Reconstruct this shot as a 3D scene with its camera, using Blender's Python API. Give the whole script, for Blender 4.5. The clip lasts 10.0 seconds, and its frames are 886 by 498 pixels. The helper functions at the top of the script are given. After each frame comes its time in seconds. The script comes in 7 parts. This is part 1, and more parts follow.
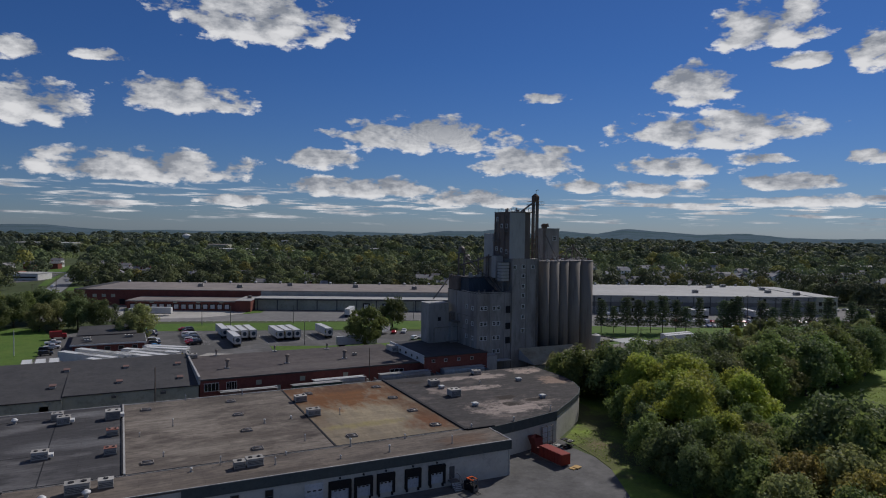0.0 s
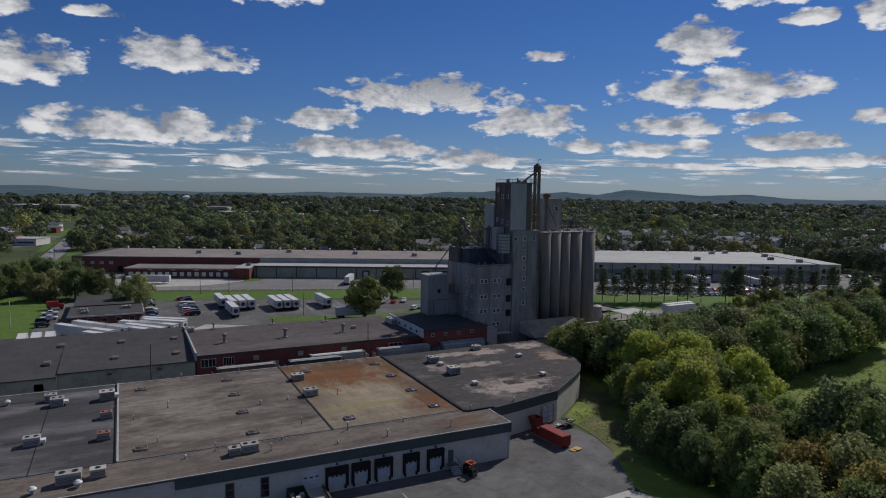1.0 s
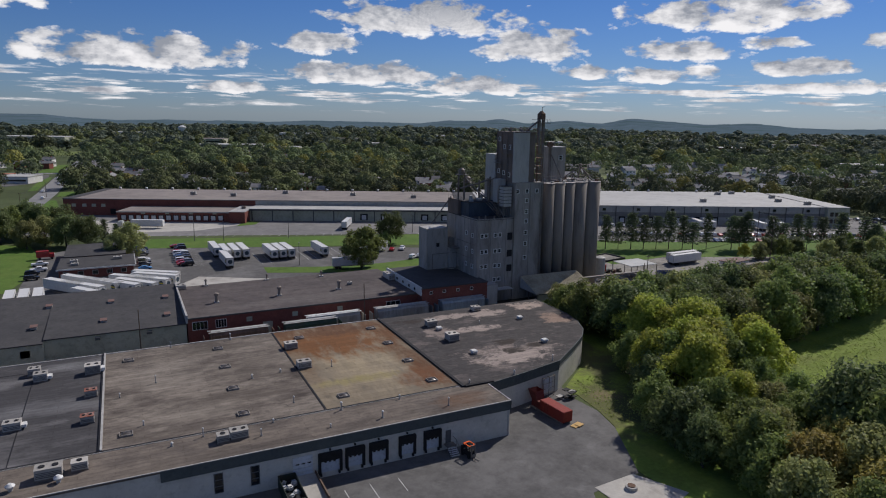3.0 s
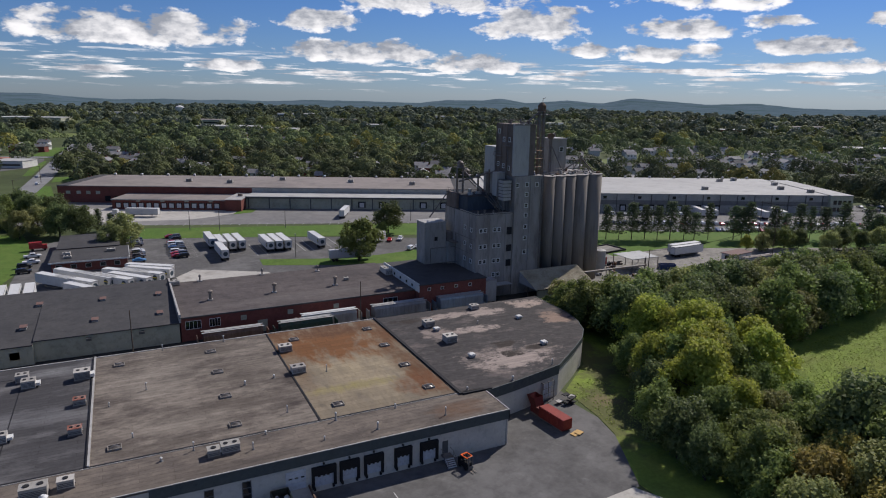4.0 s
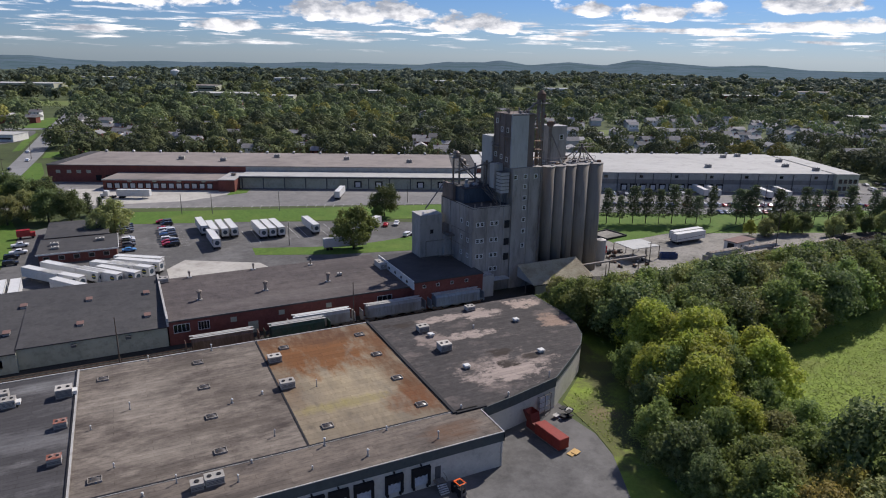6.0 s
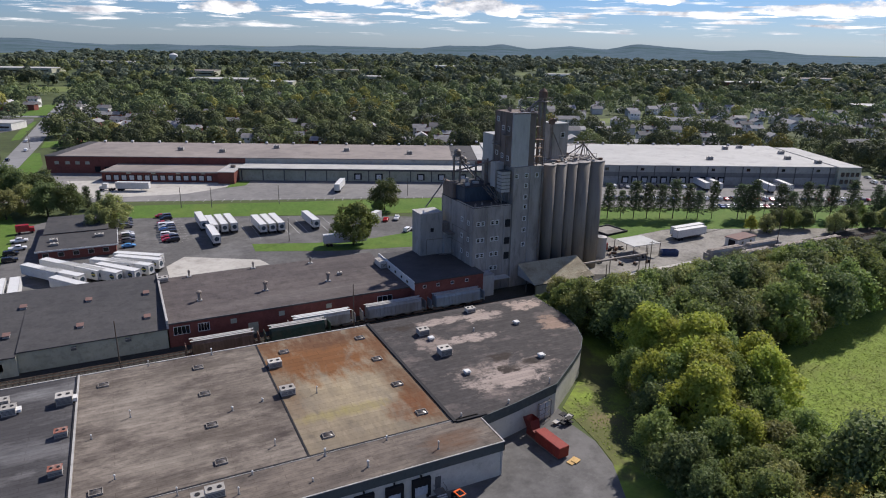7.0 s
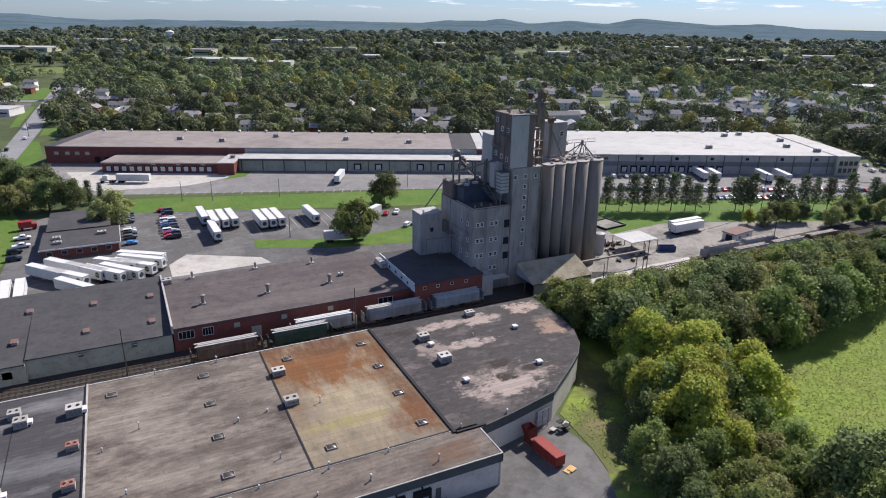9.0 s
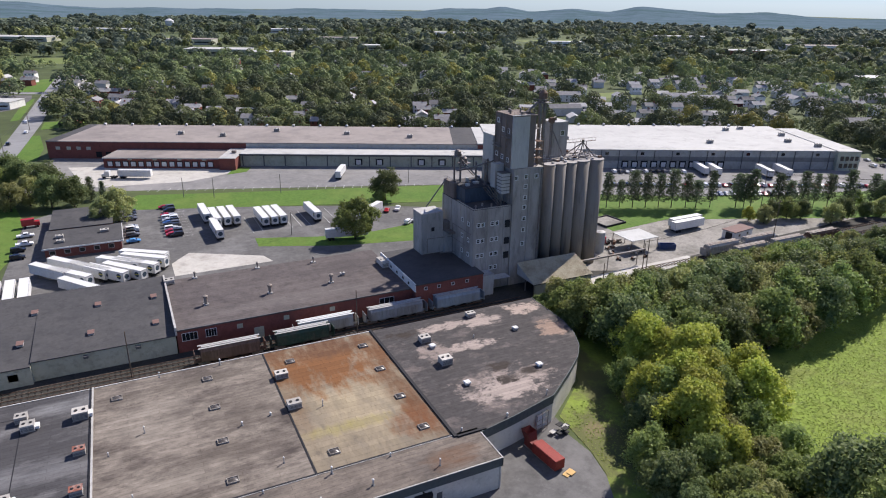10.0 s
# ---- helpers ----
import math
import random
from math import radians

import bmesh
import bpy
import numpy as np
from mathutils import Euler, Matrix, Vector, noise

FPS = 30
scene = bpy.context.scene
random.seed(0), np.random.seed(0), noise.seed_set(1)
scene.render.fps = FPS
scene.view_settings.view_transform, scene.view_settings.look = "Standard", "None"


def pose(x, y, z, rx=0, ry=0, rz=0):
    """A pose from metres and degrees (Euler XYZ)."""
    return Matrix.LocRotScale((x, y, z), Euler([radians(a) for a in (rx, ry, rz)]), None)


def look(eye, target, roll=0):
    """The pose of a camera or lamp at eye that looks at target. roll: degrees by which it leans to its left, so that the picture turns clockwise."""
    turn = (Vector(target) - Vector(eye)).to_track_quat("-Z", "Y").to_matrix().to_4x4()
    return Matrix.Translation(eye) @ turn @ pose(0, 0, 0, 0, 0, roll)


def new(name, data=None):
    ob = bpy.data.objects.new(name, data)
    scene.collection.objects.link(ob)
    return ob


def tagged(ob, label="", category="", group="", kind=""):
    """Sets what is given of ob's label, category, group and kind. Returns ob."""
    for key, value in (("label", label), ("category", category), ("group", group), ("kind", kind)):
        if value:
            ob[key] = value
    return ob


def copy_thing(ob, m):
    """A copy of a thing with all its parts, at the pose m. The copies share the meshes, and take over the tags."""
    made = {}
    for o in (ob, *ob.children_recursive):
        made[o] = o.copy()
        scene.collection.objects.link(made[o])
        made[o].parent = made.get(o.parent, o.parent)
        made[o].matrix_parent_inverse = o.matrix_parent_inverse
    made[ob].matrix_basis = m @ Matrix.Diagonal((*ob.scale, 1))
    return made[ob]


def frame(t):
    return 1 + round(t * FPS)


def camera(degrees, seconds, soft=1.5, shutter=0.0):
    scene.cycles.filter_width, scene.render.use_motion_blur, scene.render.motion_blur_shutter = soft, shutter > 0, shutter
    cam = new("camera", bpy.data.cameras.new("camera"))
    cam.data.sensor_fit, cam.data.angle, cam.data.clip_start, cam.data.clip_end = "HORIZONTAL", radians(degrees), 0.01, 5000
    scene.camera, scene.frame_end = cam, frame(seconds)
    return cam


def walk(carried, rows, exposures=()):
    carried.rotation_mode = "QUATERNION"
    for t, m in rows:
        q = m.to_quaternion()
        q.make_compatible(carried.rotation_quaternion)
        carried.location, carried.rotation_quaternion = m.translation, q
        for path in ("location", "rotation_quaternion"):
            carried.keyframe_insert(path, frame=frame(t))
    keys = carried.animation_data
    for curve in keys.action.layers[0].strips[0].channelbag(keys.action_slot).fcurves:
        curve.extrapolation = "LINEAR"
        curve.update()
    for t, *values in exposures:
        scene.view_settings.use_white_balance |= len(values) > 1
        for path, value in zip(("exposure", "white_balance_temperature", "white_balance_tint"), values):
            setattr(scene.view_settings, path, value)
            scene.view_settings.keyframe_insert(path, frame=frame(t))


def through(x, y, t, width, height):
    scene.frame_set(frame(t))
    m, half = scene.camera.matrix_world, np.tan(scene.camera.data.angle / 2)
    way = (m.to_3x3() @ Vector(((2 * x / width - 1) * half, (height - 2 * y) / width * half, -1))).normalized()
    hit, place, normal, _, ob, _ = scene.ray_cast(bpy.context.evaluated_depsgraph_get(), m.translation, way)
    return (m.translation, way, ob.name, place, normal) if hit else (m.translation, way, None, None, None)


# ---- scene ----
# ---- camera ----
cam = camera(68.0, 10.0, soft=1.1)
PATH = [
    (0, (-33.872, -110.18, 44.865), (-32.99, -108.386, 44.803), 0.8),
    (0.5, (-32.908, -108.452, 46.552), (-32.027, -106.661, 46.432), 0.9),
    (1, (-31.851, -106.8, 48.158), (-30.973, -105.012, 47.976), 0.8),
    (1.5, (-30.875, -104.932, 49.663), (-29.999, -103.15, 49.423), 0.8),
    (2, (-29.944, -103.273, 51.279), (-29.071, -101.498, 50.982), 0.8),
    (2.5, (-28.89, -101.458, 52.929), (-28.022, -99.691, 52.576), 0.8),
    (4, (-25.621, -95.967, 58.188), (-24.76, -94.22, 57.733), 0.9),
    (4.5, (-24.597, -94.288, 60.102), (-23.739, -92.547, 59.617), 0.9),
    (5, (-23.558, -92.657, 61.825), (-22.703, -90.922, 61.314), 0.8),
    (5.5, (-22.364, -91.271, 63.7), (-21.512, -89.544, 63.163), 0.8),
    (7, (-20.815, -88.335, 69.44), (-19.971, -86.627, 68.831), 1.0),
    (7.5, (-20.829, -88.188, 71.372), (-19.987, -86.485, 70.746), 1.0),
    (8, (-20.848, -88.2, 73.246), (-20.008, -86.503, 72.602), 1.0),
    (8.5, (-20.81, -88.096, 74.994), (-19.972, -86.404, 74.333), 0.9),
    (9, (-20.863, -88.074, 76.689), (-20.027, -86.388, 76.011), 0.9),
    (9.5, (-20.871, -88.04, 78.381), (-20.039, -86.359, 77.687), 0.9),
    (10, (-20.903, -87.914, 80.071), (-20.074, -86.238, 79.361), 0.9),
]
EXPOSURES = [(0.0, -0.74, 6280, 12), (2.5, -0.44, 6370, 13), (5.0, -0.03, 6420, 14), (7.0, 0.25, 6440, 14), (10.0, 0.66, 6440, 15)]
walk(cam, [(t, look(eye, target, roll)) for t, eye, target, roll in PATH], EXPOSURES)

# ---- world, sun ----
SUN_ELEVATION, SUN_AZIMUTH = radians(42), math.atan2(0.903, 0.43)
sun_dir = Vector((math.sin(SUN_AZIMUTH) * math.cos(SUN_ELEVATION), math.cos(SUN_AZIMUTH) * math.cos(SUN_ELEVATION), math.sin(SUN_ELEVATION)))
sun = new("sun", bpy.data.lights.new("sun", "SUN"))
sun.data.energy, sun.data.angle, sun.data.color = 5.0, radians(0.53), (1.0, 0.95, 0.87)
sun.matrix_world = look(sun_dir * 200, (0, 0, 0))

world = bpy.data.worlds.new("world")
scene.world = world
world.use_nodes = True
wt = world.node_tree
wt.nodes.clear()


def wmath(op, a, b=0.0, clamp=False):
    n = wt.nodes.new("ShaderNodeMath")
    n.operation, n.use_clamp = op, clamp
    for k, v in enumerate((a, b)):
        if isinstance(v, (int, float)):
            n.inputs[k].default_value = v
        else:
            wt.links.new(v, n.inputs[k])
    return n.outputs[0]


def build_sky():
    sky = wt.nodes.new("ShaderNodeTexSky")
    sky.sky_type, sky.sun_disc = "NISHITA", False
    sky.sun_elevation, sky.sun_rotation = SUN_ELEVATION, SUN_AZIMUTH
    sky.air_density, sky.dust_density, sky.ozone_density = 1.0, 0.1, 5.0
    co = wt.nodes.new("ShaderNodeTexCoord")
    sep = wt.nodes.new("ShaderNodeSeparateXYZ")
    wt.links.new(co.outputs["Generated"], sep.inputs[0])
    x, y, z = sep.outputs
    # azimuth (degrees to the right of the line of flight) and height (degrees)
    east = wmath("ADD", wmath("MULTIPLY", x, math.cos(HEAD)), wmath("MULTIPLY", y, -math.sin(HEAD)))
    north = wmath("ADD", wmath("MULTIPLY", x, math.sin(HEAD)), wmath("MULTIPLY", y, math.cos(HEAD)))
    az = wmath("MULTIPLY", wmath("ARCTAN2", east, north), 57.2958)
    el = wmath("MULTIPLY", wmath("ARCSINE", z), 57.2958)
    # cloud deck seen in perspective: coordinates over the deck
    deck = wmath("MAXIMUM", wmath("ADD", z, 0.03), 0.02)
    u, v = wmath("DIVIDE", east, deck), wmath("DIVIDE", north, deck)
    flat = wt.nodes.new("ShaderNodeCombineXYZ")
    wt.links.new(u, flat.inputs[0]), wt.links.new(v, flat.inputs[1])
    puff_co = wt.nodes.new("ShaderNodeCombineXYZ")
    wt.links.new(wmath("MULTIPLY", az, 0.5), puff_co.inputs[0])
    wt.links.new(wmath("MULTIPLY", el, 1.0), puff_co.inputs[1])

    def fbm(vec, scale, detail, rough=0.55):
        n = wt.nodes.new("ShaderNodeTexNoise")
        n.inputs["Scale"].default_value, n.inputs["Detail"].default_value, n.inputs["Roughness"].default_value = scale, detail, rough
        wt.links.new(vec, n.inputs["Vector"])
        return n.outputs[0]

    # single clouds: azimuth, height, half width, half height in degrees; the second sum is the cloud a little higher up
    field = upper = None
    for a, e, w, h in CLOUDS:
        da = wmath("DIVIDE", wmath("SUBTRACT", az, a), w)
        da2 = wmath("MULTIPLY", da, da)
        sums = []
        for lift_by in (0.0, 0.42 * h):
            low = wmath("SUBTRACT", el, e - 0.15 * h - lift_by)
            de = wmath("MAXIMUM", wmath("DIVIDE", low, 1.2 * h), wmath("DIVIDE", low, -0.62 * h))
            sums.append(wmath("SUBTRACT", 1.0, wmath("ADD", da2, wmath("MULTIPLY", de, de))))
        field = sums[0] if field is None else wmath("MAXIMUM", field, sums[0])
        upper = sums[1] if upper is None else wmath("MAXIMUM", upper, sums[1])
    puffs = fbm(puff_co.outputs[0], 0.8, 8, 0.57)
    rough = wmath("MULTIPLY", wmath("SUBTRACT", puffs, 0.5), 5.0)
    single = wmath("ADD", wmath("MINIMUM", field, 0.85), rough)
    deck_noise = fbm(flat.outputs[0], 0.8, 6, 0.55)
    # long thin rows of far cloud low over the hills
    row_co = wt.nodes.new("ShaderNodeCombineXYZ")
    wt.links.new(wmath("MULTIPLY", az, 0.16), row_co.inputs[0]), wt.links.new(wmath("MULTIPLY", el, 2.1), row_co.inputs[1])
    rows = wmath("MULTIPLY", wmath("SUBTRACT", fbm(row_co.outputs[0], 1.0, 7, 0.6), 0.5), 7.0)
    near_horizon = wmath("SUBTRACT", 1.0, wmath("DIVIDE", wmath("ABSOLUTE", wmath("SUBTRACT", el, 1.9)), 2.1), True)
    band = wmath("ADD", wmath("MULTIPLY", rows, wmath("MULTIPLY", near_horizon, 1.1)), wmath("SUBTRACT", wmath("MULTIPLY", near_horizon, 0.2), 0.2))
    # the same broken cumulus, added unseen overhead and behind to whiten the fill
    overhead = wmath("DIVIDE", wmath("SUBTRACT", el, 22.0), 8.0, True)
    around = wmath("MULTIPLY", wmath("DIVIDE", wmath("SUBTRACT", wmath("ABSOLUTE", az), 40.0), 10.0, True), wmath("DIVIDE", wmath("SUBTRACT", el, 3.0), 5.0, True))
    broken = wmath("MULTIPLY", wmath("MULTIPLY", wmath("SUBTRACT", deck_noise, 0.555), 6.0), wmath("MAXIMUM", overhead, around))
    cover = wmath("MULTIPLY", wmath("MAXIMUM", wmath("MAXIMUM", single, band), broken), 2.0, True)
    # thicker middles and undersides are greyer
    shade_co = wt.nodes.new("ShaderNodeCombineXYZ")
    wt.links.new(wmath("MULTIPLY", az, 0.5), shade_co.inputs[0]), wt.links.new(wmath("ADD", el, 0.55), shade_co.inputs[1])
    above = fbm(shade_co.outputs[0], 0.75, 5, 0.6)
    high_side = wmath("MULTIPLY", wmath("SUBTRACT", wmath("MAXIMUM", field, -0.6), wmath("MAXIMUM", upper, -0.6)), -0.75)
    lift = wmath("ADD", 0.58, wmath("ADD", high_side, wmath("MULTIPLY", wmath("SUBTRACT", puffs, above), 2.6)), True)
    ramp = wt.nodes.new("ShaderNodeMix")
    ramp.data_type = "RGBA"
    ramp.inputs[6].default_value, ramp.inputs[7].default_value = (6.6, 7.2, 8.2, 1), (20.5, 20.4, 20.1, 1)
    wt.links.new(lift, ramp.inputs[0])
    # clear autumn air: deeper blue overhead, pale above the hills
    tint = wt.nodes.new("ShaderNodeMix")
    tint.data_type = "RGBA"
    tint.inputs[6].default_value, tint.inputs[7].default_value = (0.72, 0.93, 1.38, 1), (0.52, 0.86, 1.4, 1)
    high = wmath("SUBTRACT", 1.0, wmath("MULTIPLY", wmath("DIVIDE", wmath("SUBTRACT", el, 22.0), 16.0, True), 0.95))
    wt.links.new(wmath("MULTIPLY", wmath("DIVIDE", el, 14.0, True), high), tint.inputs[0])
    clear = wt.nodes.new("ShaderNodeMix")
    clear.data_type, clear.blend_type = "RGBA", "MULTIPLY"
    clear.inputs[0].default_value = 1.0
    wt.links.new(sky.outputs[0], clear.inputs[6]), wt.links.new(tint.outputs[2], clear.inputs[7])
    mix = wt.nodes.new("ShaderNodeMix")
    mix.data_type = "RGBA"
    wt.links.new(cover, mix.inputs[0]), wt.links.new(clear.outputs[2], mix.inputs[6]), wt.links.new(ramp.outputs[2], mix.inputs[7])
    bg = wt.nodes.new("ShaderNodeBackground")
    bg.inputs["Strength"].default_value = 0.056
    wt.links.new(mix.outputs[2], bg.inputs["Color"])
    out = wt.nodes.new("ShaderNodeOutputWorld")
    wt.links.new(bg.outputs[0], out.inputs["Surface"])


HEAD = radians(26.1)
CLOUDS = [(-16.0, 16.5, 7.5, 2.5), (-21.7, 10.1, 5.4, 1.6), (-32.8, 8.5, 4.6, 1.9), (-24.3, 4.4, 8.6, 1.6), (-10.2, 5.7, 3.6, 1.1), (-1.7, 7.7, 8.0, 1.7), (7.2, 5.7, 4.6, 1.7), (-7.1, 3.3, 7.5, 1.0), (20.8, 11.5, 3.0, 2.0), (26.0, 15.5, 4.3, 2.0), (22.3, 8.0, 7.7, 1.7), (19.3, 5.3, 4.3, 1.0), (18.0, 3.5, 3.9, 0.8), (27.7, 3.8, 4.1, 0.8), (33.6, 13.0, 2.2, 1.8), (33.0, 5.6, 1.9, 0.7), (28.3, 12.9, 2.2, 0.7), (8.6, 11.0, 2.2, 0.5), (2.3, 2.5, 5.3, 0.9), (-33.0, 12.4, 2.4, 1.0), (-27.3, 12.7, 2.2, 0.5), (-17.4, 2.1, 2.9, 0.6), (12.4, 3.7, 2.9, 0.7), (25.6, 5.7, 2.2, 0.6), (29.1, 2.5, 5.3, 0.6)]
build_sky()

# ---- helpers of this scene ----
def part(name, bm, material, parent, label="", kind=""):
    me = bpy.data.meshes.new(name)
    bm.to_mesh(me)
    bm.free()
    me.materials.append(material)
    ob = new(name, me)
    ob.parent = parent
    return tagged(ob, label, kind=kind)


def thing(name, label, category, m=None, group="", kind=""):
    ob = new(name)
    ob.empty_display_size = 0.5
    if m is not None:
        ob.matrix_basis = m
    return tagged(ob, label, category, group, kind)


def box(bm, x0, y0, z0, x1, y1, z1):
    v = [bm.verts.new(p) for p in ((x0, y0, z0), (x1, y0, z0), (x1, y1, z0), (x0, y1, z0), (x0, y0, z1), (x1, y0, z1), (x1, y1, z1), (x0, y1, z1))]
    for f in ((0, 3, 2, 1), (4, 5, 6, 7), (0, 1, 5, 4), (1, 2, 6, 5), (2, 3, 7, 6), (3, 0, 4, 7)):
        bm.faces.new([v[k] for k in f])
    return bm


def boxes(*dims):
    bm = bmesh.new()
    for d in dims:
        box(bm, *d)
    return bm


def prism(pts, z0, z1, bm=None):
    """A block on the outline pts, counter-clockwise."""
    bm = bm or bmesh.new()
    lo, hi = [bm.verts.new((x, y, z0)) for x, y in pts], [bm.verts.new((x, y, z1)) for x, y in pts]
    bm.faces.new(lo[::-1]), bm.faces.new(hi)
    n = len(pts)
    for k in range(n):
        bm.faces.new((lo[k], lo[(k + 1) % n], hi[(k + 1) % n], hi[k]))
    return bm


def parts(name, dims, material, parent, label=""):
    """One part for each box."""
    return [part(name, boxes(d), material, parent, label) for d in dims]


def tube(bm, a, b, r0, r1=None, sides=10, caps=True):
    a, b = Vector(a), Vector(b)
    r1 = r0 if r1 is None else r1
    q = (b - a).to_track_quat("Z", "Y").to_matrix()
    rings = []
    for p, r in ((a, r0), (b, r1)):
        rings.append([bm.verts.new(p + q @ Vector((r * math.cos(2 * math.pi * k / sides), r * math.sin(2 * math.pi * k / sides), 0))) for k in range(sides)])
    for k in range(sides):
        bm.faces.new((rings[0][k], rings[0][(k + 1) % sides], rings[1][(k + 1) % sides], rings[1][k]))
    if caps:
        bm.faces.new(rings[0][::-1]), bm.faces.new(rings[1])
    return bm


def sweep(bm, points, r, sides=6):
    for a, b in zip(points, points[1:]):
        tube(bm, a, b, r, r, sides)
    return bm


def bevel(bm, w, seg=1):
    bmesh.ops.bevel(bm, geom=bm.edges[:], offset=w, segments=seg, affect="EDGES", clamp_overlap=True)
    return bm


# ---- materials ----
def mat(name, color, var=0.25, rough=0.85, scale=1.5, bump=0.15, stain=None, stain_scale=0.12, stain_amount=0.5, stretch=(1, 1, 1), metal=0.0, ramp=(0.45, 0.65), random_tint=0.0, spec=0.2):
    m = bpy.data.materials.new(name)
    m.use_nodes = True
    t = m.node_tree
    b = t.nodes["Principled BSDF"]
    b.inputs["Roughness"].default_value, b.inputs["Metallic"].default_value = rough, metal
    b.inputs["Specular IOR Level"].default_value = spec
    co = t.nodes.new("ShaderNodeTexCoord")
    mp = t.nodes.new("ShaderNodeMapping")
    mp.inputs["Scale"].default_value = stretch
    t.links.new(co.outputs["Object"], mp.inputs[0])

    def noise_node(sc, detail=6.0, vec=mp.outputs[0]):
        n = t.nodes.new("ShaderNodeTexNoise")
        n.inputs["Scale"].default_value, n.inputs["Detail"].default_value = sc, detail
        n.inputs["Roughness"].default_value = 0.68
        t.links.new(vec, n.inputs["Vector"])
        return n.outputs[0]

    def mix(fac, a, c, mode="MIX"):
        n = t.nodes.new("ShaderNodeMix")
        n.data_type, n.blend_type = "RGBA", mode
        for k, v in ((0, fac), (6, a), (7, c)):
            if isinstance(v, (int, float)):
                n.inputs[k].default_value = v
            elif isinstance(v, tuple):
                n.inputs[k].default_value = (*v[:3], 1)
            else:
                t.links.new(v, n.inputs[k])
        return n.outputs[2]

    def remap(fac, lo, hi, to0=0.0, to1=1.0):
        n = t.nodes.new("ShaderNodeMapRange")
        t.links.new(fac, n.inputs[0])
        for k, v in enumerate((lo, hi, to0, to1)):
            n.inputs[k + 1].default_value = v
        return n.outputs[0]

    fine = noise_node(scale)
    dark, light = tuple(c * (1 - var) for c in color), tuple(min(1, c * (1 + var)) for c in color)
    col = mix(remap(fine, 0.3, 0.7), dark, light)
    if stain is not None:
        big = noise_node(stain_scale, 7.0)
        col = mix(remap(big, ramp[0], ramp[1], 0.0, stain_amount), col, tuple(stain))
        mid = noise_node(stain_scale * 5.0, 9.0)
        col = mix(remap(mid, 0.5, 0.72, 0.0, 0.55), col, tuple(0.55 * min(c, d) for c, d in zip(color, stain)))
        pale = noise_node(stain_scale * 2.3 + 0.07, 9.0)
        col = mix(remap(pale, 0.56, 0.76, 0.0, 0.45), col, tuple(min(0.85, 1.35 * max(c, d)) for c, d in zip(color, stain)))
    if random_tint:
        info = t.nodes.new("ShaderNodeObjectInfo")
        hsv = t.nodes.new("ShaderNodeHueSaturation")
        t.links.new(remap(info.outputs["Random"], 0, 1, 1 - random_tint, 1 + random_tint), hsv.inputs["Value"])
        t.links.new(col, hsv.inputs["Color"])
        col = hsv.outputs[0]
    t.links.new(col, b.inputs["Base Color"])
    if bump:
        n = t.nodes.new("ShaderNodeBump")
        n.inputs["Strength"].default_value, n.inputs["Distance"].default_value = bump, 0.05
        t.links.new(noise_node(scale * 3), n.inputs["Height"])
        t.links.new(n.outputs[0], b.inputs["Normal"])
    return m


M = {}
M["asphalt"] = mat("asphalt", (0.1, 0.097, 0.094), 0.2, 0.95, 0.8, 0.1, (0.18, 0.175, 0.17), 0.06, 0.7)
M["asphalt_pale"] = mat("asphalt_pale", (0.17, 0.165, 0.16), 0.16, 0.95, 0.5, 0.08, (0.25, 0.24, 0.23), 0.03, 0.7)
M["concrete_pad"] = mat("concrete_pad", (0.42, 0.4, 0.36), 0.12, 0.85, 0.7, 0.1, (0.3, 0.28, 0.25), 0.05, 0.6)
M["grass"] = mat("grass", (0.075, 0.138, 0.022), 0.3, 0.95, 0.9, 0.4, (0.115, 0.16, 0.034), 0.04, 0.7)
M["meadow"] = mat("meadow", (0.175, 0.24, 0.04), 0.22, 0.95, 1.3, 0.5, (0.19, 0.2, 0.06), 0.05, 0.6, ramp=(0.5, 0.75))
M["land"] = mat("land", (0.06, 0.078, 0.03), 0.35, 0.95, 0.03, 0.0, (0.09, 0.11, 0.04), 0.004, 0.7)
M["roof_brown"] = mat("roof_brown", (0.2, 0.172, 0.143), 0.28, 0.92, 0.9, 0.1, (0.07, 0.057, 0.05), 0.2, 1.0, (0.5, 1.0, 1), ramp=(0.42, 0.66))
M["roof_strip"] = mat("roof_strip", (0.155, 0.13, 0.108), 0.2, 0.92, 0.9, 0.1, (0.07, 0.06, 0.055), 0.2, 0.7, (0.5, 1, 1))
M["roof_dark"] = mat("roof_dark", (0.06, 0.055, 0.054), 0.22, 0.9, 0.9, 0.1, (0.2, 0.165, 0.15), 0.13, 0.6, (0.7, 1.1, 1), ramp=(0.56, 0.7))
M["roof_left"] = mat("roof_left", (0.06, 0.058, 0.06), 0.2, 0.9, 0.7, 0.1, (0.16, 0.155, 0.155), 0.14, 0.8, (0.4, 1.0, 1), ramp=(0.48, 0.64))
M["roof_red_building"] = mat("roof_red_building", (0.105, 0.09, 0.085), 0.16, 0.92, 0.6, 0.08, (0.07, 0.06, 0.06), 0.08, 0.7)
M["roof_gray"] = mat("roof_gray", (0.068, 0.066, 0.066), 0.15, 0.9, 1.2, 0.1, (0.045, 0.045, 0.048), 0.07, 0.7)
M["roof_tan"] = mat("roof_tan", (0.25, 0.22, 0.2), 0.12, 0.92, 0.3, 0.05, (0.17, 0.15, 0.14), 0.03, 0.8)
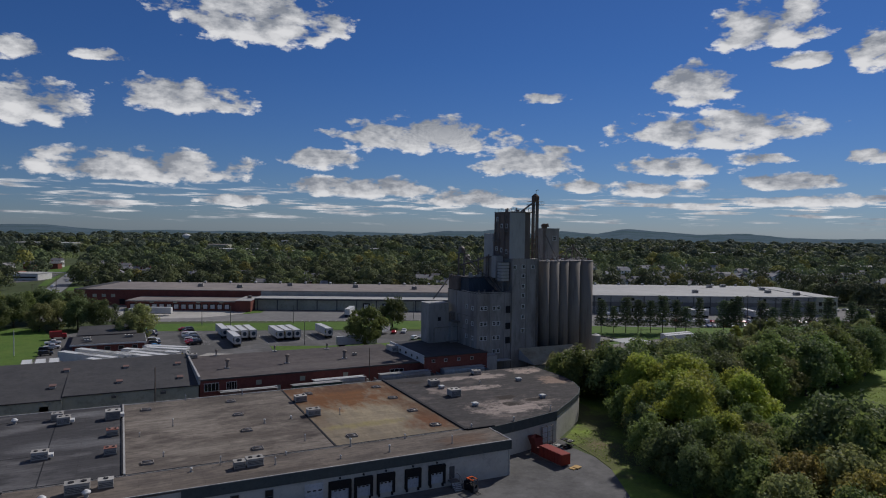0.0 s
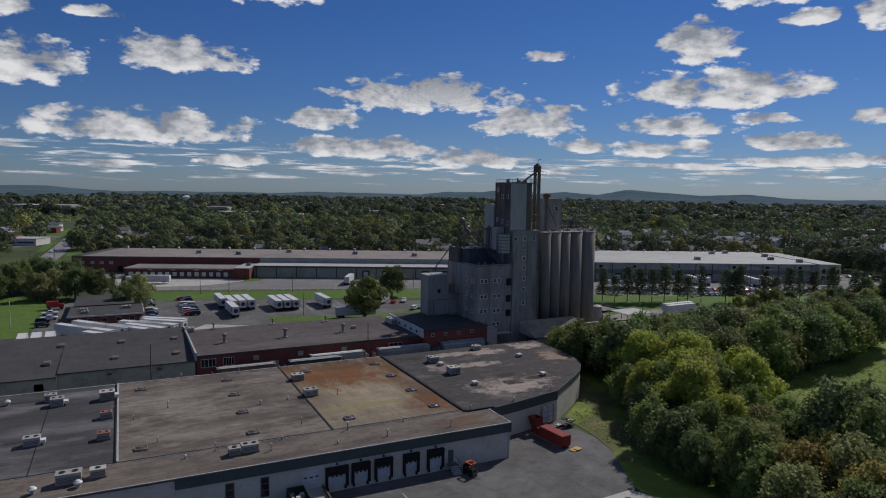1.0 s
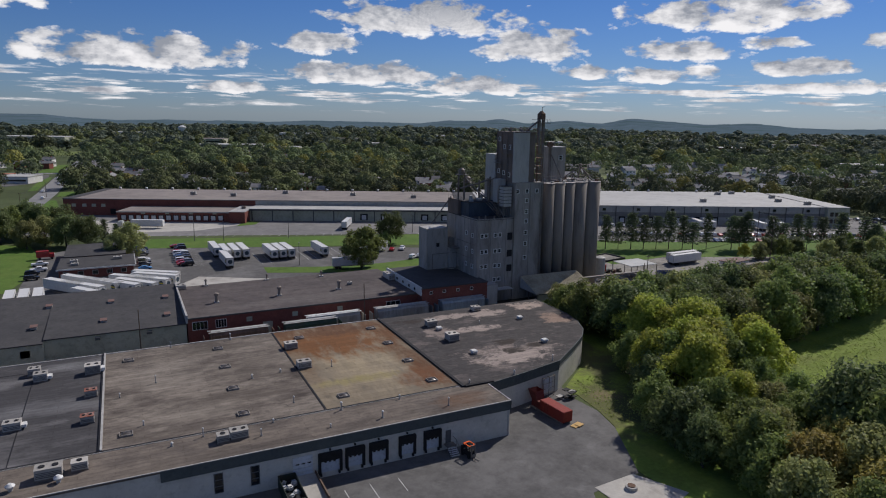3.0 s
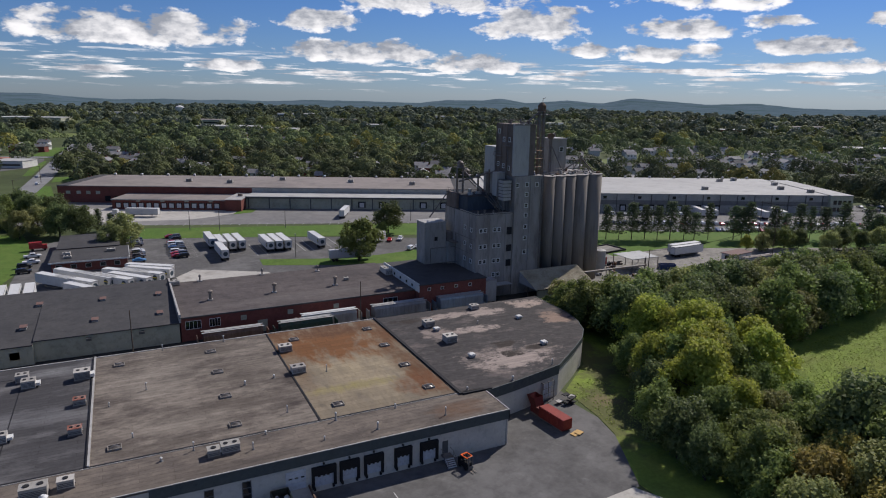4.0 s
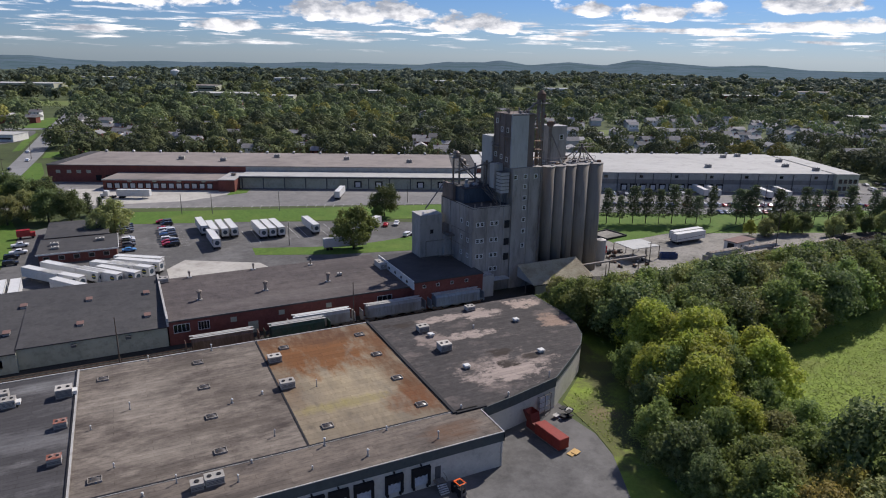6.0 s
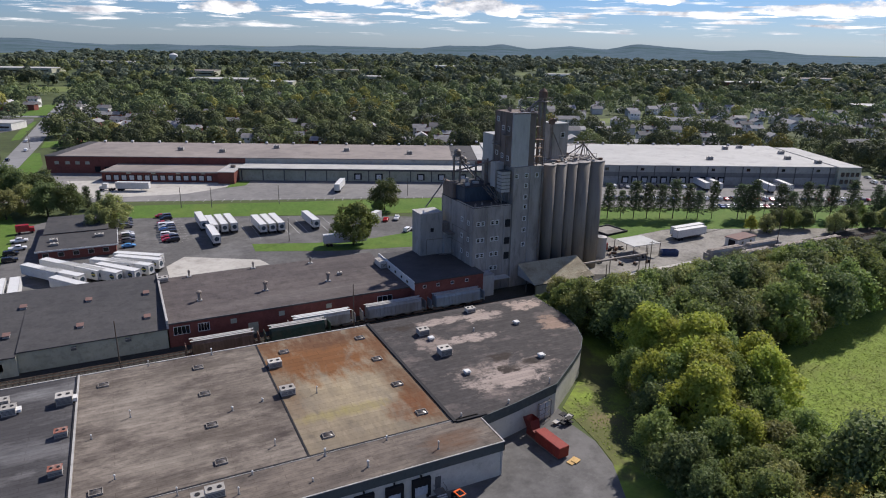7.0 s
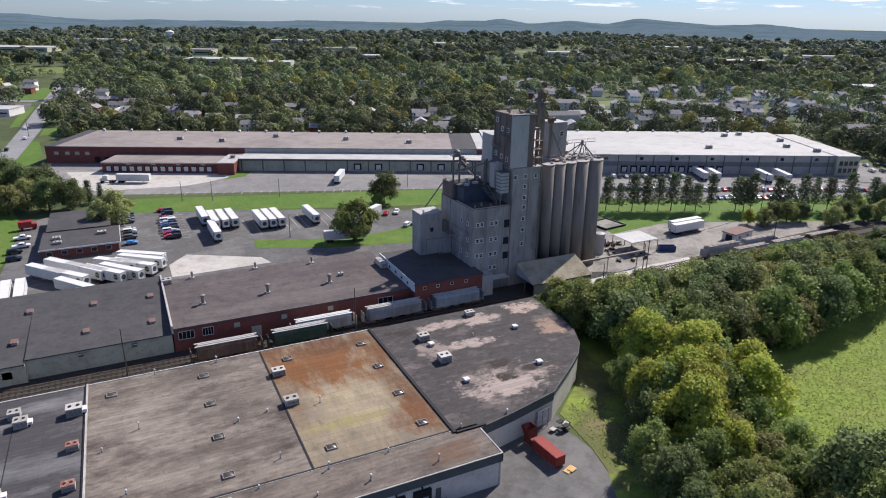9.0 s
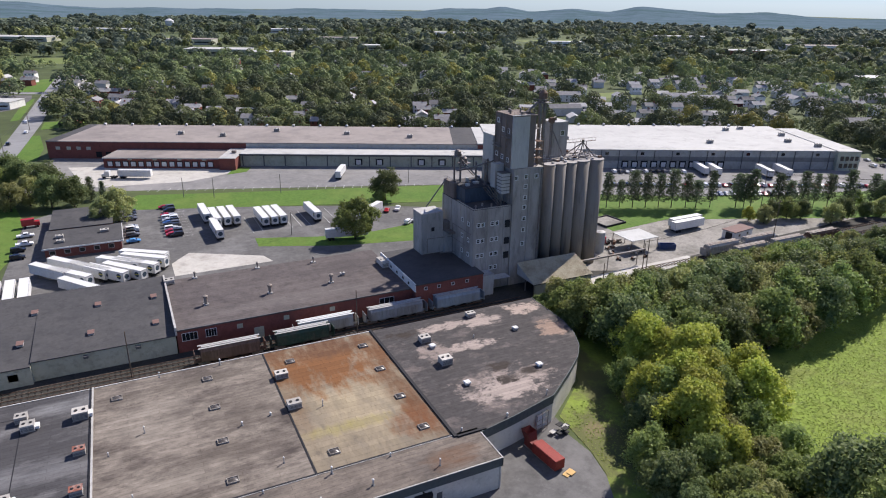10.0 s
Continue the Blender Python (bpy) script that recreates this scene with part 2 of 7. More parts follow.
M["roof_white"] = mat("roof_white", (0.40, 0.395, 0.375), 0.06, 0.8, 0.2, 0.02, (0.33, 0.325, 0.31), 0.03, 0.6)
M["wall_white"] = mat("wall_white", (0.55, 0.53, 0.47), 0.08, 0.8, 1.0, 0.05, (0.42, 0.4, 0.35), 0.2, 0.5)
M["fascia"] = mat("fascia", (0.075, 0.09, 0.09), 0.12, 0.6, 1.0, 0.02, (0.10, 0.11, 0.105), 0.3, 0.5)
M["wall_pale"] = mat("wall_pale", (0.43, 0.43, 0.33), 0.12, 0.9, 0.6, 0.05, (0.3, 0.31, 0.23), 0.15, 0.7)
M["brick"] = mat("brick", (0.2, 0.07, 0.055), 0.2, 0.9, 2.5, 0.2, (0.14, 0.055, 0.045), 0.15, 0.7)
M["tower"] = mat("tower", (0.35, 0.33, 0.3), 0.16, 0.9, 0.8, 0.08, (0.17, 0.155, 0.14), 0.2, 0.85, (1, 1, 0.22))
M["tower_dark"] = mat("tower_dark", (0.2, 0.162, 0.138), 0.15, 0.9, 0.8, 0.08, (0.09, 0.08, 0.075), 0.2, 0.7, (1, 1, 0.3))
M["silo"] = mat("silo", (0.25, 0.225, 0.195), 0.14, 0.9, 0.8, 0.06, (0.14, 0.122, 0.105), 0.2, 0.8, (1, 1, 0.1))
M["blue_sheet"] = mat("blue_sheet", (0.05, 0.07, 0.1), 0.15, 0.5, 1.0, 0.03, (0.03, 0.04, 0.055), 0.3, 0.6, (1, 1, 0.3))
M["sheet_light"] = mat("sheet_light", (0.42, 0.42, 0.4), 0.08, 0.55, 1.0, 0.03, (0.32, 0.32, 0.3), 0.2, 0.6, (1, 1, 0.2))
M["sheet_roof"] = mat("sheet_roof", (0.4, 0.36, 0.26), 0.15, 0.6, 1.0, 0.03, (0.2, 0.16, 0.1), 0.2, 0.7)
M["steel"] = mat("steel", (0.2, 0.19, 0.18), 0.2, 0.6, 2.0, 0.05, (0.16, 0.1, 0.06), 0.5, 0.6, metal=0.3)
M["white_paint"] = mat("white_paint", (0.6, 0.6, 0.58), 0.05, 0.45, 1.0, 0.02, (0.58, 0.57, 0.55), 0.4, 0.5)
M["dark"] = mat("dark", (0.02, 0.02, 0.022), 0.2, 0.7, 2.0, 0.03)
# blue distance haze is painted into the hills' base colour
M["hill_haze"] = mat("hill_haze", (0.095, 0.135, 0.165), 0.3, 1.0, 0.02, 0.0, (0.06, 0.1, 0.105), 0.004, 0.9, spec=0.0)
# dark gravel, made darker still to take in the rail alley's shadow
M["gravel"] = mat("gravel", (0.05, 0.047, 0.042), 0.35, 0.95, 2.5, 0.5, (0.035, 0.036, 0.028), 0.12, 0.7)
M["gravel_pale"] = mat("gravel_pale", (0.25, 0.235, 0.21), 0.25, 0.95, 1.5, 0.3, (0.11, 0.105, 0.09), 0.09, 0.9)
M["shop_orange"] = mat("shop_orange", (0.42, 0.13, 0.06), 0.15, 0.8, 1.0, 0.05, (0.3, 0.12, 0.07), 0.2, 0.5)
M["road"] = mat("road", (0.22, 0.22, 0.22), 0.12, 0.9, 0.3, 0.05, (0.17, 0.17, 0.17), 0.03, 0.6)
M["trim_pale"] = mat("trim_pale", (0.4, 0.39, 0.37), 0.15, 0.6, 1.5, 0.03, (0.25, 0.23, 0.2), 0.4, 0.6)
M["trim_dark"] = mat("trim_dark", (0.1, 0.1, 0.1), 0.15, 0.6, 1.5, 0.03)
M["rubber"] = mat("rubber", (0.018, 0.018, 0.019), 0.25, 0.8, 2.0, 0.1)
M["door_paint"] = mat("door_paint", (0.5, 0.53, 0.57), 0.06, 0.5, 1.0, 0.02, (0.36, 0.38, 0.4), 0.5, 0.5)
M["glass_dark"] = mat("glass_dark", (0.015, 0.018, 0.02), 0.1, 0.08, 1.0, 0.0, spec=0.6)
M["rust_paint"] = mat("rust_paint", (0.22, 0.075, 0.05), 0.3, 0.85, 2.0, 0.1, (0.36, 0.32, 0.29), 0.7, 0.9)
M["dome"] = mat("dome", (0.07, 0.06, 0.05), 0.2, 0.3, 1.5, 0.0, (0.2, 0.18, 0.16), 0.6, 0.5, spec=0.5)
M["curb"] = mat("curb", (0.2, 0.18, 0.16), 0.2, 0.8, 2.0, 0.05, (0.33, 0.31, 0.28), 0.8, 0.6)


def stained(m, blots, wobble=4.2, scale=0.3, stretch=(1.0, 0.35, 1), sheets=None):
    """Lays ragged stains over a material: middle x and y, half widths, strength, colour; sheets: width and length of laid felt."""
    t = m.node_tree
    b = t.nodes["Principled BSDF"]
    col = b.inputs["Base Color"].links[0].from_socket
    co = t.nodes.new("ShaderNodeTexCoord")
    sep = t.nodes.new("ShaderNodeSeparateXYZ")
    t.links.new(co.outputs["Object"], sep.inputs[0])

    def calc(op, a, c=0.0, clamp=False):
        n = t.nodes.new("ShaderNodeMath")
        n.operation, n.use_clamp = op, clamp
        for k, v in enumerate((a, c)):
            if isinstance(v, (int, float)):
                n.inputs[k].default_value = v
            else:
                t.links.new(v, n.inputs[k])
        return n.outputs[0]

    def smear(size, detail, rough, squeeze):
        mp = t.nodes.new("ShaderNodeMapping")
        mp.inputs["Scale"].default_value = squeeze
        t.links.new(co.outputs["Object"], mp.inputs[0])
        ns = t.nodes.new("ShaderNodeTexNoise")
        ns.inputs["Scale"].default_value, ns.inputs["Detail"].default_value, ns.inputs["Roughness"].default_value = size, detail, rough
        t.links.new(mp.outputs[0], ns.inputs["Vector"])
        return ns.outputs[0]

    wob = calc("MULTIPLY", calc("SUBTRACT", smear(scale, 10, 0.72, stretch), 0.5), wobble)

    def lay(under, fac, c):
        n = t.nodes.new("ShaderNodeMix")
        n.data_type = "RGBA"
        n.inputs[7].default_value = (*c, 1)
        t.links.new(fac, n.inputs[0]), t.links.new(under, n.inputs[6])
        return n.outputs[2]

    for cx, cy, rx, ry, gain, c in blots:
        dx, dy = calc("DIVIDE", calc("SUBTRACT", sep.outputs[0], cx), rx), calc("DIVIDE", calc("SUBTRACT", sep.outputs[1], cy), ry)
        d = calc("SUBTRACT", 1.0, calc("ADD", calc("MULTIPLY", dx, dx), calc("MULTIPLY", dy, dy)))
        col = lay(col, calc("MULTIPLY", calc("ADD", d, wob), gain, True), c)
    if sheets:
        # felt strips: thin dark laps and a slight change from strip to strip
        br = t.nodes.new("ShaderNodeTexBrick")
        br.inputs["Scale"].default_value, br.inputs["Mortar Size"].default_value = 1.0, 0.035
        br.inputs["Brick Width"].default_value, br.inputs["Row Height"].default_value = sheets[1], sheets[0]
        br.inputs["Color1"].default_value, br.inputs["Color2"].default_value, br.inputs["Mortar"].default_value = (0.9, 0.9, 0.9, 1), (1.08, 1.08, 1.08, 1), (0.66, 0.64, 0.62, 1)
        t.links.new(co.outputs["Object"], br.inputs["Vector"])
        # fine grime in both directions
        grime = calc("ADD", 0.52, calc("MULTIPLY", calc("ADD", smear(1.1, 9, 0.75, (0.22, 1.3, 1)), smear(2.3, 9, 0.75, (1.0, 0.5, 1))), 0.46))
        for factor in (br.outputs["Color"], grime):
            n = t.nodes.new("ShaderNodeMix")
            n.data_type, n.blend_type = "RGBA", "MULTIPLY"
            n.inputs[0].default_value = 1.0
            t.links.new(col, n.inputs[6]), t.links.new(factor, n.inputs[7])
            col = n.outputs[2]
    t.links.new(col, b.inputs["Base Color"])
    return m


stained(M["meadow"], [(55, -8, 11, 16, 1.4, (0.105, 0.112, 0.042)), (66, 20, 9, 24, 1.2, (0.095, 0.1, 0.04)), (57, -3, 4, 3, 0.9, (0.17, 0.14, 0.075)), (95, -9, 8, 7, 0.55, (0.2, 0.165, 0.07)), (110, -6, 10, 3, 0.4, (0.19, 0.18, 0.065)), (84, -24, 5, 7, 0.35, (0.17, 0.17, 0.06))], 3.5, 0.2, (1.0, 1.0, 1))
RUST, BROWN, PALE, SOOT = (0.165, 0.075, 0.03), (0.085, 0.05, 0.033), (0.3, 0.25, 0.22), (0.04, 0.032, 0.027)
stained(M["roof_brown"], [(-17, 38, 18, 2.6, 0.7, (0.1, 0.085, 0.07)), (-14, 12, 12, 3.0, 0.65, (0.085, 0.07, 0.058)), (-8, 24, 9, 6.0, 0.5, (0.09, 0.075, 0.062)), (-26, 2.0, 14, 1.6, 0.5, (0.08, 0.066, 0.055)), (-24, 27, 11, 7, 0.35, (0.27, 0.24, 0.2)), (-20, 8, 9, 5, 0.35, (0.26, 0.23, 0.19))], 5.5, 0.25, (0.3, 1.0, 1), (1.0, 11.0))
stained(M["roof_strip"], [(22, -5, 6, 3.4, 0.6, (0.125, 0.065, 0.035)), (-10, -7.5, 30, 1.2, 0.4, (0.07, 0.058, 0.05))], 4.5, 0.35, (0.35, 1.0, 1), (1.0, 9.0))
stained(M["roof_dark"], [(43, 10.5, 11, 6.5, 1.3, (0.23, 0.19, 0.168)), (43, 9.5, 8, 4.5, 1.6, PALE), (43, 27.5, 7, 2.2, 1.4, PALE), (35, 28, 4, 5.5, 1.2, (0.22, 0.18, 0.16)), (42, 38.2, 6.0, 2.2, 1.6, PALE), (52.3, 37.5, 5.4, 3.2, 1.6, PALE), (65, 39.5, 6.0, 3.2, 1.6, (0.33, 0.265, 0.225)), (66, 27.5, 4.6, 3.8, 1.4, (0.25, 0.18, 0.14)), (44.6, 17.0, 3.2, 1.7, 1.6, SOOT), (44.3, 12.2, 3.2, 1.7, 1.6, SOOT), (49.8, 13.0, 2.6, 1.4, 1.4, SOOT), (31, 38.5, 4, 2.2, 1.2, SOOT)], 6.5, 0.42, (0.7, 1.0, 1), (1.0, 10.0))
stained(M["roof_left"], [(-43, 20, 10, 4, 0.4, (0.15, 0.15, 0.155)), (-38, 39, 8, 2.5, 0.5, (0.2, 0.2, 0.2))], 5.0, 0.3, (0.3, 1.0, 1), (1.0, 10.0))
stained(M["roof_red_building"], [(14, 70, 30, 4, 0.3, (0.16, 0.145, 0.135)), (34, 86, 10, 6, 0.4, (0.06, 0.052, 0.05))], 4.5, 0.12, (0.4, 1.0, 1), (1.0, 12.0))
M["roof_rust"] = mat("roof_rust", (0.225, 0.185, 0.13), 0.14, 0.92, 0.8, 0.1, (0.15, 0.13, 0.105), 0.2, 0.6, (1.0, 0.35, 1))
stained(M["roof_rust"], [(12.0, 16.0, 10.0, 13.0, 0.55, (0.36, 0.295, 0.19)), (11.0, 34.0, 17.0, 13.0, 1.2, RUST), (13.0, 40.0, 15.0, 5.0, 0.6, BROWN), (23.0, 20.0, 4.2, 26.0, 0.8, (0.12, 0.06, 0.03)), (21.5, 7.0, 6.0, 5.5, 0.9, (0.14, 0.06, 0.027)), (1.5, 24.0, 3.0, 16.0, 0.45, (0.15, 0.085, 0.045)), (9.0, 10.5, 10.0, 2.2, 0.6, (0.25, 0.215, 0.075))], 4.2, 0.3, (1.0, 0.35, 1), (1.6, 11.0))
M["tower_pale"] = mat("tower_pale", (0.33, 0.33, 0.31), 0.1, 0.9, 0.8, 0.06, (0.22, 0.22, 0.2), 0.2, 0.7, (1, 1, 0.3))
M["silo_top"] = mat("silo_top", (0.33, 0.31, 0.29), 0.12, 0.9, 1.0, 0.06, (0.22, 0.2, 0.19), 0.3, 0.6)
M["rust_dull"] = mat("rust_dull", (0.13, 0.075, 0.05), 0.3, 0.85, 2.0, 0.1, (0.2, 0.17, 0.14), 0.4, 0.6)
M["wall_shed"] = mat("wall_shed", (0.3, 0.32, 0.27), 0.1, 0.7, 1.0, 0.05, (0.2, 0.2, 0.17), 0.25, 0.6, (1, 1, 0.3))
M["stack"] = mat("stack", (0.25, 0.22, 0.19), 0.25, 0.7, 2.0, 0.1, (0.15, 0.09, 0.06), 0.8, 0.6)
M["hatch_red"] = mat("hatch_red", (0.17, 0.1, 0.085), 0.2, 0.8, 2.0, 0.05, (0.15, 0.12, 0.11), 0.6, 0.6)
M["sleeper"] = mat("sleeper", (0.03, 0.025, 0.022), 0.3, 0.95, 2.0, 0.2)
M["car_rust"] = mat("car_rust", (0.17, 0.11, 0.085), 0.25, 0.85, 1.5, 0.1, (0.09, 0.055, 0.04), 0.4, 0.7, (1, 1, 0.3))
M["car_green"] = mat("car_green", (0.03, 0.06, 0.045), 0.25, 0.7, 1.5, 0.05, (0.1, 0.08, 0.06), 0.35, 0.6)
M["car_white"] = mat("car_white", (0.42, 0.41, 0.38), 0.15, 0.7, 1.2, 0.05, (0.22, 0.19, 0.16), 0.3, 0.7, (1, 1, 0.4))
M["car_grey"] = mat("car_grey", (0.3, 0.31, 0.31), 0.15, 0.7, 1.2, 0.05, (0.17, 0.15, 0.13), 0.3, 0.7, (1, 1, 0.4))
M["car_blue"] = mat("car_blue", (0.27, 0.33, 0.37), 0.15, 0.7, 1.2, 0.05, (0.19, 0.19, 0.19), 0.3, 0.6, (1, 1, 0.4))
M["pole_wood"] = mat("pole_wood", (0.11, 0.085, 0.065), 0.3, 0.9, 2.0, 0.2)
M["field"] = mat("field", (0.12, 0.155, 0.045), 0.2, 0.95, 0.1, 0.0, (0.16, 0.17, 0.07), 0.02, 0.6)
M["wall_panel"] = mat("wall_panel", (0.36, 0.36, 0.33), 0.08, 0.7, 0.5, 0.04, (0.28, 0.28, 0.26), 0.08, 0.6)
M["panel_dark"] = mat("panel_dark", (0.2, 0.2, 0.19), 0.08, 0.7, 0.5, 0.04, (0.16, 0.16, 0.15), 0.08, 0.6)
M["emblem"] = mat("emblem", (0.04, 0.06, 0.08), 0.1, 0.5, 1.0, 0.0)
M["emblem_yellow"] = mat("emblem_yellow", (0.5, 0.42, 0.05), 0.1, 0.5, 1.0, 0.0)
M["line_paint"] = mat("line_paint", (0.5, 0.5, 0.48), 0.2, 0.8, 1.0, 0.0, (0.25, 0.25, 0.25), 0.5, 0.7)
M["red_paint"] = mat("red_paint", (0.24, 0.038, 0.028), 0.15, 0.6, 1.0, 0.05, (0.2, 0.04, 0.03), 0.5, 0.6)
M["red_dark"] = mat("red_dark", (0.16, 0.03, 0.025), 0.2, 0.6, 1.0, 0.05, (0.1, 0.04, 0.03), 0.5, 0.6)
M["cardboard"] = mat("cardboard", (0.5, 0.33, 0.14), 0.15, 0.9, 1.5, 0.05)
M["green_dark"] = mat("green_dark", (0.03, 0.045, 0.035), 0.2, 0.6, 1.5, 0.05, (0.09, 0.06, 0.04), 0.5, 0.5)
M["blue_paint"] = mat("blue_paint", (0.03, 0.06, 0.16), 0.2, 0.6, 1.5, 0.05, (0.06, 0.06, 0.08), 0.5, 0.5)
M["unit_paint"] = mat("unit_paint", (0.42, 0.4, 0.365), 0.1, 0.6, 1.2, 0.03, (0.3, 0.27, 0.23), 0.5, 0.6, random_tint=0.25)

# ---- ground ----
def slab(name, pts, z0, z1, material, label, category, kind="structure"):
    ob = part(name, prism(pts, z0, z1), material, None)
    return tagged(ob, label, category, kind=kind)


def far_frame(u, v):
    """A point of the long warehouse's own axes, along and behind its front."""
    return -60.5 + 0.9135 * u + 0.4067 * v, 289.5 - 0.4067 * u + 0.9135 * v


slab("ground", [(-4800, -1500), (4800, -1500), (4800, 4800), (-4800, 4800)], -2.0, -0.05, M["land"], "green suburban land reaching to the far hills", "ground")
slab("pavement_yard", [(-95, -70), (10, -70), (32, -30), (42, -28.5), (48, -20), (49.2, -14), (50.6, -8), (50, -2), (51, 3), (51, 20), (25, 44), (-95, 44)], -0.4, 0.0, M["asphalt"], "grey worn asphalt in front of the loading docks", "asphalt")
slab("pavement_lots", [(-60, 95), (120, 95), (122, 84), (165, 78), (170, 95), (130, 125), (80, 152), far_frame(160, -68), far_frame(75, -72), (-26, 200), (-46, 200), (-58, 190)], -0.4, 0.0, M["asphalt"], "grey asphalt trailer and car park", "asphalt")
slab("pavement_docks", [far_frame(10, -52), far_frame(200, -34), far_frame(262, -49), far_frame(330, -54), far_frame(440, -57), far_frame(440, 30), far_frame(400, 10), far_frame(0, 16)], -0.4, 0.0, M["asphalt_pale"], "wide pale asphalt lot along the warehouse docks", "asphalt")
slab("gravel_rail_bed", [(-95, 44.2), (72, 44.2), (100, 54), (250, 50), (250, 68), (118, 68), (112, 66), (-95, 63)], -0.4, 0.01, M["gravel"], "dark gravel bed of the rail sidings, darkened further for shade", "gravel")
slab("gravel_yard", [(104, 66), (118, 60), (250, 66), (210, 80), (160, 96), (130, 95), (112, 90)], -0.4, 0.016, M["gravel_pale"], "pale dusty gravel yard beside the silos", "gravel")
slab("road_rail", [(96, 54.6), (118, 54), (146, 57.6), (146, 62), (120, 61.5), (96, 60)], -0.4, 0.022, M["concrete_pad"], "pale concrete lane beside the rail sidings", "road")
slab("grass_band", [far_frame(66, -76), far_frame(200, -61), far_frame(440, -78), far_frame(440, -56.5), far_frame(330, -53.5), far_frame(262, -48.5), far_frame(200, -35), far_frame(130, -46), far_frame(70, -54)], -0.4, 0.03, M["grass"], "mown bright green grass strip between the lots", "grass")
slab("grass_island", [(15.8, 128.8), (41, 118.8), (67, 113), (75, 130.6), (58, 128), (37, 130.4), (16.3, 137.8)], -0.4, 0.034, M["grass"], "mown green grass island between the drives", "grass")
slab("grass_corner", [(-140, 120), (-62, 132), (-58.6, 150), (-58.6, 190), (-64, 215), (-140, 240)], -0.4, 0.034, M["grass"], "mown green lawn beside the visitor car park", "grass")
slab("grass_dock", [far_frame(98, -18), far_frame(106, -12), far_frame(106, -3), far_frame(98, -3)], -0.4, 0.04, M["grass"], "small grass patch beside the dock building", "grass")
slab("grass_silo", [(139, 92), (168, 95), (240, 66), (300, 50), (310, 82), (160, 128), (140, 108)], -0.4, 0.028, M["grass"], "mown green grass below the row of pines", "grass")
slab("pavement_dock_pad", [(-47, 277), (-40, 240), (-34, 232), (3, 227), (14, 231), (27, 238), (20, 246), (-30, 272)], -0.4, 0.02, M["concrete_pad"], "pale concrete truck apron before the brick docks", "concrete")
slab("pavement_pad", [(-12.5, 113), (17.3, 113.5), (15.5, 119.5), (-6.5, 132), (-12.5, 124)], -0.4, 0.02, M["concrete_pad"], "pale concrete patch in the trailer yard", "concrete")
slab("grass_siding", [(-22, 48.5), (-10, 48.5), (-8, 53.5), (-20, 54)], -0.3, 0.03, M["grass"], "rough grass beside the rail siding", "grass")
slab("road_left", [(-86, 270), (-75, 270), (-71.3, 330), (-67.4, 414), (-65.8, 520), (-66.6, 620), (-68.6, 740), (-71.5, 740), (-75.6, 610), (-78, 520), (-79.6, 419), (-81.8, 332)], -0.4, 0.01, M["road"], "pale grey two-lane road running to the hills", "road")
slab("road_side", [(-260, 622), (-260, 612), (-109, 583), (-76, 571), (-75.8, 583), (-109, 595)], -0.4, 0.006, M["road"], "pale grey side street crossing towards the shops", "road")
slab("pavement_shops", [(-190, 470), (-104, 470), (-87, 490), (-82.5, 545), (-84, 566), (-109, 579), (-190, 596)], -0.4, 0.002, M["asphalt"], "grey asphalt lot before the low shops", "asphalt")
slab("grass_verge", [(-86.5, 432), (-81.4, 436), (-79.8, 520), (-80.2, 542), (-82.2, 540), (-86.6, 488)], -0.4, 0.03, M["grass"], "mown green verge beside the road", "grass")
slab("grass_verge", [(-74.5, 290), (-62, 300), (-60.6, 330), (-65.2, 372), (-69.2, 372), (-71, 330)], -0.4, 0.03, M["grass"], "bright mown verge between road and warehouse", "grass")
slab("grass_verge", [(-66.4, 392), (-41, 403), (-41, 424), (-66, 420)], -0.4, 0.03, M["grass"], "mown lawn behind the warehouse corner", "grass")
slab("grass_verge", [(-98, 590), (-76.4, 588), (-73.4, 690), (-84, 690)], -0.4, 0.03, M["grass"], "mown green lawns along the far road", "grass")
slab("meadow", [(49.6, -130), (330, -130), (330, 42), (96, 42), (71.5, 44), (71, 29), (64, 13.5), (52, 4), (50.8, -8), (49.4, -14), (42.4, -28)], -0.4, 0.02, M["meadow"], "bright green rough meadow grass", "grass")
slab("pavement_slab", [(33, -29), (41, -28.4), (45, -36), (34, -40)], -0.2, 0.05, M["concrete_pad"], "cracked concrete slab at the yard's edge", "concrete")


# ---- low food warehouse in front ----
ROOF = 6.5
FRONT = -9.2
near = thing("warehouse", "low white warehouse with flat patched roofs and loading docks", "warehouse")
part("wall", boxes((-49, FRONT, -0.3, 30, 0, ROOF - 0.3), (-80, 0.0, -0.3, 25.3, 43.4, ROOF - 0.3)), M["wall_white"], near)
DARK_ROOF = [(25.3, -0.9), (30.0, -1.3), (38, 0.2), (49.2, 3.0), (58, 9.5), (63, 13.5), (66.4, 17.5), (69, 23), (70.4, 29.5), (70.5, 43.6), (25.3, 43.4)]
part("end_wall", prism(DARK_ROOF, -0.3, ROOF - 0.3), M["wall_white"], near, "white curved end wall")
part("roof_section", prism(DARK_ROOF, ROOF - 0.3, ROOF), M["roof_dark"], near, "dark roof membrane with pale worn patches")
part("roof_section", boxes((-33.4, 0, ROOF - 0.3, 0, 43.4, ROOF)), M["roof_brown"], near, "brown-grey weathered flat roof")
part("roof_section", boxes((0, 0, ROOF - 0.3, 25.3, 43.4, ROOF)), M["roof_rust"], near, "rust-stained cream flat roof")
part("roof_section", boxes((-49, FRONT - 0.15, ROOF - 0.3, 30.15, 0, ROOF)), M["roof_strip"], near, "brown dirty roof strip")
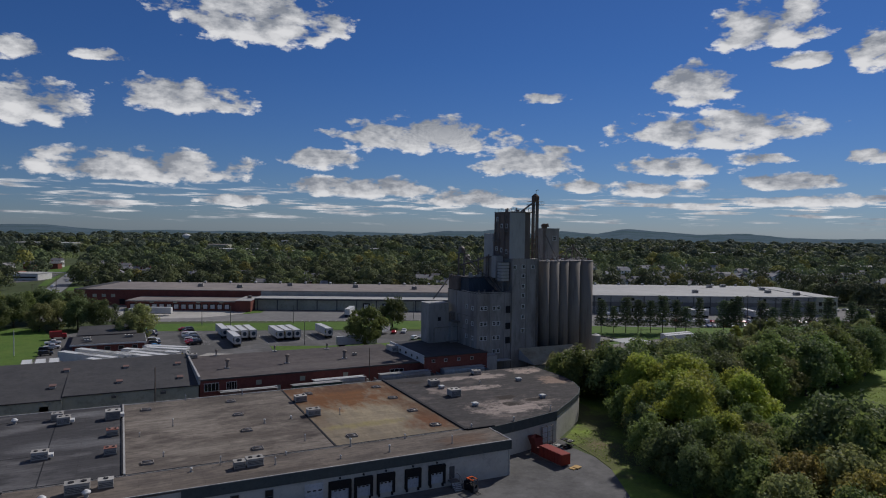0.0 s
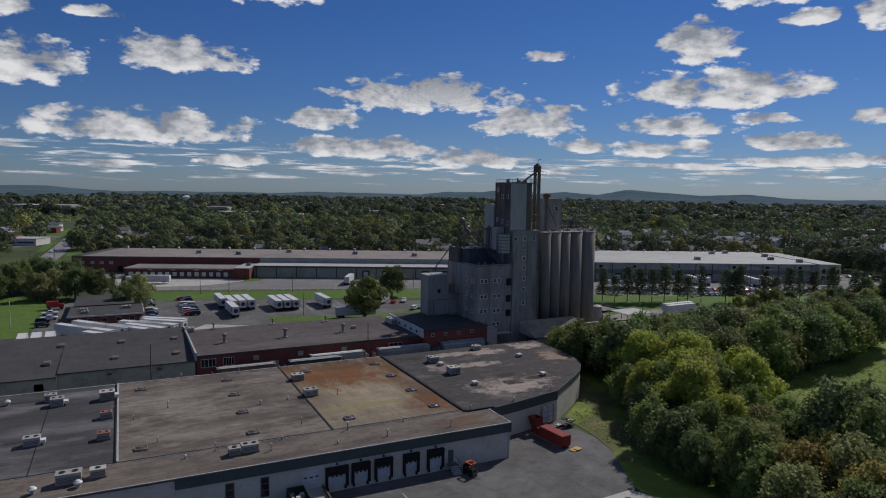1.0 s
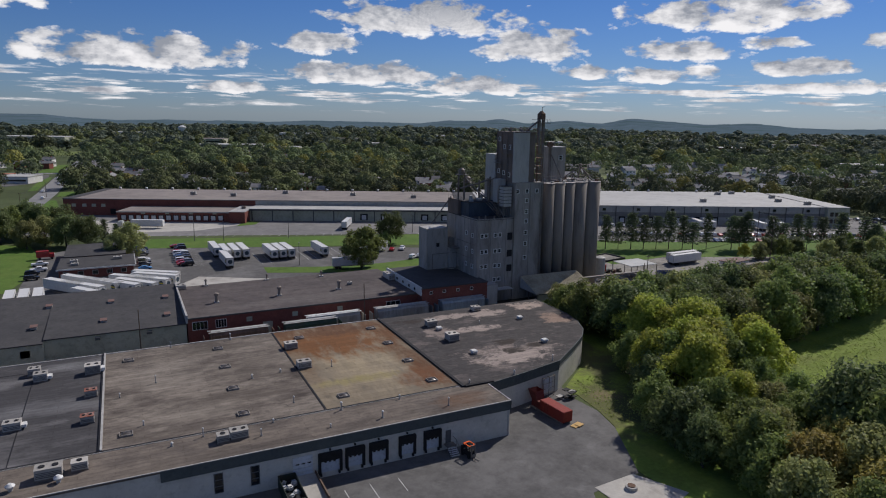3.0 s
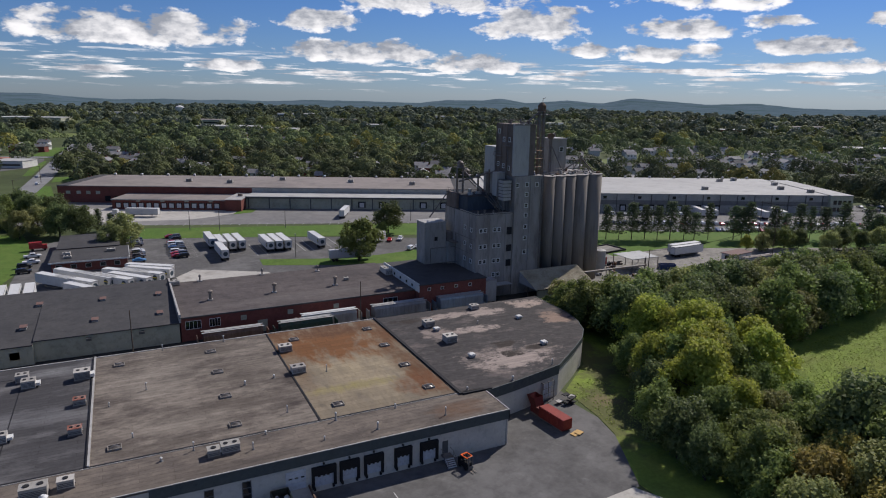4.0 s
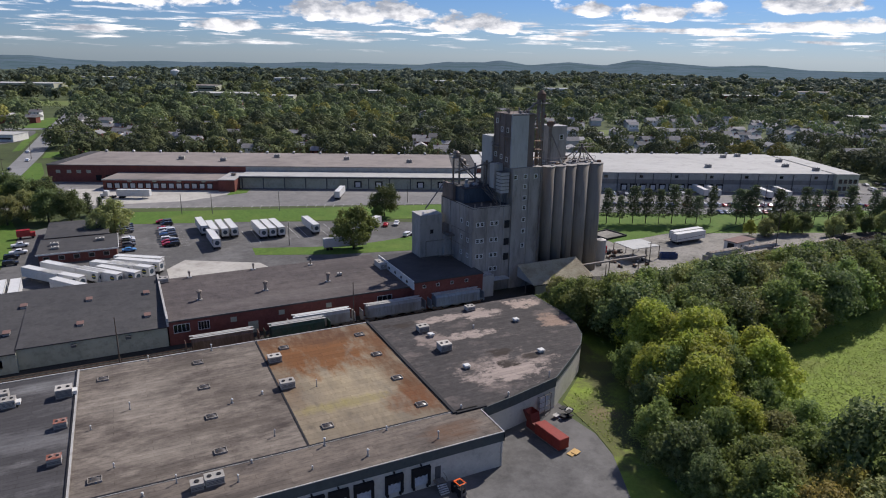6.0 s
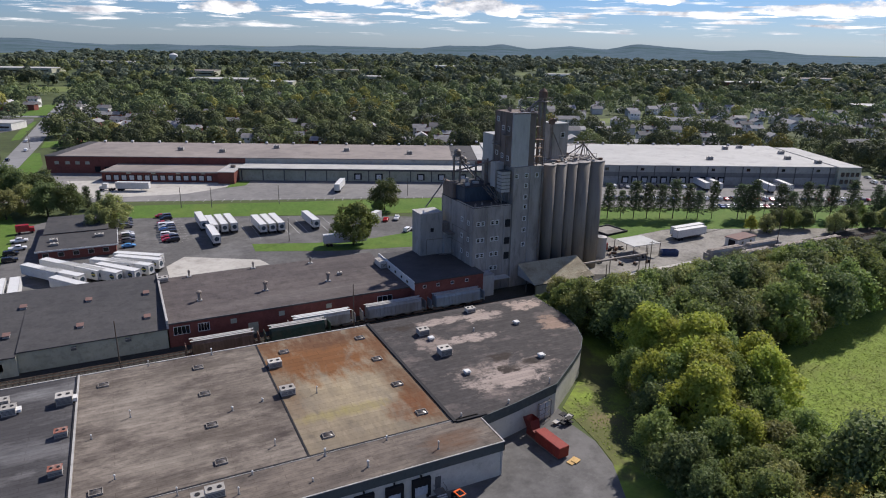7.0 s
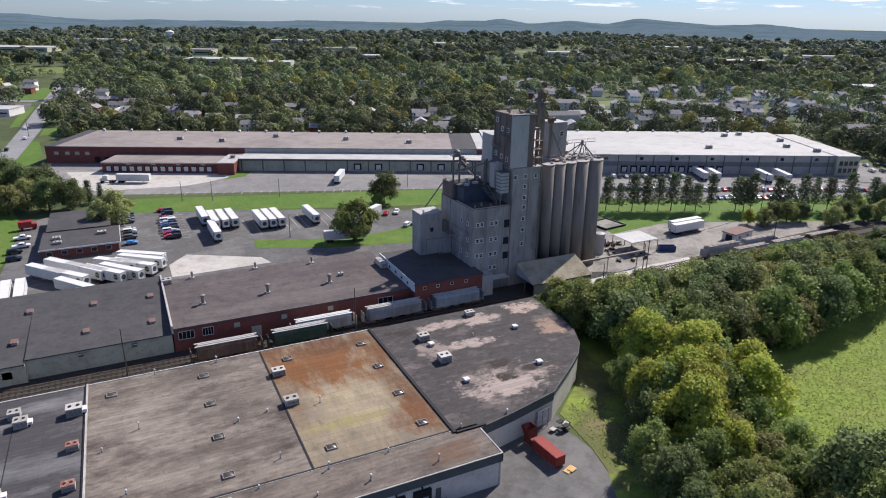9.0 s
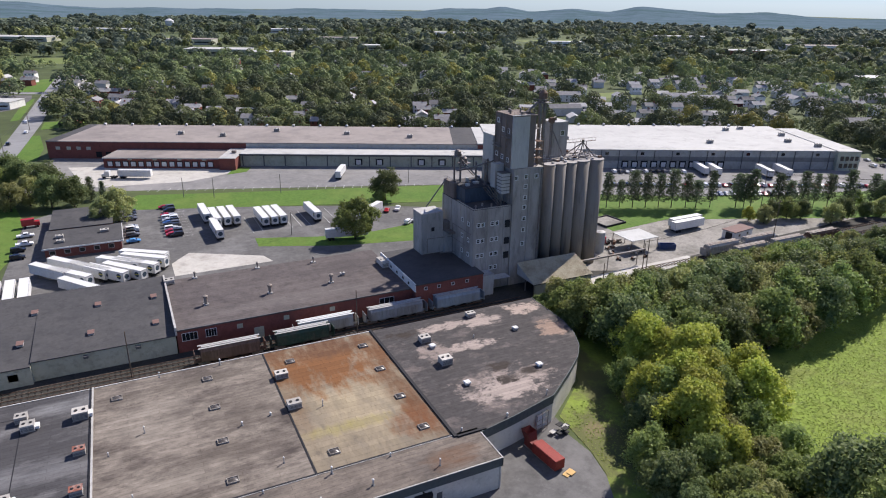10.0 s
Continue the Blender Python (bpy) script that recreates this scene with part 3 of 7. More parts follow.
part("roof_section", boxes((-80, 0, ROOF - 0.3, -33.4, 43.4, ROOF)), M["roof_left"], near, "dark grey membrane roof")
# curbs and gutters between the roof fields
for d in ((-49, -0.2, ROOF, 25.3, 0.14, ROOF + 0.12), (-0.16, 0.14, ROOF, 0.16, 43.4, ROOF + 0.1), (25.0, -0.9, ROOF, 25.6, 43.6, ROOF + 0.3), (-33.75, 0.1, ROOF, -33.5, 43.6, ROOF + 0.22), (25.6, -1.2, ROOF, 31.5, -0.75, ROOF + 0.3)):
    part("roof_joint", boxes(d), M["dark"], near, "black tarred joint")
for d in ((-33.5, 0.1, ROOF, -33.2, 43.5, ROOF + 0.26), (-49, -0.32, ROOF, 25.0, -0.203, ROOF + 0.08), (-33.2, 43.2, ROOF, 25, 43.5, ROOF + 0.12), (-80, 43.2, ROOF, -33.8, 43.5, ROOF + 0.12), (-49.1, FRONT - 0.2, ROOF, 30.2, FRONT, ROOF + 0.1), (30.0, FRONT, ROOF, 30.2, -1.5, ROOF + 0.1)):
    part("edge_trim", boxes(d), M["trim_pale"], near, "pale metal edge trim")
part("seam", boxes((-45.0, 0.5, ROOF, -44.85, 38, ROOF + 0.03), (-80, 37.8, ROOF, -45, 38, ROOF + 0.03), (-80, 15, ROOF, -45, 15.15, ROOF + 0.03)), M["dark"], near)
part("fascia", boxes((-26, FRONT - 0.22, 4.85, 30.2, FRONT - 0.003, 6.46), (30.003, FRONT - 0.22, 4.85, 30.2, -1.5, 6.46)), M["fascia"], near, "dark green-grey metal fascia band")


def band(pts, z0, z1, out):
    bm = bmesh.new()
    rows = []
    for k, (x, y) in enumerate(pts):
        a, b = Vector(pts[max(k - 1, 0)]), Vector(pts[min(k + 1, len(pts) - 1)])
        n = Vector(((b - a).y, -(b - a).x)).normalized()
        rows.append([bm.verts.new((x + n.x * o, y + n.y * o, z)) for o, z in ((0.0, z0), (out, z0), (out, z1), (0.0, z1))])
    for r, s in zip(rows, rows[1:]):
        for k in range(4):
            bm.faces.new((r[k], s[k], s[(k + 1) % 4], r[(k + 1) % 4]))
    bm.faces.new(rows[0]), bm.faces.new(rows[-1][::-1])
    return bm


part("fascia", band([(30.3, -1.32), (38, 0.2), (49.2, 3.0)], 4.6, 6.56, 0.14), M["fascia"], near)
part("fascia", band([(49.2, 3.0), (58, 9.5), (63, 13.5), (66.4, 17.5), (69, 23), (70.4, 29.5), (70.5, 43.6)], 5.5, 6.56, 0.14), M["fascia"], near)


def dock(x, w=2.6, h=3.0, z=1.1, deep=False, parent=None, y=FRONT):
    f = part("dock_shelter", boxes((x - w / 2 - 0.35, y - 0.55, z - 0.1, x - w / 2, y - 0.003, z + h), (x + w / 2, y - 0.55, z - 0.1, x + w / 2 + 0.35, y - 0.003, z + h), (x - w / 2 - 0.35, y - 0.6, z + h, x + w / 2 + 0.35, y - 0.003, z + h + 0.55), (x - w / 2, y - 0.5, z + h * 0.72, x + w / 2, y - 0.003, z + h)), M["rubber"], parent, "black rubber dock shelter")
    door = bmesh.new()
    for k in range(4):
        box(door, x - w / 2 + 0.02, y - 0.12, z + k * h * 0.18, x + w / 2 - 0.02, y - 0.004, z + (k + 1) * h * 0.18 - 0.03)
    part("door_panel", door, M["door_paint"], f, "pale grey sectional door")
    parts("window_strip", ([(x - 0.9 + 0.7 * k, y - 0.14, z + h * 0.57, x - 0.5 + 0.7 * k, y - 0.11, z + h * 0.65) for k in range(3)]), M["glass_dark"], f)
    parts("bumper", ((x - w / 2 - 0.1, y - 0.3, z - 0.6, x - w / 2 + 0.2, y - 0.003, z - 0.12), (x + w / 2 - 0.2, y - 0.3, z - 0.6, x + w / 2 + 0.1, y - 0.003, z - 0.12)), M["rubber"], f)
    return f


for x, w in ((-2.2, 3.0), (1.8, 2.4), (5.7, 2.4), (10.6, 2.2), (15.1, 2.4)):
    dock(x, w, 2.7, 0.9, parent=near)
    lamp = part("wall_lamp", boxes((x - 0.12, FRONT - 0.35, 4.4, x + 0.12, FRONT - 0.003, 4.65)), M["dark"], near)
roller = part("door", boxes(*[(-7.9, FRONT - 0.1, 1.2 + 0.62 * k, -4.9, FRONT - 0.004, 1.78 + 0.62 * k) for k in range(5)]), M["door_paint"], near, "pale blue-grey sectional dock door")
parts("window_strip", ([(-7.5 + 0.9 * k, FRONT - 0.13, 3.0, -6.95 + 0.9 * k, FRONT - 0.1, 3.2) for k in range(3)]), M["glass_dark"], roller)
for x in (-18.5, -13.4):
    w = part("window", boxes((x - 0.65, FRONT - 0.06, 1.3, x + 0.65, FRONT - 0.004, 4.4)), M["trim_dark"], near, "tall dark narrow window")
    for k in range(3):
        part("pane", boxes((x - 0.52, FRONT - 0.075, 1.45 + k, x + 0.52, FRONT - 0.062, 2.3 + k)), M["glass_dark"], w)
part("door", boxes((17.6, FRONT - 0.08, 1.2, 18.6, FRONT - 0.004, 3.4)), M["trim_dark"], near, "grey personnel door")
parts("downpipe", ((29.6, FRONT - 0.15, 0.1, 29.75, FRONT - 0.003, 4.8), (31.2, -1.3, 0.1, 31.35, -1.05, 4.6)), M["trim_pale"], near)
# steps up to the personnel door
stairs = thing("dock_steps", "steel dock steps with a pipe handrail and white treads", "steps", pose(18.1, FRONT, 0))
part("landing", boxes((-0.8, -1.3, 1.0, 0.9, -0.01, 1.12), (-0.7, -1.2, 0, -0.55, -1.05, 1.0), (0.7, -1.2, 0, 0.85, -1.05, 1.0)), M["steel"], stairs)
for k in range(5):
    part("tread", boxes((-0.75, -1.6 - 0.3 * k, 0.82 - 0.19 * k, 0.85, -1.32 - 0.3 * k, 0.88 - 0.19 * k)), M["white_paint"], stairs)
for x in (-0.78, 0.88):
    rail = bmesh.new()
    sweep(rail, [(x, -0.1, 2.1), (x, -1.3, 2.1), (x, -2.8, 1.1), (x, -2.8, 0.0)], 0.04)
    tube(rail, (x, -1.3, 0), (x, -1.3, 2.1), 0.04, sides=6)
    part("handrail", rail, M["steel"], stairs)


def hvac(x, y, sx, sy, sz, turn=0, rusty=False, fans=2, z=ROOF, cap=False):
    ob = thing("rooftop_unit", "rust-topped white rooftop air unit on the flat roof" if rusty else "white sheet-metal rooftop air unit on the flat roof", "air conditioner", pose(x, y, z, 0, 0, turn), "rooftop units")
    parts("skid", ((-sx / 2 - 0.1, -sy / 2, 0, sx / 2 + 0.1, -sy / 2 + 0.15, 0.2), (-sx / 2 - 0.1, sy / 2 - 0.15, 0, sx / 2 + 0.1, sy / 2, 0.2)), M["steel"], ob)
    part("cabinet", bevel(boxes((-sx / 2, -sy / 2, 0.2, sx / 2, sy / 2, sz)), 0.04), M["unit_paint"], ob)
    part("lid", boxes((-sx / 2 - 0.05, -sy / 2 - 0.05, sz, sx / 2 + 0.05, sy / 2 + 0.05, sz + 0.06)), M["rust_paint"] if rusty else M["unit_paint"], ob)
    for k in range(fans):
        fx = (-sx / 2 + sx * (k + 0.5) / fans) if fans > 1 else 0
        part("fan_grille", tube(bmesh.new(), (fx, 0, sz + 0.06), (fx, 0, sz + 0.16), min(sx / fans, sy) * 0.25, sides=14), M["dark"], ob)
    part("louvre", boxes(*[(-sx / 2 + 0.1, -sy / 2 - 0.03, 0.45 + 0.22 * k, sx / 2 - 0.1, -sy / 2 - 0.002, 0.55 + 0.22 * k) for k in range(int((sz - 0.6) / 0.22))]), M["trim_dark"], ob)
    if cap:
        part("hood", boxes((sx / 2 + 0.003, -sy * 0.35, 0.4, sx / 2 + 0.7, sy * 0.35, sz * 0.6)), M["white_paint"], ob)
    return ob


for a in ((1.4, 20.4, 2.6, 1.9, 1.35), (1.6, 32.0, 2.5, 1.8, 1.3), (34.9, 22.9, 2.5, 2.3, 1.6), (34.8, 33.6, 2.4, 2.0, 1.4)):
    hvac(*a)
hvac(50.5, 40.6, 2.2, 1.6, 1.1)
hvac(-43.6, 33.2, 2.2, 2.0, 1.5, cap=True), hvac(-44.9, 36.6, 2.0, 1.8, 1.4), hvac(-35.2, 33.5, 2.6, 2.2, 1.7, cap=True)
hvac(-35.2, 22.1, 1.9, 1.5, 1.2, rusty=True), hvac(-35.4, 11.3, 1.9, 1.5, 1.2, rusty=True), hvac(-45.6, 13.0, 2.4, 1.7, 1.4, cap=True)
hvac(-17.0, -3.9, 1.7, 1.5, 1.2, 0, fans=1), hvac(-14.6, -3.5, 2.6, 1.7, 1.3), hvac(-39.4, -4.6, 3.2, 1.8, 1.6), hvac(-35.8, -4.0, 2.0, 1.4, 1.3, fans=1)
part("duct", boxes((-16.1, -4.3, 7.0, -15.95, -3.2, 7.5)), M["white_paint"], near)


def skylight(x, y, w=1.9, d=1.5):
    ob = thing("skylight", "low framed dome skylight in the flat roof", "skylight", pose(x, y, ROOF), "roof skylights")
    part("curb", boxes((-w / 2, -d / 2, 0, w / 2, -d / 2 + 0.12, 0.3), (-w / 2, d / 2 - 0.12, 0, w / 2, d / 2, 0.3), (-w / 2, -d / 2 + 0.12, 0, -w / 2 + 0.12, d / 2 - 0.12, 0.3), (w / 2 - 0.12, -d / 2 + 0.12, 0, w / 2, d / 2 - 0.12, 0.3)), M["curb"], ob)
    bm = bmesh.new()
    n = 6
    grid = [[bm.verts.new(((i / n - 0.5) * (w - 0.26), (j / n - 0.5) * (d - 0.26), 0.16 + 0.32 * (1 - (2 * i / n - 1) ** 2) * (1 - (2 * j / n - 1) ** 2))) for j in range(n + 1)] for i in range(n + 1)]
    for i in range(n):
        for j in range(n):
            bm.faces.new((grid[i][j], grid[i + 1][j], grid[i + 1][j + 1], grid[i][j + 1])).smooth = True
    part("dome", bm, M["dome"], ob, "smoky acrylic dome")
    return ob


for x, y in ((-29.1, 37.5), (-12.3, 37.5), (-12.4, 26.5), (-12.6, 15.3), (-12.7, 4.2), (-30.0, 4.2), (4.7, 37.4), (21.3, 37.4), (21.3, 26.6), (21.2, 15.3), (21.3, 4.3), (4.3, 4.3)):
    skylight(x, y)


def vent_pipe(x, y, h=1.1, r=0.1, z=ROOF, hood=True):
    ob = thing("roof_vent", "thin pale roof vent pipe with a cap", "vent", pose(x, y, z), "roof vents")
    part("pipe", tube(bmesh.new(), (0, 0, 0), (0, 0, h), r, sides=8), M["trim_pale"], ob)
    part("flashing", tube(bmesh.new(), (0, 0, 0), (0, 0, 0.12), r * 2.8, r * 1.5, sides=10), M["trim_dark"], ob)
    if hood:
        part("cap", tube(bmesh.new(), (0, 0, h), (0, 0, h + 0.16), r * 1.9, r * 1.2, sides=8), M["white_paint"], ob)
    return ob


for k, (x, y) in enumerate(((-24.9, 23.7), (-8.7, 18.7), (-4.2, 5.1), (-8.9, -0.8), (-9.1, 42.4), (-30.8, 19.3), (-21.1, 42.4), (-3.3, 19.7), (6.4, 18.5), (12.7, -0.9), (7.5, -6.4), (-1.1, -6.2), (19.4, -6.6), (37.0, 0.6), (48.0, 3.6), (27.2, 0.4), (2.3, -0.9), (-27.5, 6.5), (-11.5, -4.6), (-24.0, -2.4), (-19.5, -1.2), (46.0, 30.5))):
    vent_pipe(x, y, (1.3, 0.7, 1.1, 0.5)[k % 4], (0.09, 0.12, 0.08)[k % 3])
for x, y in ((57.0, 30.0), (52.9, 13.6), (35.3, 13.6), (35.3, 30.3)):
    ob = thing("exhaust_fan", "square white rooftop exhaust fan with a domed hood", "vent", pose(x, y, ROOF), "exhaust fans")
    part("curb", boxes((-0.5, -0.5, 0, 0.5, 0.5, 0.35)), M["trim_pale"], ob)
    part("hood", bevel(boxes((-0.7, -0.7, 0.36, 0.7, 0.7, 0.75)), 0.12, 2), M["white_paint"], ob)
for x, y in ((-38.2, -6.6), (-43.6, -6.4), (-52.0, 37.0)):
    ob = thing("turbine_vent", "round white mushroom roof vent", "vent", pose(x, y, ROOF), "turbine vents")
    part("neck", tube(bmesh.new(), (0, 0, 0), (0, 0, 0.6), 0.3, sides=12), M["trim_pale"], ob)
    part("hood", tube(tube(bmesh.new(), (0, 0, 0.55), (0, 0, 0.75), 0.55, 0.6, 14), (0, 0, 0.75), (0, 0, 1.05), 0.6, 0.25, 14), M["white_paint"], ob)

# ---- mill ----
def windows_on(parent, spots, face, w=1.25, h=1.35, at=0.0):
    """Small white-framed windows on a wall facing -y ("s", at that y) or -x ("w", at that x)."""
    for a, z in spots:
        def put(d, lo, hi):
            a0, a1, z0, z1 = d
            return (a0, at - hi, z0, a1, at - lo, z1) if face == "s" else (at - hi, a0, z0, at - lo, a1, z1)

        x0, x1, z0, z1 = a - w / 2, a + w / 2, z - h / 2, z + h / 2
        t = 0.21
        f = part("window", boxes(put((x0, x0 + t, z0, z1), 0.002, 0.1), put((x1 - t, x1, z0, z1), 0.002, 0.1), put((x0 + t, x1 - t, z0, z0 + t), 0.002, 0.13), put((x0 + t, x1 - t, z1 - t, z1), 0.002, 0.1)), M["white_paint"], parent, "small white-framed window")
        part("pane", boxes(put((x0 + t, x1 - t, z0 + t, z1 - t), 0.002, 0.03)), M["glass_dark"], f)
        part("glazing_bar", boxes(put((x0 + t, x1 - t, z - 0.04, z + 0.04), 0.031, 0.07)), M["white_paint"], f)


mill = thing("mill_tower", "tall grey concrete mill tower with small white windows", "mill")
part("wall", boxes((64.6, 65.9, -0.3, 76.9, 85.7, 24.9)), M["tower"], mill, "stained grey concrete block")
part("roof", boxes((64.5, 65.8, 24.9, 76.9, 85.8, 25.05)), M["roof_gray"], mill)
part("parapet", boxes((64.5, 65.75, 25.05, 76.7, 65.95, 25.3), (64.5, 65.95, 25.05, 64.75, 76, 25.3)), M["tower"], mill)
part("wall", boxes((77.0, 65.7, -0.3, 87, 84, 35.6)), M["tower"], mill, "grey concrete elevator shaft")
part("wall", boxes((76.5, 66.6, 35.6, 84.1, 76, 50.2)), M["tower_dark"], mill, "dark brown-grey upper tower")
part("roof", boxes((76.4, 65.9, 50.2, 84.2, 76.1, 50.5)), M["tower_dark"], mill)
part("cladding_panel", boxes((76.3, 65.95, 35.7, 81.7, 66.55, 50.6)), M["sheet_light"], mill, "pale grey sheet-metal panel")
# pilasters on the concrete faces
for x in (64.6, 69.1, 74.4):
    part("pilaster", boxes((x, 65.72, -0.3, x + 0.45, 65.897, 24.9)), M["tower"], mill)
for x in (77.0, 82.4, 86.5):
    part("pilaster", boxes((x, 65.52, -0.3, x + 0.45, 65.697, 35.6)), M["tower"], mill)
for y in (69.6, 73.8, 79.5, 85.1):
    part("pilaster", boxes((64.42, y, -0.3, 64.597, y + 0.45, 24.9)), M["tower"], mill)
for y in (66.7, 69.8, 72.8, 75.5):
    part("pilaster", boxes((76.3, y, 36, 76.497, y + 0.4, 50.2)), M["tower_dark"], mill)
windows_on(mill, [(x, z) for z in (20.3, 15.5, 11.0) for x in (66.3, 67.65, 70.8, 72.3)] + [(70.8, 6.8), (72.3, 6.8)], "s", at=65.9)
windows_on(mill, [(81.2, z) for z in (33.1, 30.2, 26.9, 24.0, 20.5, 17.1, 12.8)] + [(84.7, 33.0), (77.9, 33.0)], "s", at=65.7)
windows_on(mill, [(68.6, z) for z in (20.2, 15.4, 10.9)] + [(72.4, 20.4), (72.4, 15.6), (72.4, 11)], "w", at=64.6)
windows_on(mill, [(68.6, 46.0), (71.6, 46.0), (74.4, 48.2), (68.6, 37.8), (71.6, 38.2), (74.6, 38.6)], "w", at=76.5, h=1.4)
# flat near-black panels paint the shade of wall openings that are not cut
for z, h in ((18.6, 2.2), (13.5, 2.0), (9.0, 2.0)):
    part("loading_opening", boxes((74.95, 65.7, z, 76.6, 65.898, z + h)), M["dark"], mill, "near-black panel standing for the shade in a wall opening")
part("penthouse", boxes((65.6, 73.2, 25.05, 75.2, 83.6, 29.2)), M["blue_sheet"], mill, "dark blue sheet-metal penthouse")
part("penthouse", boxes((64.65, 78.5, 25.05, 65.58, 85.4, 29.6)), M["tower_dark"], mill, "brown-black sheet-metal annex")
part("roof", boxes((65.5, 73.1, 29.2, 75.3, 83.7, 29.35)), M["roof_gray"], mill)
part("wall", boxes((76.0, 76.1, 35.6, 80, 82, 43.5)), M["sheet_light"], mill, "pale grey rear tower block")
part("wall", boxes((73.6, 70.2, 29.4, 76.4, 72.8, 36.4)), M["sheet_light"], mill, "pale sheet-metal spout box")
# louvred dust filter on a frame
flt = part("dust_filter", boxes(*[(73.6, 66.4, 28.6 + 1.0 * k, 76.3, 69.0, 29.45 + 1.0 * k) for k in range(6)]), M["sheet_light"], mill, "pale ribbed dust filter housing")
part("rib", boxes(*[(73.5, 66.3, 29.45 + 1.0 * k, 76.4, 69.1, 29.6 + 1.0 * k) for k in range(6)]), M["trim_dark"], flt)
legs = bmesh.new()
for x in (73.8, 76.1):
    for y in (66.6, 68.8):
        tube(legs, (x, y, 25.05), (x, y, 28.6), 0.13, sides=6)
part("leg_frame", legs, M["steel"], flt)
# dust pipes, cyclones, ducts on the penthouse roof
for x, y, h in ((66.5, 82.0, 7.5), (67.6, 80.2, 8.6), (68.8, 82.6, 6.0), (73.0, 75.0, 7.0), (74.3, 76.0, 7.4), (72.2, 79.0, 6.2)):
    part("exhaust_pipe", tube(bmesh.new(), (x, y, 29.3), (x, y, 29.3 + h), 0.28, sides=10), M["steel"], mill)
for x, y, z in ((67.2, 81.0, 37.2), (70.0, 82.3, 34.6)):
    head = part("leg_head", tube(tube(bmesh.new(), (x - 0.2, y, z), (x - 0.2, y, z + 1.4), 1.0, 1.0, 12), (x - 0.2, y, z + 1.4), (x - 0.2, y, z + 1.9), 1.0, 0.45, 12), M["steel"], mill, "rusty grain leg head")
    part("platform", boxes((x - 1.7, y - 1.4, z - 0.15, x + 1.5, y + 1.4, z)), M["steel"], head)
    rl = bmesh.new()
    sweep(rl, [(x - 1.7, y - 1.4, z + 1), (x + 1.5, y - 1.4, z + 1), (x + 1.5, y + 1.4, z + 1), (x - 1.7, y + 1.4, z + 1), (x - 1.7, y - 1.4, z + 1)], 0.04)
    part("railing", rl, M["steel"], head)
duct = bmesh.new()
sweep(duct, [(66.2, 80, 33.0), (69, 76, 34.5), (73, 74.4, 36.0)], 0.25, 8)
sweep(duct, [(67.6, 80.2, 36.5), (71.0, 77.5, 32.0), (73.5, 76.5, 30.0)], 0.22, 8)
sweep(duct, [(68.8, 82.6, 35.0), (72, 80, 31.0)], 0.18, 8)
sweep(duct, [(73.0, 75.0, 35.5), (75.8, 74.5, 36.5)], 0.22, 8)
part("duct", duct, M["steel"], mill, "dark slanting grain spouts")
for a, b, r in (((65.0, 84.0, 30.0), (58.5, 84.5, 21.6), 0.2), ((73.8, 72.8, 29.6), (74.8, 68.5, 25.6), 0.22), ((72.9, 72.6, 29.6), (73.9, 68.3, 25.6), 0.12)):
    part("spout", sweep(bmesh.new(), [a, b], r, 8), M["steel"], mill)
fence = bmesh.new()
for k in range(9):
    tube(fence, (64.8, 76.5 + 1.1 * k, 29.6), (64.8, 76.5 + 1.1 * k, 30.7), 0.035, sides=5)
for k in range(8):
    tube(fence, (76.6 + 1.05 * k, 66.2, 50.5), (76.6 + 1.05 * k, 66.2, 51.5), 0.035, sides=5)
    tube(fence, (76.6 + 1.05 * k, 75.8, 50.5), (76.6 + 1.05 * k, 75.8, 51.5), 0.035, sides=5)
sweep(fence, [(64.8, 76.5, 30.7), (64.8, 85.3, 30.7)], 0.035, 5)
sweep(fence, [(76.6, 75.8, 51.5), (76.6, 66.2, 51.5), (84.0, 66.2, 51.5), (84.0, 75.8, 51.5), (76.6, 75.8, 51.5)], 0.035, 5)
part("railing", fence, M["steel"], mill)
for x, y, h, r in ((77.6, 70, 1.2, 0.3), (79.0, 73, 1.0, 0.4), (81.5, 71, 1.4, 0.25), (82.9, 68.6, 0.9, 0.4), (80.2, 68.0, 0.7, 0.5)):
    part("roof_vent", tube(bmesh.new(), (x, y, 50.5), (x, y, 50.5 + h), r, sides=10), M["steel"], mill)
# rusty red stair frame beside the cladding, wall balconies, conduits
sf = bmesh.new()
for x in (84.5, 86.6):
    for y in (66.0, 68.6):
        tube(sf, (x, y, 35.6), (x, y, 43.0), 0.09, sides=5)
for k in range(3):
    z = 38.0 + 2.4 * k
    box(sf, 84.4, 65.9, z, 86.7, 68.7, z + 0.1)
    sweep(sf, [(84.5, 66.0, z + 1.0), (86.6, 66.0, z + 1.0), (86.6, 68.6, z + 1.0)], 0.05, 5)
    tube(sf, (84.5, 66.0, z - 2.3), (86.6, 66.0, z), 0.07, sides=5)
part("stair_frame", sf, M["rust_dull"], mill, "rusty brown steel stair frame")
for x0, y0, x1, y1, z in ((75.2, 67.0, 76.28, 70.4, 44.2), (75.2, 71.5, 76.28, 75.4, 41.0), (84.15, 66.4, 85.6, 69.0, 46.4)):
    bl = boxes((x0, y0, z, x1, y1, z + 0.12))
    sweep(bl, [(x1, y0, z + 1.05), (x0, y0, z + 1.05), (x0, y1, z + 1.05), (x1, y1, z + 1.05)], 0.045, 5)
    for px, py in ((x0, y0), (x0, (y0 + y1) / 2), (x0, y1)):
        tube(bl, (px, py, z), (px, py, z + 1.05), 0.04, sides=5)
    part("balcony", bl, M["steel"], mill, "small steel balcony with pipe rails")
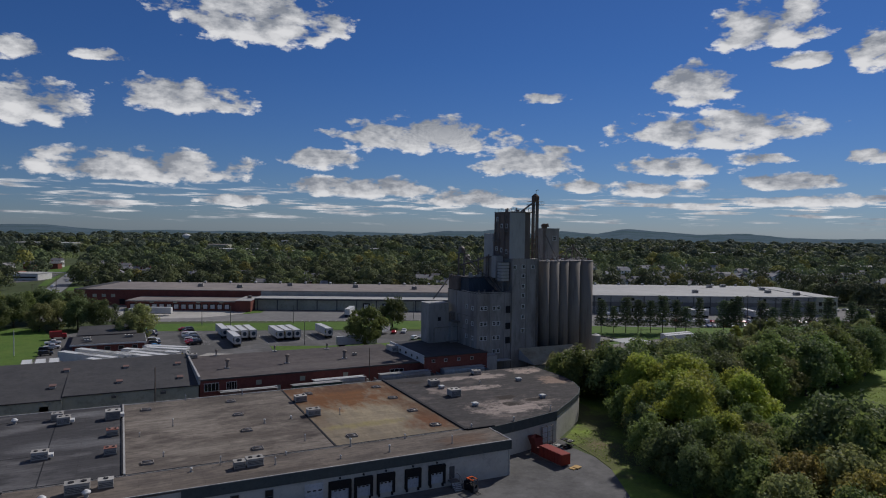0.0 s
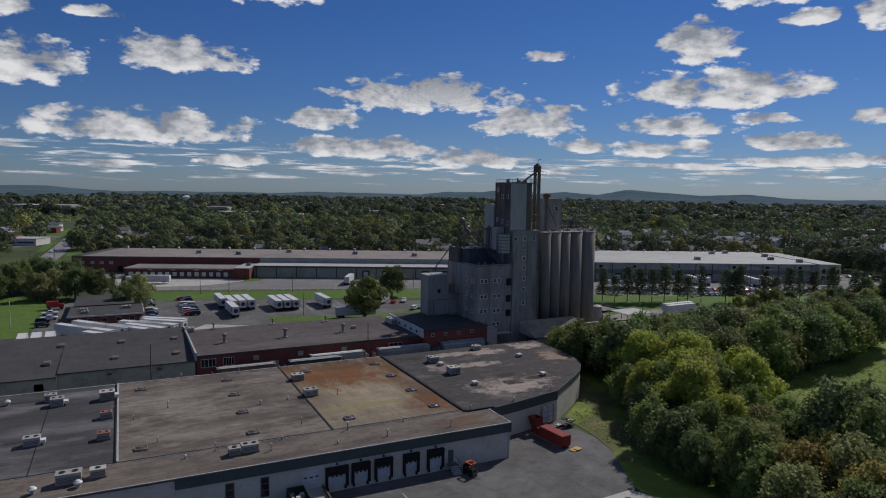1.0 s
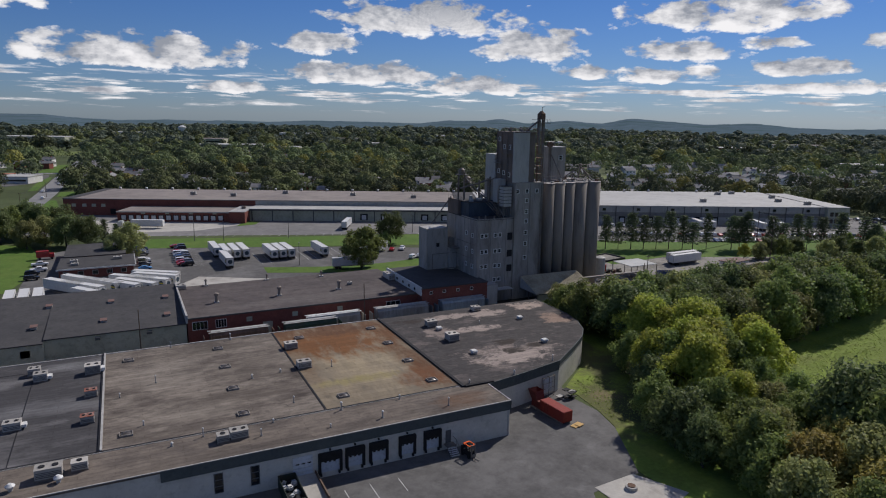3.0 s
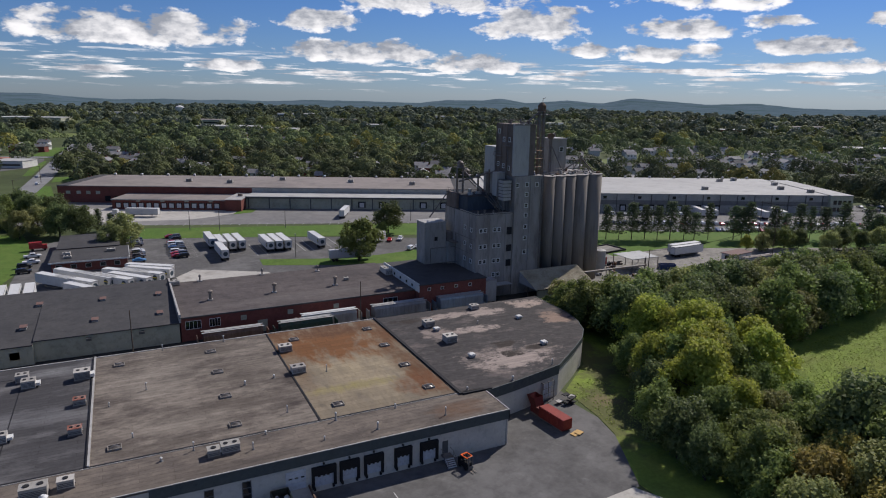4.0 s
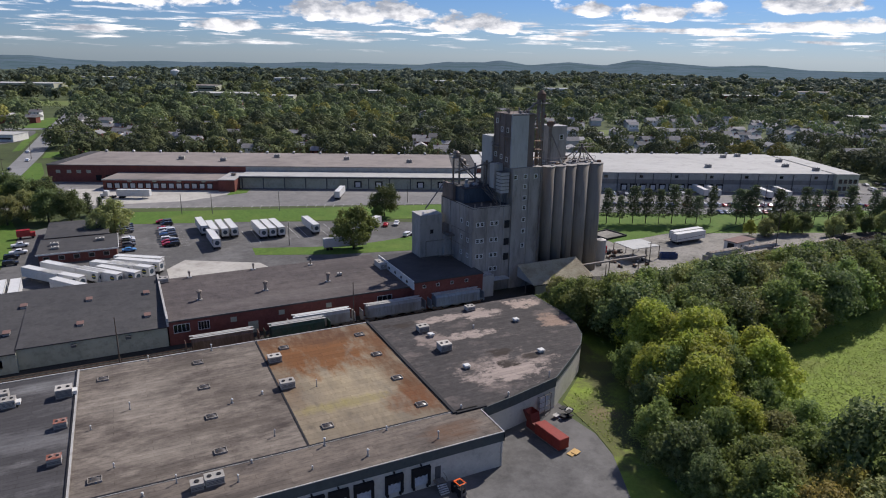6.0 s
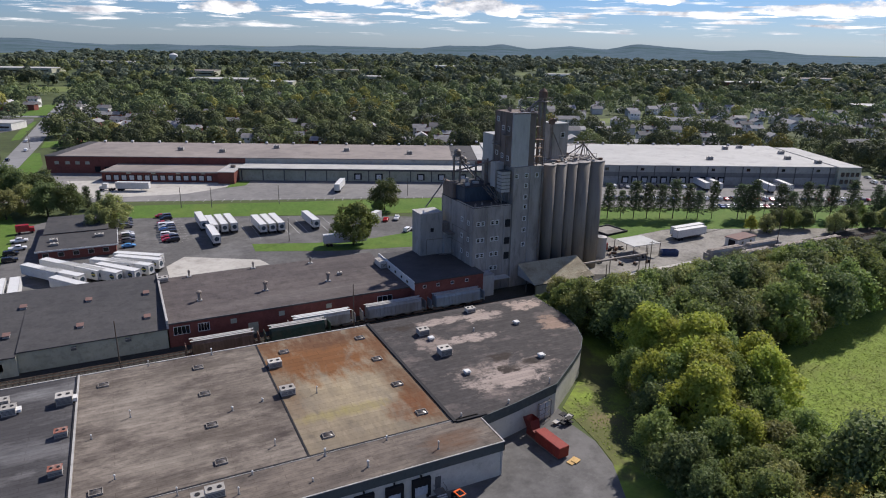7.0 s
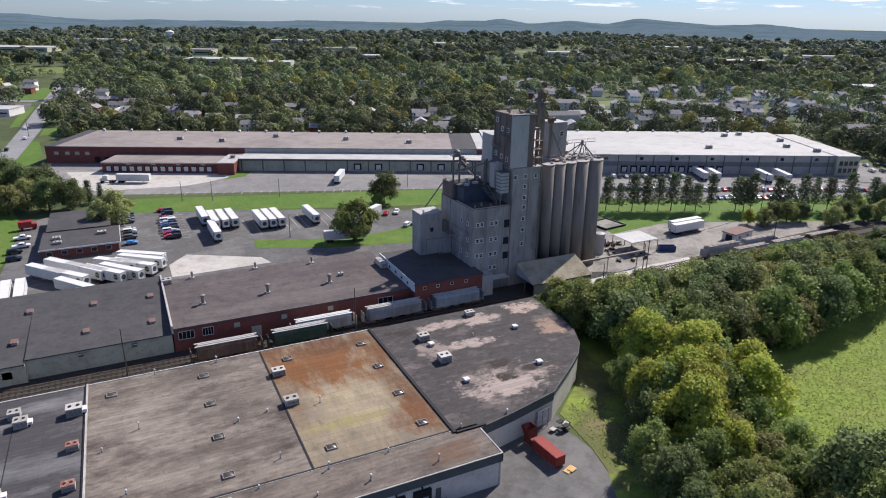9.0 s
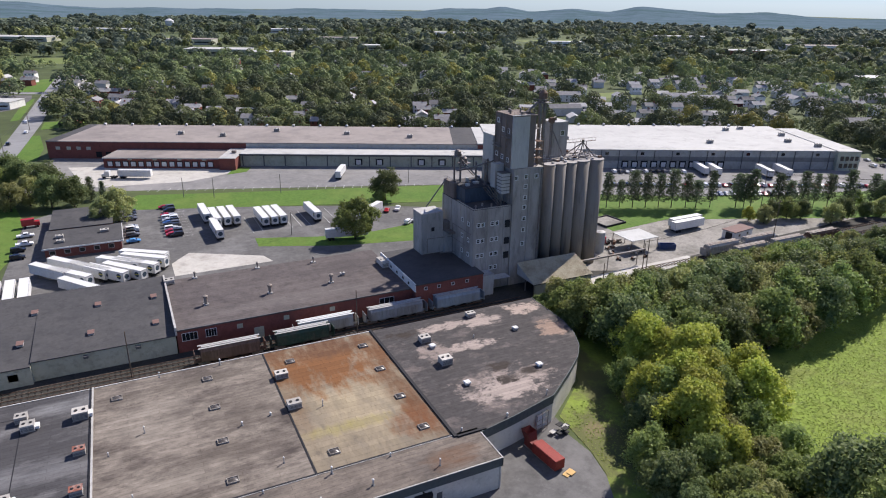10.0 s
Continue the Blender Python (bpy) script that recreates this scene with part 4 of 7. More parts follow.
part("conduit", sweep(sweep(sweep(bmesh.new(), [(64.3, 66.5, 17.6), (64.3, 78.0, 17.6), (64.3, 78.0, 8.0)], 0.09, 6), [(64.3, 68.0, 13.2), (64.3, 80.0, 13.2)], 0.07, 6), [(76.15, 68.9, 36.0), (76.15, 68.9, 49.5)], 0.12, 6), M["steel"], mill)
part("conduit", sweep(sweep(bmesh.new(), [(86.2, 65.4, 1.0), (86.2, 65.4, 35.0)], 0.12, 6), [(86.75, 65.4, 1.0), (86.75, 65.4, 40.0)], 0.09, 6), M["steel"], mill)
st = bmesh.new()
for side in (0.0, 0.9):
    tube(st, (71.2 + side, 73.1, 29.3), (73.2 + side, 67.6, 25.1), 0.07, sides=5)
    tube(st, (71.2 + side, 73.1, 30.3), (73.2 + side, 67.6, 26.1), 0.04, sides=5)
for k in range(14):
    f = (k + 0.5) / 14
    box(st, 71.2 + 2 * f, 72.95 - 5.5 * f, 29.2 - 4.2 * f, 72.1 + 2 * f, 73.2 - 5.5 * f, 29.25 - 4.2 * f)
part("stair", st, M["steel"], mill, "steel stair down from the penthouse roof")
for x, y, w, h in ((67.0, 75.0, 1.2, 0.8), (70.4, 76.4, 1.6, 0.6), (73.6, 80.6, 1.0, 1.1), (69.2, 79.2, 0.9, 1.3)):
    part("roof_box", bevel(boxes((x, y, 29.35, x + w, y + w * 0.8, 29.35 + h)), 0.05), M["sheet_light"], mill)
for x, y in ((66.0, 67.4), (68.8, 68.6), (71.0, 67.2)):
    part("roof_vent", tube(bmesh.new(), (x, y, 25.05), (x, y, 25.9), 0.25, sides=8), M["stack"], mill)
# bucket elevator legs up to the head platform
leg = thing("grain_elevator_leg", "twin steel bucket elevator legs with a capped head platform", "grain elevator", pose(88.2, 70, 0))
for x in (-0.75, 0.75):
    part("leg_casing", boxes((x - 0.35, -0.45, 0, x + 0.35, 0.45, 54.2)), M["steel"], leg, "tall narrow steel casing")
part("platform", boxes((-2.4, -1.5, 53.0, 2.4, 1.5, 53.15)), M["steel"], leg)
part("head_cover", tube(tube(bmesh.new(), (0, 0, 54.2), (0, 0, 55.8), 1.25, 1.25, 16), (0, 0, 55.8), (0, 0, 56.7), 1.25, 0.35, 16), M["rust_dull"], leg, "brown rounded head cover")
part("beacon_arm", sweep(bmesh.new(), [(0.2, 0, 56.7), (0.2, 0, 57.8), (1.2, 0, 58.0)], 0.08), M["steel"], leg)
gr = bmesh.new()
sweep(gr, [(-2.4, -1.5, 54.1), (2.4, -1.5, 54.1), (2.4, 1.5, 54.1), (-2.4, 1.5, 54.1), (-2.4, -1.5, 54.1)], 0.05, 5)
for k in range(5):
    tube(gr, (-2.4 + 1.2 * k, -1.5, 53.1), (-2.4 + 1.2 * k, -1.5, 54.1), 0.04, sides=5)
part("railing", gr, M["steel"], leg)
part("spout", sweep(bmesh.new(), [(-0.6, -0.2, 54.0), (-6.3, -0.6, 50.4)], 0.3, 8), M["steel"], leg)
lad = bmesh.new()
sweep(lad, [(-1.7, 0.6, 2), (-1.7, 0.6, 53)], 0.05, 5), sweep(lad, [(-2.2, 0.6, 2), (-2.2, 0.6, 53)], 0.05, 5)
for k in range(60):
    tube(lad, (-2.2, 0.6, 3 + 0.83 * k), (-1.7, 0.6, 3 + 0.83 * k), 0.03, sides=4)
for k in range(9):
    tube(lad, (-1.2, -0.5, 5 + 5.4 * k), (1.2, 0.5, 7.7 + 5.4 * k), 0.05, sides=4)
part("ladder", lad, M["steel"], leg)
# silos
silos = thing("silo_block", "row of tall smooth grey concrete silos with flat tops", "silo")
for x, y, r in ((110.6, 72.0, 2.73), (105.2, 72.0, 2.73), (100.55, 70.95, 1.95), (96.7, 70.95, 1.95), (92.85, 71.1, 1.95), (110.6, 77.4, 2.73), (105.2, 77.4, 2.73), (99.8, 76.6, 2.73), (94.4, 76.6, 2.73), (110.6, 82.8, 2.73), (105.2, 82.8, 2.73), (99.8, 82, 2.73), (94.4, 82, 2.73)):
    bm = tube(bmesh.new(), (x, y, -0.3), (x, y, 34.4), r, r, 36)
    for f in bm.faces:
        f.smooth = len(f.verts) == 4
    s = part("silo", bm, M["silo"], silos)
    part("silo_cap", tube(bmesh.new(), (x, y, 34.4), (x, y, 34.62), r + 0.07, r + 0.07, 36), M["silo_top"], s)
part("infill", boxes((87.2, 72, -0.3, 92, 82, 34.2)), M["tower_dark"], silos)
tr = bmesh.new()
for dx, dy in ((-2.6, -1.6), (2.6, -1.6), (2.6, 1.8), (-2.6, 1.8)):
    tube(tr, (107.3 + dx, 74.5 + dy, 34.6), (107.3, 74.5, 39.6), 0.12, sides=6)
sweep(tr, [(107.3, 74.5, 39.4), (101.0, 76, 35.2)], 0.2, 8), sweep(tr, [(107.3, 74.5, 39.4), (111.0, 80, 35.0)], 0.2, 8), sweep(tr, [(107.3, 74.5, 39.4), (110.5, 72, 35.0)], 0.2, 8)
tube(tr, (107.3, 74.5, 39.2), (107.3, 74.5, 40.2), 0.4, sides=10)
part("spout_tripod", tr, M["steel"], silos, "steel tripod carrying grain spouts")
cw = bmesh.new()
box(cw, 92, 73.6, 35.2, 112, 74.4, 35.35)
for k in range(11):
    tube(cw, (92 + 2 * k, 73.6, 34.6), (92 + 2 * k, 73.6, 36.4), 0.05, sides=4)
sweep(cw, [(92, 73.6, 36.4), (112, 73.6, 36.4)], 0.05, 4)
part("catwalk", cw, M["steel"], silos)
for x, y in ((94, 71), (98.5, 71), (103, 72.4), (109, 71.2), (112, 73.0), (106, 77), (111, 79)):
    part("hatch", tube(bmesh.new(), (x, y, 34.62), (x, y, 35.1), 0.45, sides=10), M["trim_pale"], silos)
bridge = bmesh.new()
box(bridge, 103.8, 79.0, 38.4, 116.0, 79.7, 38.52)
for y in (79.0, 79.7):
    sweep(bridge, [(103.8, y, 39.4), (116.0, y, 39.4)], 0.035, 5)
for k in range(9):
    tube(bridge, (103.8 + 1.5 * k, 79.0, 38.4), (103.8 + 1.5 * k, 79.0, 39.4), 0.035, sides=4)
for x in (108.0, 112.5):
    tube(bridge, (x, 79.3, 34.6), (x, 79.3, 38.4), 0.12, sides=6)
part("conveyor_bridge", bridge, M["steel"], silos, "thin steel conveyor bridge over the silo tops")
for k, (x, y) in enumerate(((93.6, 73.6), (96.4, 72.2), (98.8, 73.4), (101.4, 72.6), (104.4, 74.6), (107.0, 71.4), (110.2, 75.2), (111.8, 71.6), (95.2, 77.2), (109.0, 79.6), (105.4, 80.4))):
    part("roof_box", bevel(boxes((x, y, 34.63, x + (0.7, 1.1, 0.5)[k % 3], y + 0.8, 34.63 + (0.7, 0.45, 1.1, 0.6)[k % 4])), 0.05), M[("trim_pale", "rust_dull", "sheet_light")[k % 3]], silos)
head2 = thing("silo_headhouse", "narrow grey headhouse standing on the silos", "headhouse", pose(98.2, 78, 0))
part("wall", boxes((0, 0, 34.65, 5.6, 6.2, 45.2)), M["tower"], head2)
part("roof", prism([(-0.1, -0.1), (5.7, -0.1), (5.7, 6.3), (-0.1, 6.3)], 45.2, 45.5), M["trim_pale"], head2)
windows_on(head2, [(3.6, 42.0)], "s", w=1.6, h=1.7, at=0.0)
fan = part("blower", tube(bmesh.new(), (-0.8, -0.7, 46.2), (-0.8, 0.5, 46.2), 0.9, sides=14), M["rust_dull"], head2, "rusty blower housing")
part("blower_pipe", sweep(bmesh.new(), [(-0.8, 0, 46.4), (1.0, 0.5, 47.0), (1.3, 0.6, 46.0)], 0.3, 8), M["steel"], fan)
part("blower_post", boxes((-1.2, -0.3, 34.65, -0.9, 0.0, 45.6), (-0.6, -0.3, 34.65, -0.3, 0.0, 45.6)), M["steel"], head2)
part("brace", sweep(sweep(bmesh.new(), [(-0.3, -0.4, 43), (2.6, -3.2, 34.7)], 0.2, 8), [(-1.2, -0.4, 42), (-2.8, -3.2, 34.7)], 0.2, 8), M["steel"], head2)
# pale side block on the brick roof
side = thing("mill_side_block", "pale concrete side block with a lower step", "building", pose(0, 0, 0))
part("wall", boxes((55.2, 80.5, -0.3, 62.3, 86.6, 20.6)), M["tower_pale"], side)
part("wall", boxes((62.3, 79.0, -0.3, 64.57, 85.8, 14.6)), M["tower_pale"], side)
part("roof", boxes((55.1, 80.4, 20.6, 62.4, 86.7, 20.8)), M["trim_pale"], side)
part("window", boxes((58.4, 80.42, 15.0, 59.4, 80.497, 16.2)), M["dark"], side)
part("pipe", sweep(sweep(bmesh.new(), [(57.0, 80.3, 8.2), (57.0, 80.3, 12.8), (64.5, 78.8, 13.2)], 0.1, 6), [(60.5, 78.4, 8.2), (60.5, 78.4, 8.5), (64.5, 77.0, 8.8)], 0.18, 8), M["steel"], side)
part("machine", boxes((62.4, 76.5, 14.7, 64.5, 80.0, 15.2), (62.6, 80.2, 14.6, 64.4, 83.0, 17.5)), M["steel"], side)

# ---- open corrugated shed at the foot of the tower ----
def gable_shed():
    shed = thing("corrugated_shed", "open-ended corrugated metal shed with a gable roof", "shed")
    x0, x1, y0, yr, y1, ze, zr = 79.4, 99.9, 55.5, 64.6, 65.4, 3.9, 7.3
    part("wall", boxes((x0, y0, -0.2, x1, y0 + 0.15, ze - 0.05), (x1 - 0.15, y0 + 0.15, -0.2, x1, y1, ze - 0.05)), M["wall_shed"], shed)
    bm = bmesh.new()
    n = 68
    for k in range(n):
        a, b = x0 - 0.3 + (x1 - x0 + 0.6) * k / n, x0 - 0.3 + (x1 - x0 + 0.6) * (k + 1) / n
        m = (a + b) / 2
        lo = [bm.verts.new((x, y0 - 0.3, ze - 0.1 + d)) for x, d in ((a, 0), (m, 0.09), (b, 0))]
        hi = [bm.verts.new((x, yr, zr + d)) for x, d in ((a, 0), (m, 0.09), (b, 0))]
        for i in range(2):
            bm.faces.new((lo[i], lo[i + 1], hi[i + 1], hi[i]))
    bmesh.ops.remove_doubles(bm, verts=bm.verts[:], dist=0.002)
    part("roof", bm, M["sheet_roof"], shed, "tan corrugated metal roof")
    part("roof_underlay", prism([(y0 - 0.25, ze - 0.2), (yr, zr - 0.1), (yr, zr - 0.2), (y0 - 0.25, ze - 0.3)][::-1], x0, x1), M["dark"], shed)
    for o in shed.children:
        if o.name.startswith("roof_underlay"):
            o.matrix_basis = Matrix(((0, 0, 1, 0), (1, 0, 0, 0), (0, 1, 0, 0), (0, 0, 0, 1)))
    part("gable", prism([(y0, ze - 0.2), (yr, ze - 0.2), (yr, zr - 0.15)], x0 - 0.1, x0 + 0.02), M["sheet_light"], shed, "pale gable sheeting")
    for o in shed.children:
        if o.name.startswith("gable"):
            o.matrix_basis = Matrix(((0, 0, 1, 0), (1, 0, 0, 0), (0, 1, 0, 0), (0, 0, 0, 1)))
    part("post", boxes((x0, y0, -0.2, x0 + 0.25, y0 + 0.25, ze)), M["steel"], shed)
    part("post", boxes((x0, 60, -0.2, x0 + 0.25, 60.25, ze)), M["steel"], shed)


gable_shed()
lean = thing("lean_to", "pale sheet-metal lean-to at the tower's foot", "shed", pose(65.6, 62.0, 0))
part("wall", boxes((0, 0, -0.2, 4.2, 3.6, 6.2)), M["sheet_light"], lean)
part("roof", boxes((-0.1, -0.1, 6.2, 4.3, 3.65, 6.35)), M["trim_pale"], lean)
part("canopy", boxes((4.3, 0.5, 4.2, 10, 3.6, 4.35)), M["sheet_light"], lean, "pale canopy over the loading bay")

# ---- red brick building ----
red = thing("red_building", "long red brick building with a flat dark roof", "building")
part("wall", boxes((-16, 63.4, -0.3, 44.6, 95.4, 5.7)), M["brick"], red)
part("roof", boxes((-16.2, 63.2, 5.7, 44.6, 95.6, 6.0)), M["roof_red_building"], red, "brown-grey flat roof")
part("wall", boxes((44.6, 60.6, -0.3, 65.4, 87, 7.7)), M["brick"], red, "taller red brick end block")
part("roof", boxes((44.4, 60.4, 7.7, 65.6, 87.2, 7.95)), M["roof_gray"], red, "dark flat roof")
part("parapet", boxes((44.3, 60.5, 5.9, 44.58, 86.8, 8.3)), M["white_paint"], red, "white painted parapet side")
part("coping", boxes((-16.3, 63.1, 6.0, 44.3, 63.3, 6.12)), M["trim_dark"], red)
for y in (64.5, 68.5, 73, 77.5):
    part("window", boxes((44.2, y, 6.6, 44.297, y + 0.8, 7.3)), M["glass_dark"], red)


def small_window(x, z0, z1, w, y, label="pale framed window in the brick wall", cols=2):
    f = part("window", boxes((x - w / 2, y - 0.1, z0, x + w / 2, y - 0.003, z0 + 0.1), (x - w / 2, y - 0.08, z1 - 0.1, x + w / 2, y - 0.003, z1), (x - w / 2, y - 0.08, z0 + 0.1, x - w / 2 + 0.1, y - 0.003, z1 - 0.1), (x + w / 2 - 0.1, y - 0.08, z0 + 0.1, x + w / 2, y - 0.003, z1 - 0.1)), M["white_paint"], red, label)
    part("pane", boxes((x - w / 2 + 0.1, y - 0.03, z0 + 0.1, x + w / 2 - 0.1, y - 0.003, z1 - 0.1)), M["glass_dark"], f)
    for k in range(1, cols):
        part("mullion", boxes((x - w / 2 + w * k / cols - 0.04, y - 0.07, z0 + 0.1, x - w / 2 + w * k / cols + 0.04, y - 0.031, z1 - 0.1)), M["white_paint"], f)


for x in (-13.2, -8.3):
    small_window(x, 2.9, 5.0, 3.6 if x < -10 else 2.6, 63.4, cols=4)
small_window(37.2, 2.8, 4.6, 4.2, 63.4, cols=3)
for x in (-1.5, 10.0, 22.0):
    part("blocked_window", boxes((x - 0.7, 63.35, 3.6, x + 0.7, 63.397, 4.8)), M["wall_pale"], red)
for x in (3.0,):
    part("door", boxes((x - 1.2, 63.33, -0.2, x + 1.2, 63.397, 3.0)), M["wall_pale"], red, "pale roll-up door")
for x in (47.5, 51.5, 55.8, 60.2):
    small_window(x, 6.0, 6.9, 1.0, 60.6, cols=1)


def roof_stack(x, y, z, h, r):
    ob = thing("roof_stack", "rusty grey ventilator stack with a flared cap", "vent", pose(x, y, z), "roof stacks")
    part("base", boxes((-0.6, -0.6, 0, 0.6, 0.6, 0.3)), M["trim_pale"], ob)
    part("pipe", tube(bmesh.new(), (0, 0, 0.3), (0, 0, h), r, sides=12), M["stack"], ob)
    part("cap", tube(tube(bmesh.new(), (0, 0, h - 0.2), (0, 0, h + 0.25), r * 1.5, r * 1.6, 12), (0, 0, h + 0.25), (0, 0, h + 0.5), r * 1.6, r * 0.6, 12), M["stack"], ob)


for x, y in ((-7.7, 75.3), (8.7, 75.7), (25.6, 75.9)):
    roof_stack(x, y, 6.0, 2.2, 0.42)
for x, y in ((-8.2, 94.4), (9.1, 94.6), (25.1, 92.4)):
    roof_stack(x, y, 6.0, 1.5, 0.22)
hvac(30.0, 79.6, 1.2, 0.8, 0.8, fans=1, z=6.0)
hvac(43.2, 82.0, 2.0, 5.0, 1.8, z=6.0)
hvac(-15.0, 97.4 - 4.0, 2.6, 2.2, 1.2, z=6.0, fans=2)

# ---- pale shed with the dark roof ----
gray = thing("gray_building", "long pale block-walled shed with a dark grey roof", "building")
part("wall", boxes((-95, 62.2, -0.3, -46, 97.5, 4.3), (-46, 63.4, -0.3, -16.3, 97.5, 4.6)), M["wall_pale"], gray)
roofm = bmesh.new()
for x0, x1, y0, z0 in ((-95, -46, 61.9, 4.3), (-46, -16.25, 63.1, 4.7)):
    v = [roofm.verts.new(p) for p in ((x0, y0, z0), (x1, y0, z0), (x1, 98, 6.4), (x0, 98, 6.4), (x0, y0, z0 + 0.25), (x1, y0, z0 + 0.25), (x1, 98, 6.65), (x0, 98, 6.65))]
    for f in ((0, 3, 2, 1), (4, 5, 6, 7), (0, 1, 5, 4), (1, 2, 6, 5), (2, 3, 7, 6), (3, 0, 4, 7)):
        roofm.faces.new([v[k] for k in f])
part("roof", roofm, M["roof_gray"], gray, "dark grey low-sloped roof")
part("verge", boxes((-16.35, 63.1, 4.9, -15.9, 98, 6.9)), M["trim_pale"], gray)
for x, z in ((-49.5, 2.0), (-49.5, 2.0)):
    part("window", boxes((-50.4, 62.1, 1.6, -48.6, 62.197, 3.2)), M["trim_pale"], gray)
for x, y, w in ((-35.3, 63.25, 1.0), (-24.5, 63.25, 1.2)):
    part("wall_hood", boxes((x - w / 2, y - 0.7, 3.6, x + w / 2, y + 0.14, 4.2)), M["trim_dark"], gray)
for x, y in ((-48.5, 72.0), (-34.1, 71.5), (-20.0, 71.0), (-46.5, 87.0), (-32.5, 86.0), (-19.5, 85.5)):
    ob = thing("roof_hatch", "square reddish roof hatch on the dark roof", "roof hatch", pose(x, y, 4.95 + (y - 63) * 0.0487, 3, 0, 0), "roof hatches")
    part("curb", boxes((-0.65, -0.9, -0.1, 0.65, 0.9, 0.4)), M["trim_pale"], ob)
    part("lid", boxes((-0.75, -1.0, 0.4, 0.75, 1.0, 0.52)), M["hatch_red"], ob)


# ---- rail sidings ----
def track(y, x0, x1):
    tr = thing("rail_track", "rusty steel rail siding on dark sleepers", "railway track", pose(0, y, 0.0))
    for o in (-0.72, 0.72):
        part("rail", boxes((x0, o - 0.04, 0.14, x1, o + 0.04, 0.29)), M["rust_dull"], tr)
    first = part("sleeper", boxes((0, -1.3, 0.0, 0.25, 1.3, 0.14)), M["sleeper"], tr)
    first.location.x = x0
    for k in range(1, int((x1 - x0) / 1.2)):
        tie = new("sleeper", first.data)
        tie.parent, tie.location.x = tr, x0 + 1.2 * k


track(56.0, -60, 76), track(59.2, -60, 64), track(53.0, 104, 245), track(58.6, 120, 245)


def hopper_car(x, y, length, body, label, m_hood, z=0.0):
    car = thing("hopper_car", label, "rail car", pose(x, y, z), "rail cars")
    L = length / 2
    prof = [(-1.5, 1.5), (-1.35, 3.7), (-0.85, 4.3), (0.85, 4.3), (1.35, 3.7), (1.5, 1.5), (1.45, 1.2), (-1.45, 1.2)]
    bm = bmesh.new()
    rows = [[bm.verts.new((sx, py, pz)) for py, pz in prof] for sx in (-L + 1.6, L - 1.6)]
    n = len(prof)
    for k in range(n):
        bm.faces.new((rows[0][k], rows[0][(k + 1) % n], rows[1][(k + 1) % n], rows[1][k]))
    bm.faces.new(rows[0][::-1]), bm.faces.new(rows[1])
    bmesh.ops.recalc_face_normals(bm, faces=bm.faces[:])
    part("body", bm, body, car)
    parts("rib", ([(-L + 1.7 + k * (2 * L - 3.5) / 14, s * 1.5 - 0.06, 1.3, -L + 1.82 + k * (2 * L - 3.5) / 14, s * 1.5 + 0.06, 3.6) for k in range(15) for s in (-1, 1)]), body, car)
    part("roof_walk", boxes((-L + 1.2, -1.05, 4.36, L - 1.2, -0.55, 4.42), (-L + 1.2, 0.55, 4.36, L - 1.2, 1.05, 4.42), (-L + 1.9, -0.3, 4.3, L - 1.9, 0.3, 4.46)), m_hood, car, "pale roof walkway and hatch trough")
    part("frame", boxes((-L, -0.5, 0.85, L, 0.5, 1.2), (-L + 0.2, -1.4, 1.0, -L + 0.35, 1.4, 3.4), (L - 0.35, -1.4, 1.0, L - 0.2, 1.4, 3.4)), body, car)
    hop = bmesh.new()
    for k in (-1, 0, 1):
        cx = k * (L - 2.8) * 0.62
        v = [hop.verts.new(p) for p in ((cx - 1.9, -1.3, 1.3), (cx + 1.9, -1.3, 1.3), (cx + 1.9, 1.3, 1.3), (cx - 1.9, 1.3, 1.3), (cx - 0.5, -0.6, 0.4), (cx + 0.5, -0.6, 0.4), (cx + 0.5, 0.6, 0.4), (cx - 0.5, 0.6, 0.4))]
        for f in ((4, 5, 1, 0), (5, 6, 2, 1), (6, 7, 3, 2), (7, 4, 0, 3), (7, 6, 5, 4)):
            hop.faces.new([v[i] for i in f])
    part("hopper_bay", hop, body, car)
    for e in (-1, 1):
        bogie = part("bogie", boxes((e * (L - 2.2) - 1.3, -1.0, 0.45, e * (L - 2.2) + 1.3, 1.0, 0.8)), M["steel"], car)
        for dx in (-0.85, 0.85):
            for s in (-0.72, 0.72):
                cx = e * (L - 2.2) + dx
                part("wheel", tube(bmesh.new(), (cx, s - 0.07, 0.72), (cx, s + 0.07, 0.72), 0.43, sides=16), M["rust_dull"], bogie)
    return car


hopper_car(-5.2, 56.0, 16.5, M["car_rust"], "weathered rust-brown covered hopper car", M["trim_pale"])
hopper_car(12.0, 56.0, 16.0, M["car_green"], "dark green covered hopper car", M["trim_pale"])
hopper_car(18.9, 59.2, 17.0, M["car_white"], "dirty white covered hopper car", M["white_paint"])
hopper_car(38.0, 59.2, 18.0, M["car_grey"], "pale grey covered hopper car", M["trim_pale"])
hopper_car(56.4, 59.2, 16.6, M["car_blue"], "light blue-grey covered hopper car", M["trim_pale"])
for x, y, mm, lb in ((157.5, 58.6, "car_white", "dirty white covered hopper car"), (175.5, 58.6, "car_grey", "pale grey covered hopper car"), (165.0, 53.0, "car_grey", "grey covered hopper car behind the bushes"), (183.0, 53.0, "car_grey", "grey covered hopper car beside the bushes"), (201.0, 53.0, "car_rust", "weathered rust-brown covered hopper car")):
    hopper_car(x, y, 17.0, M[mm], lb, M["stack"])


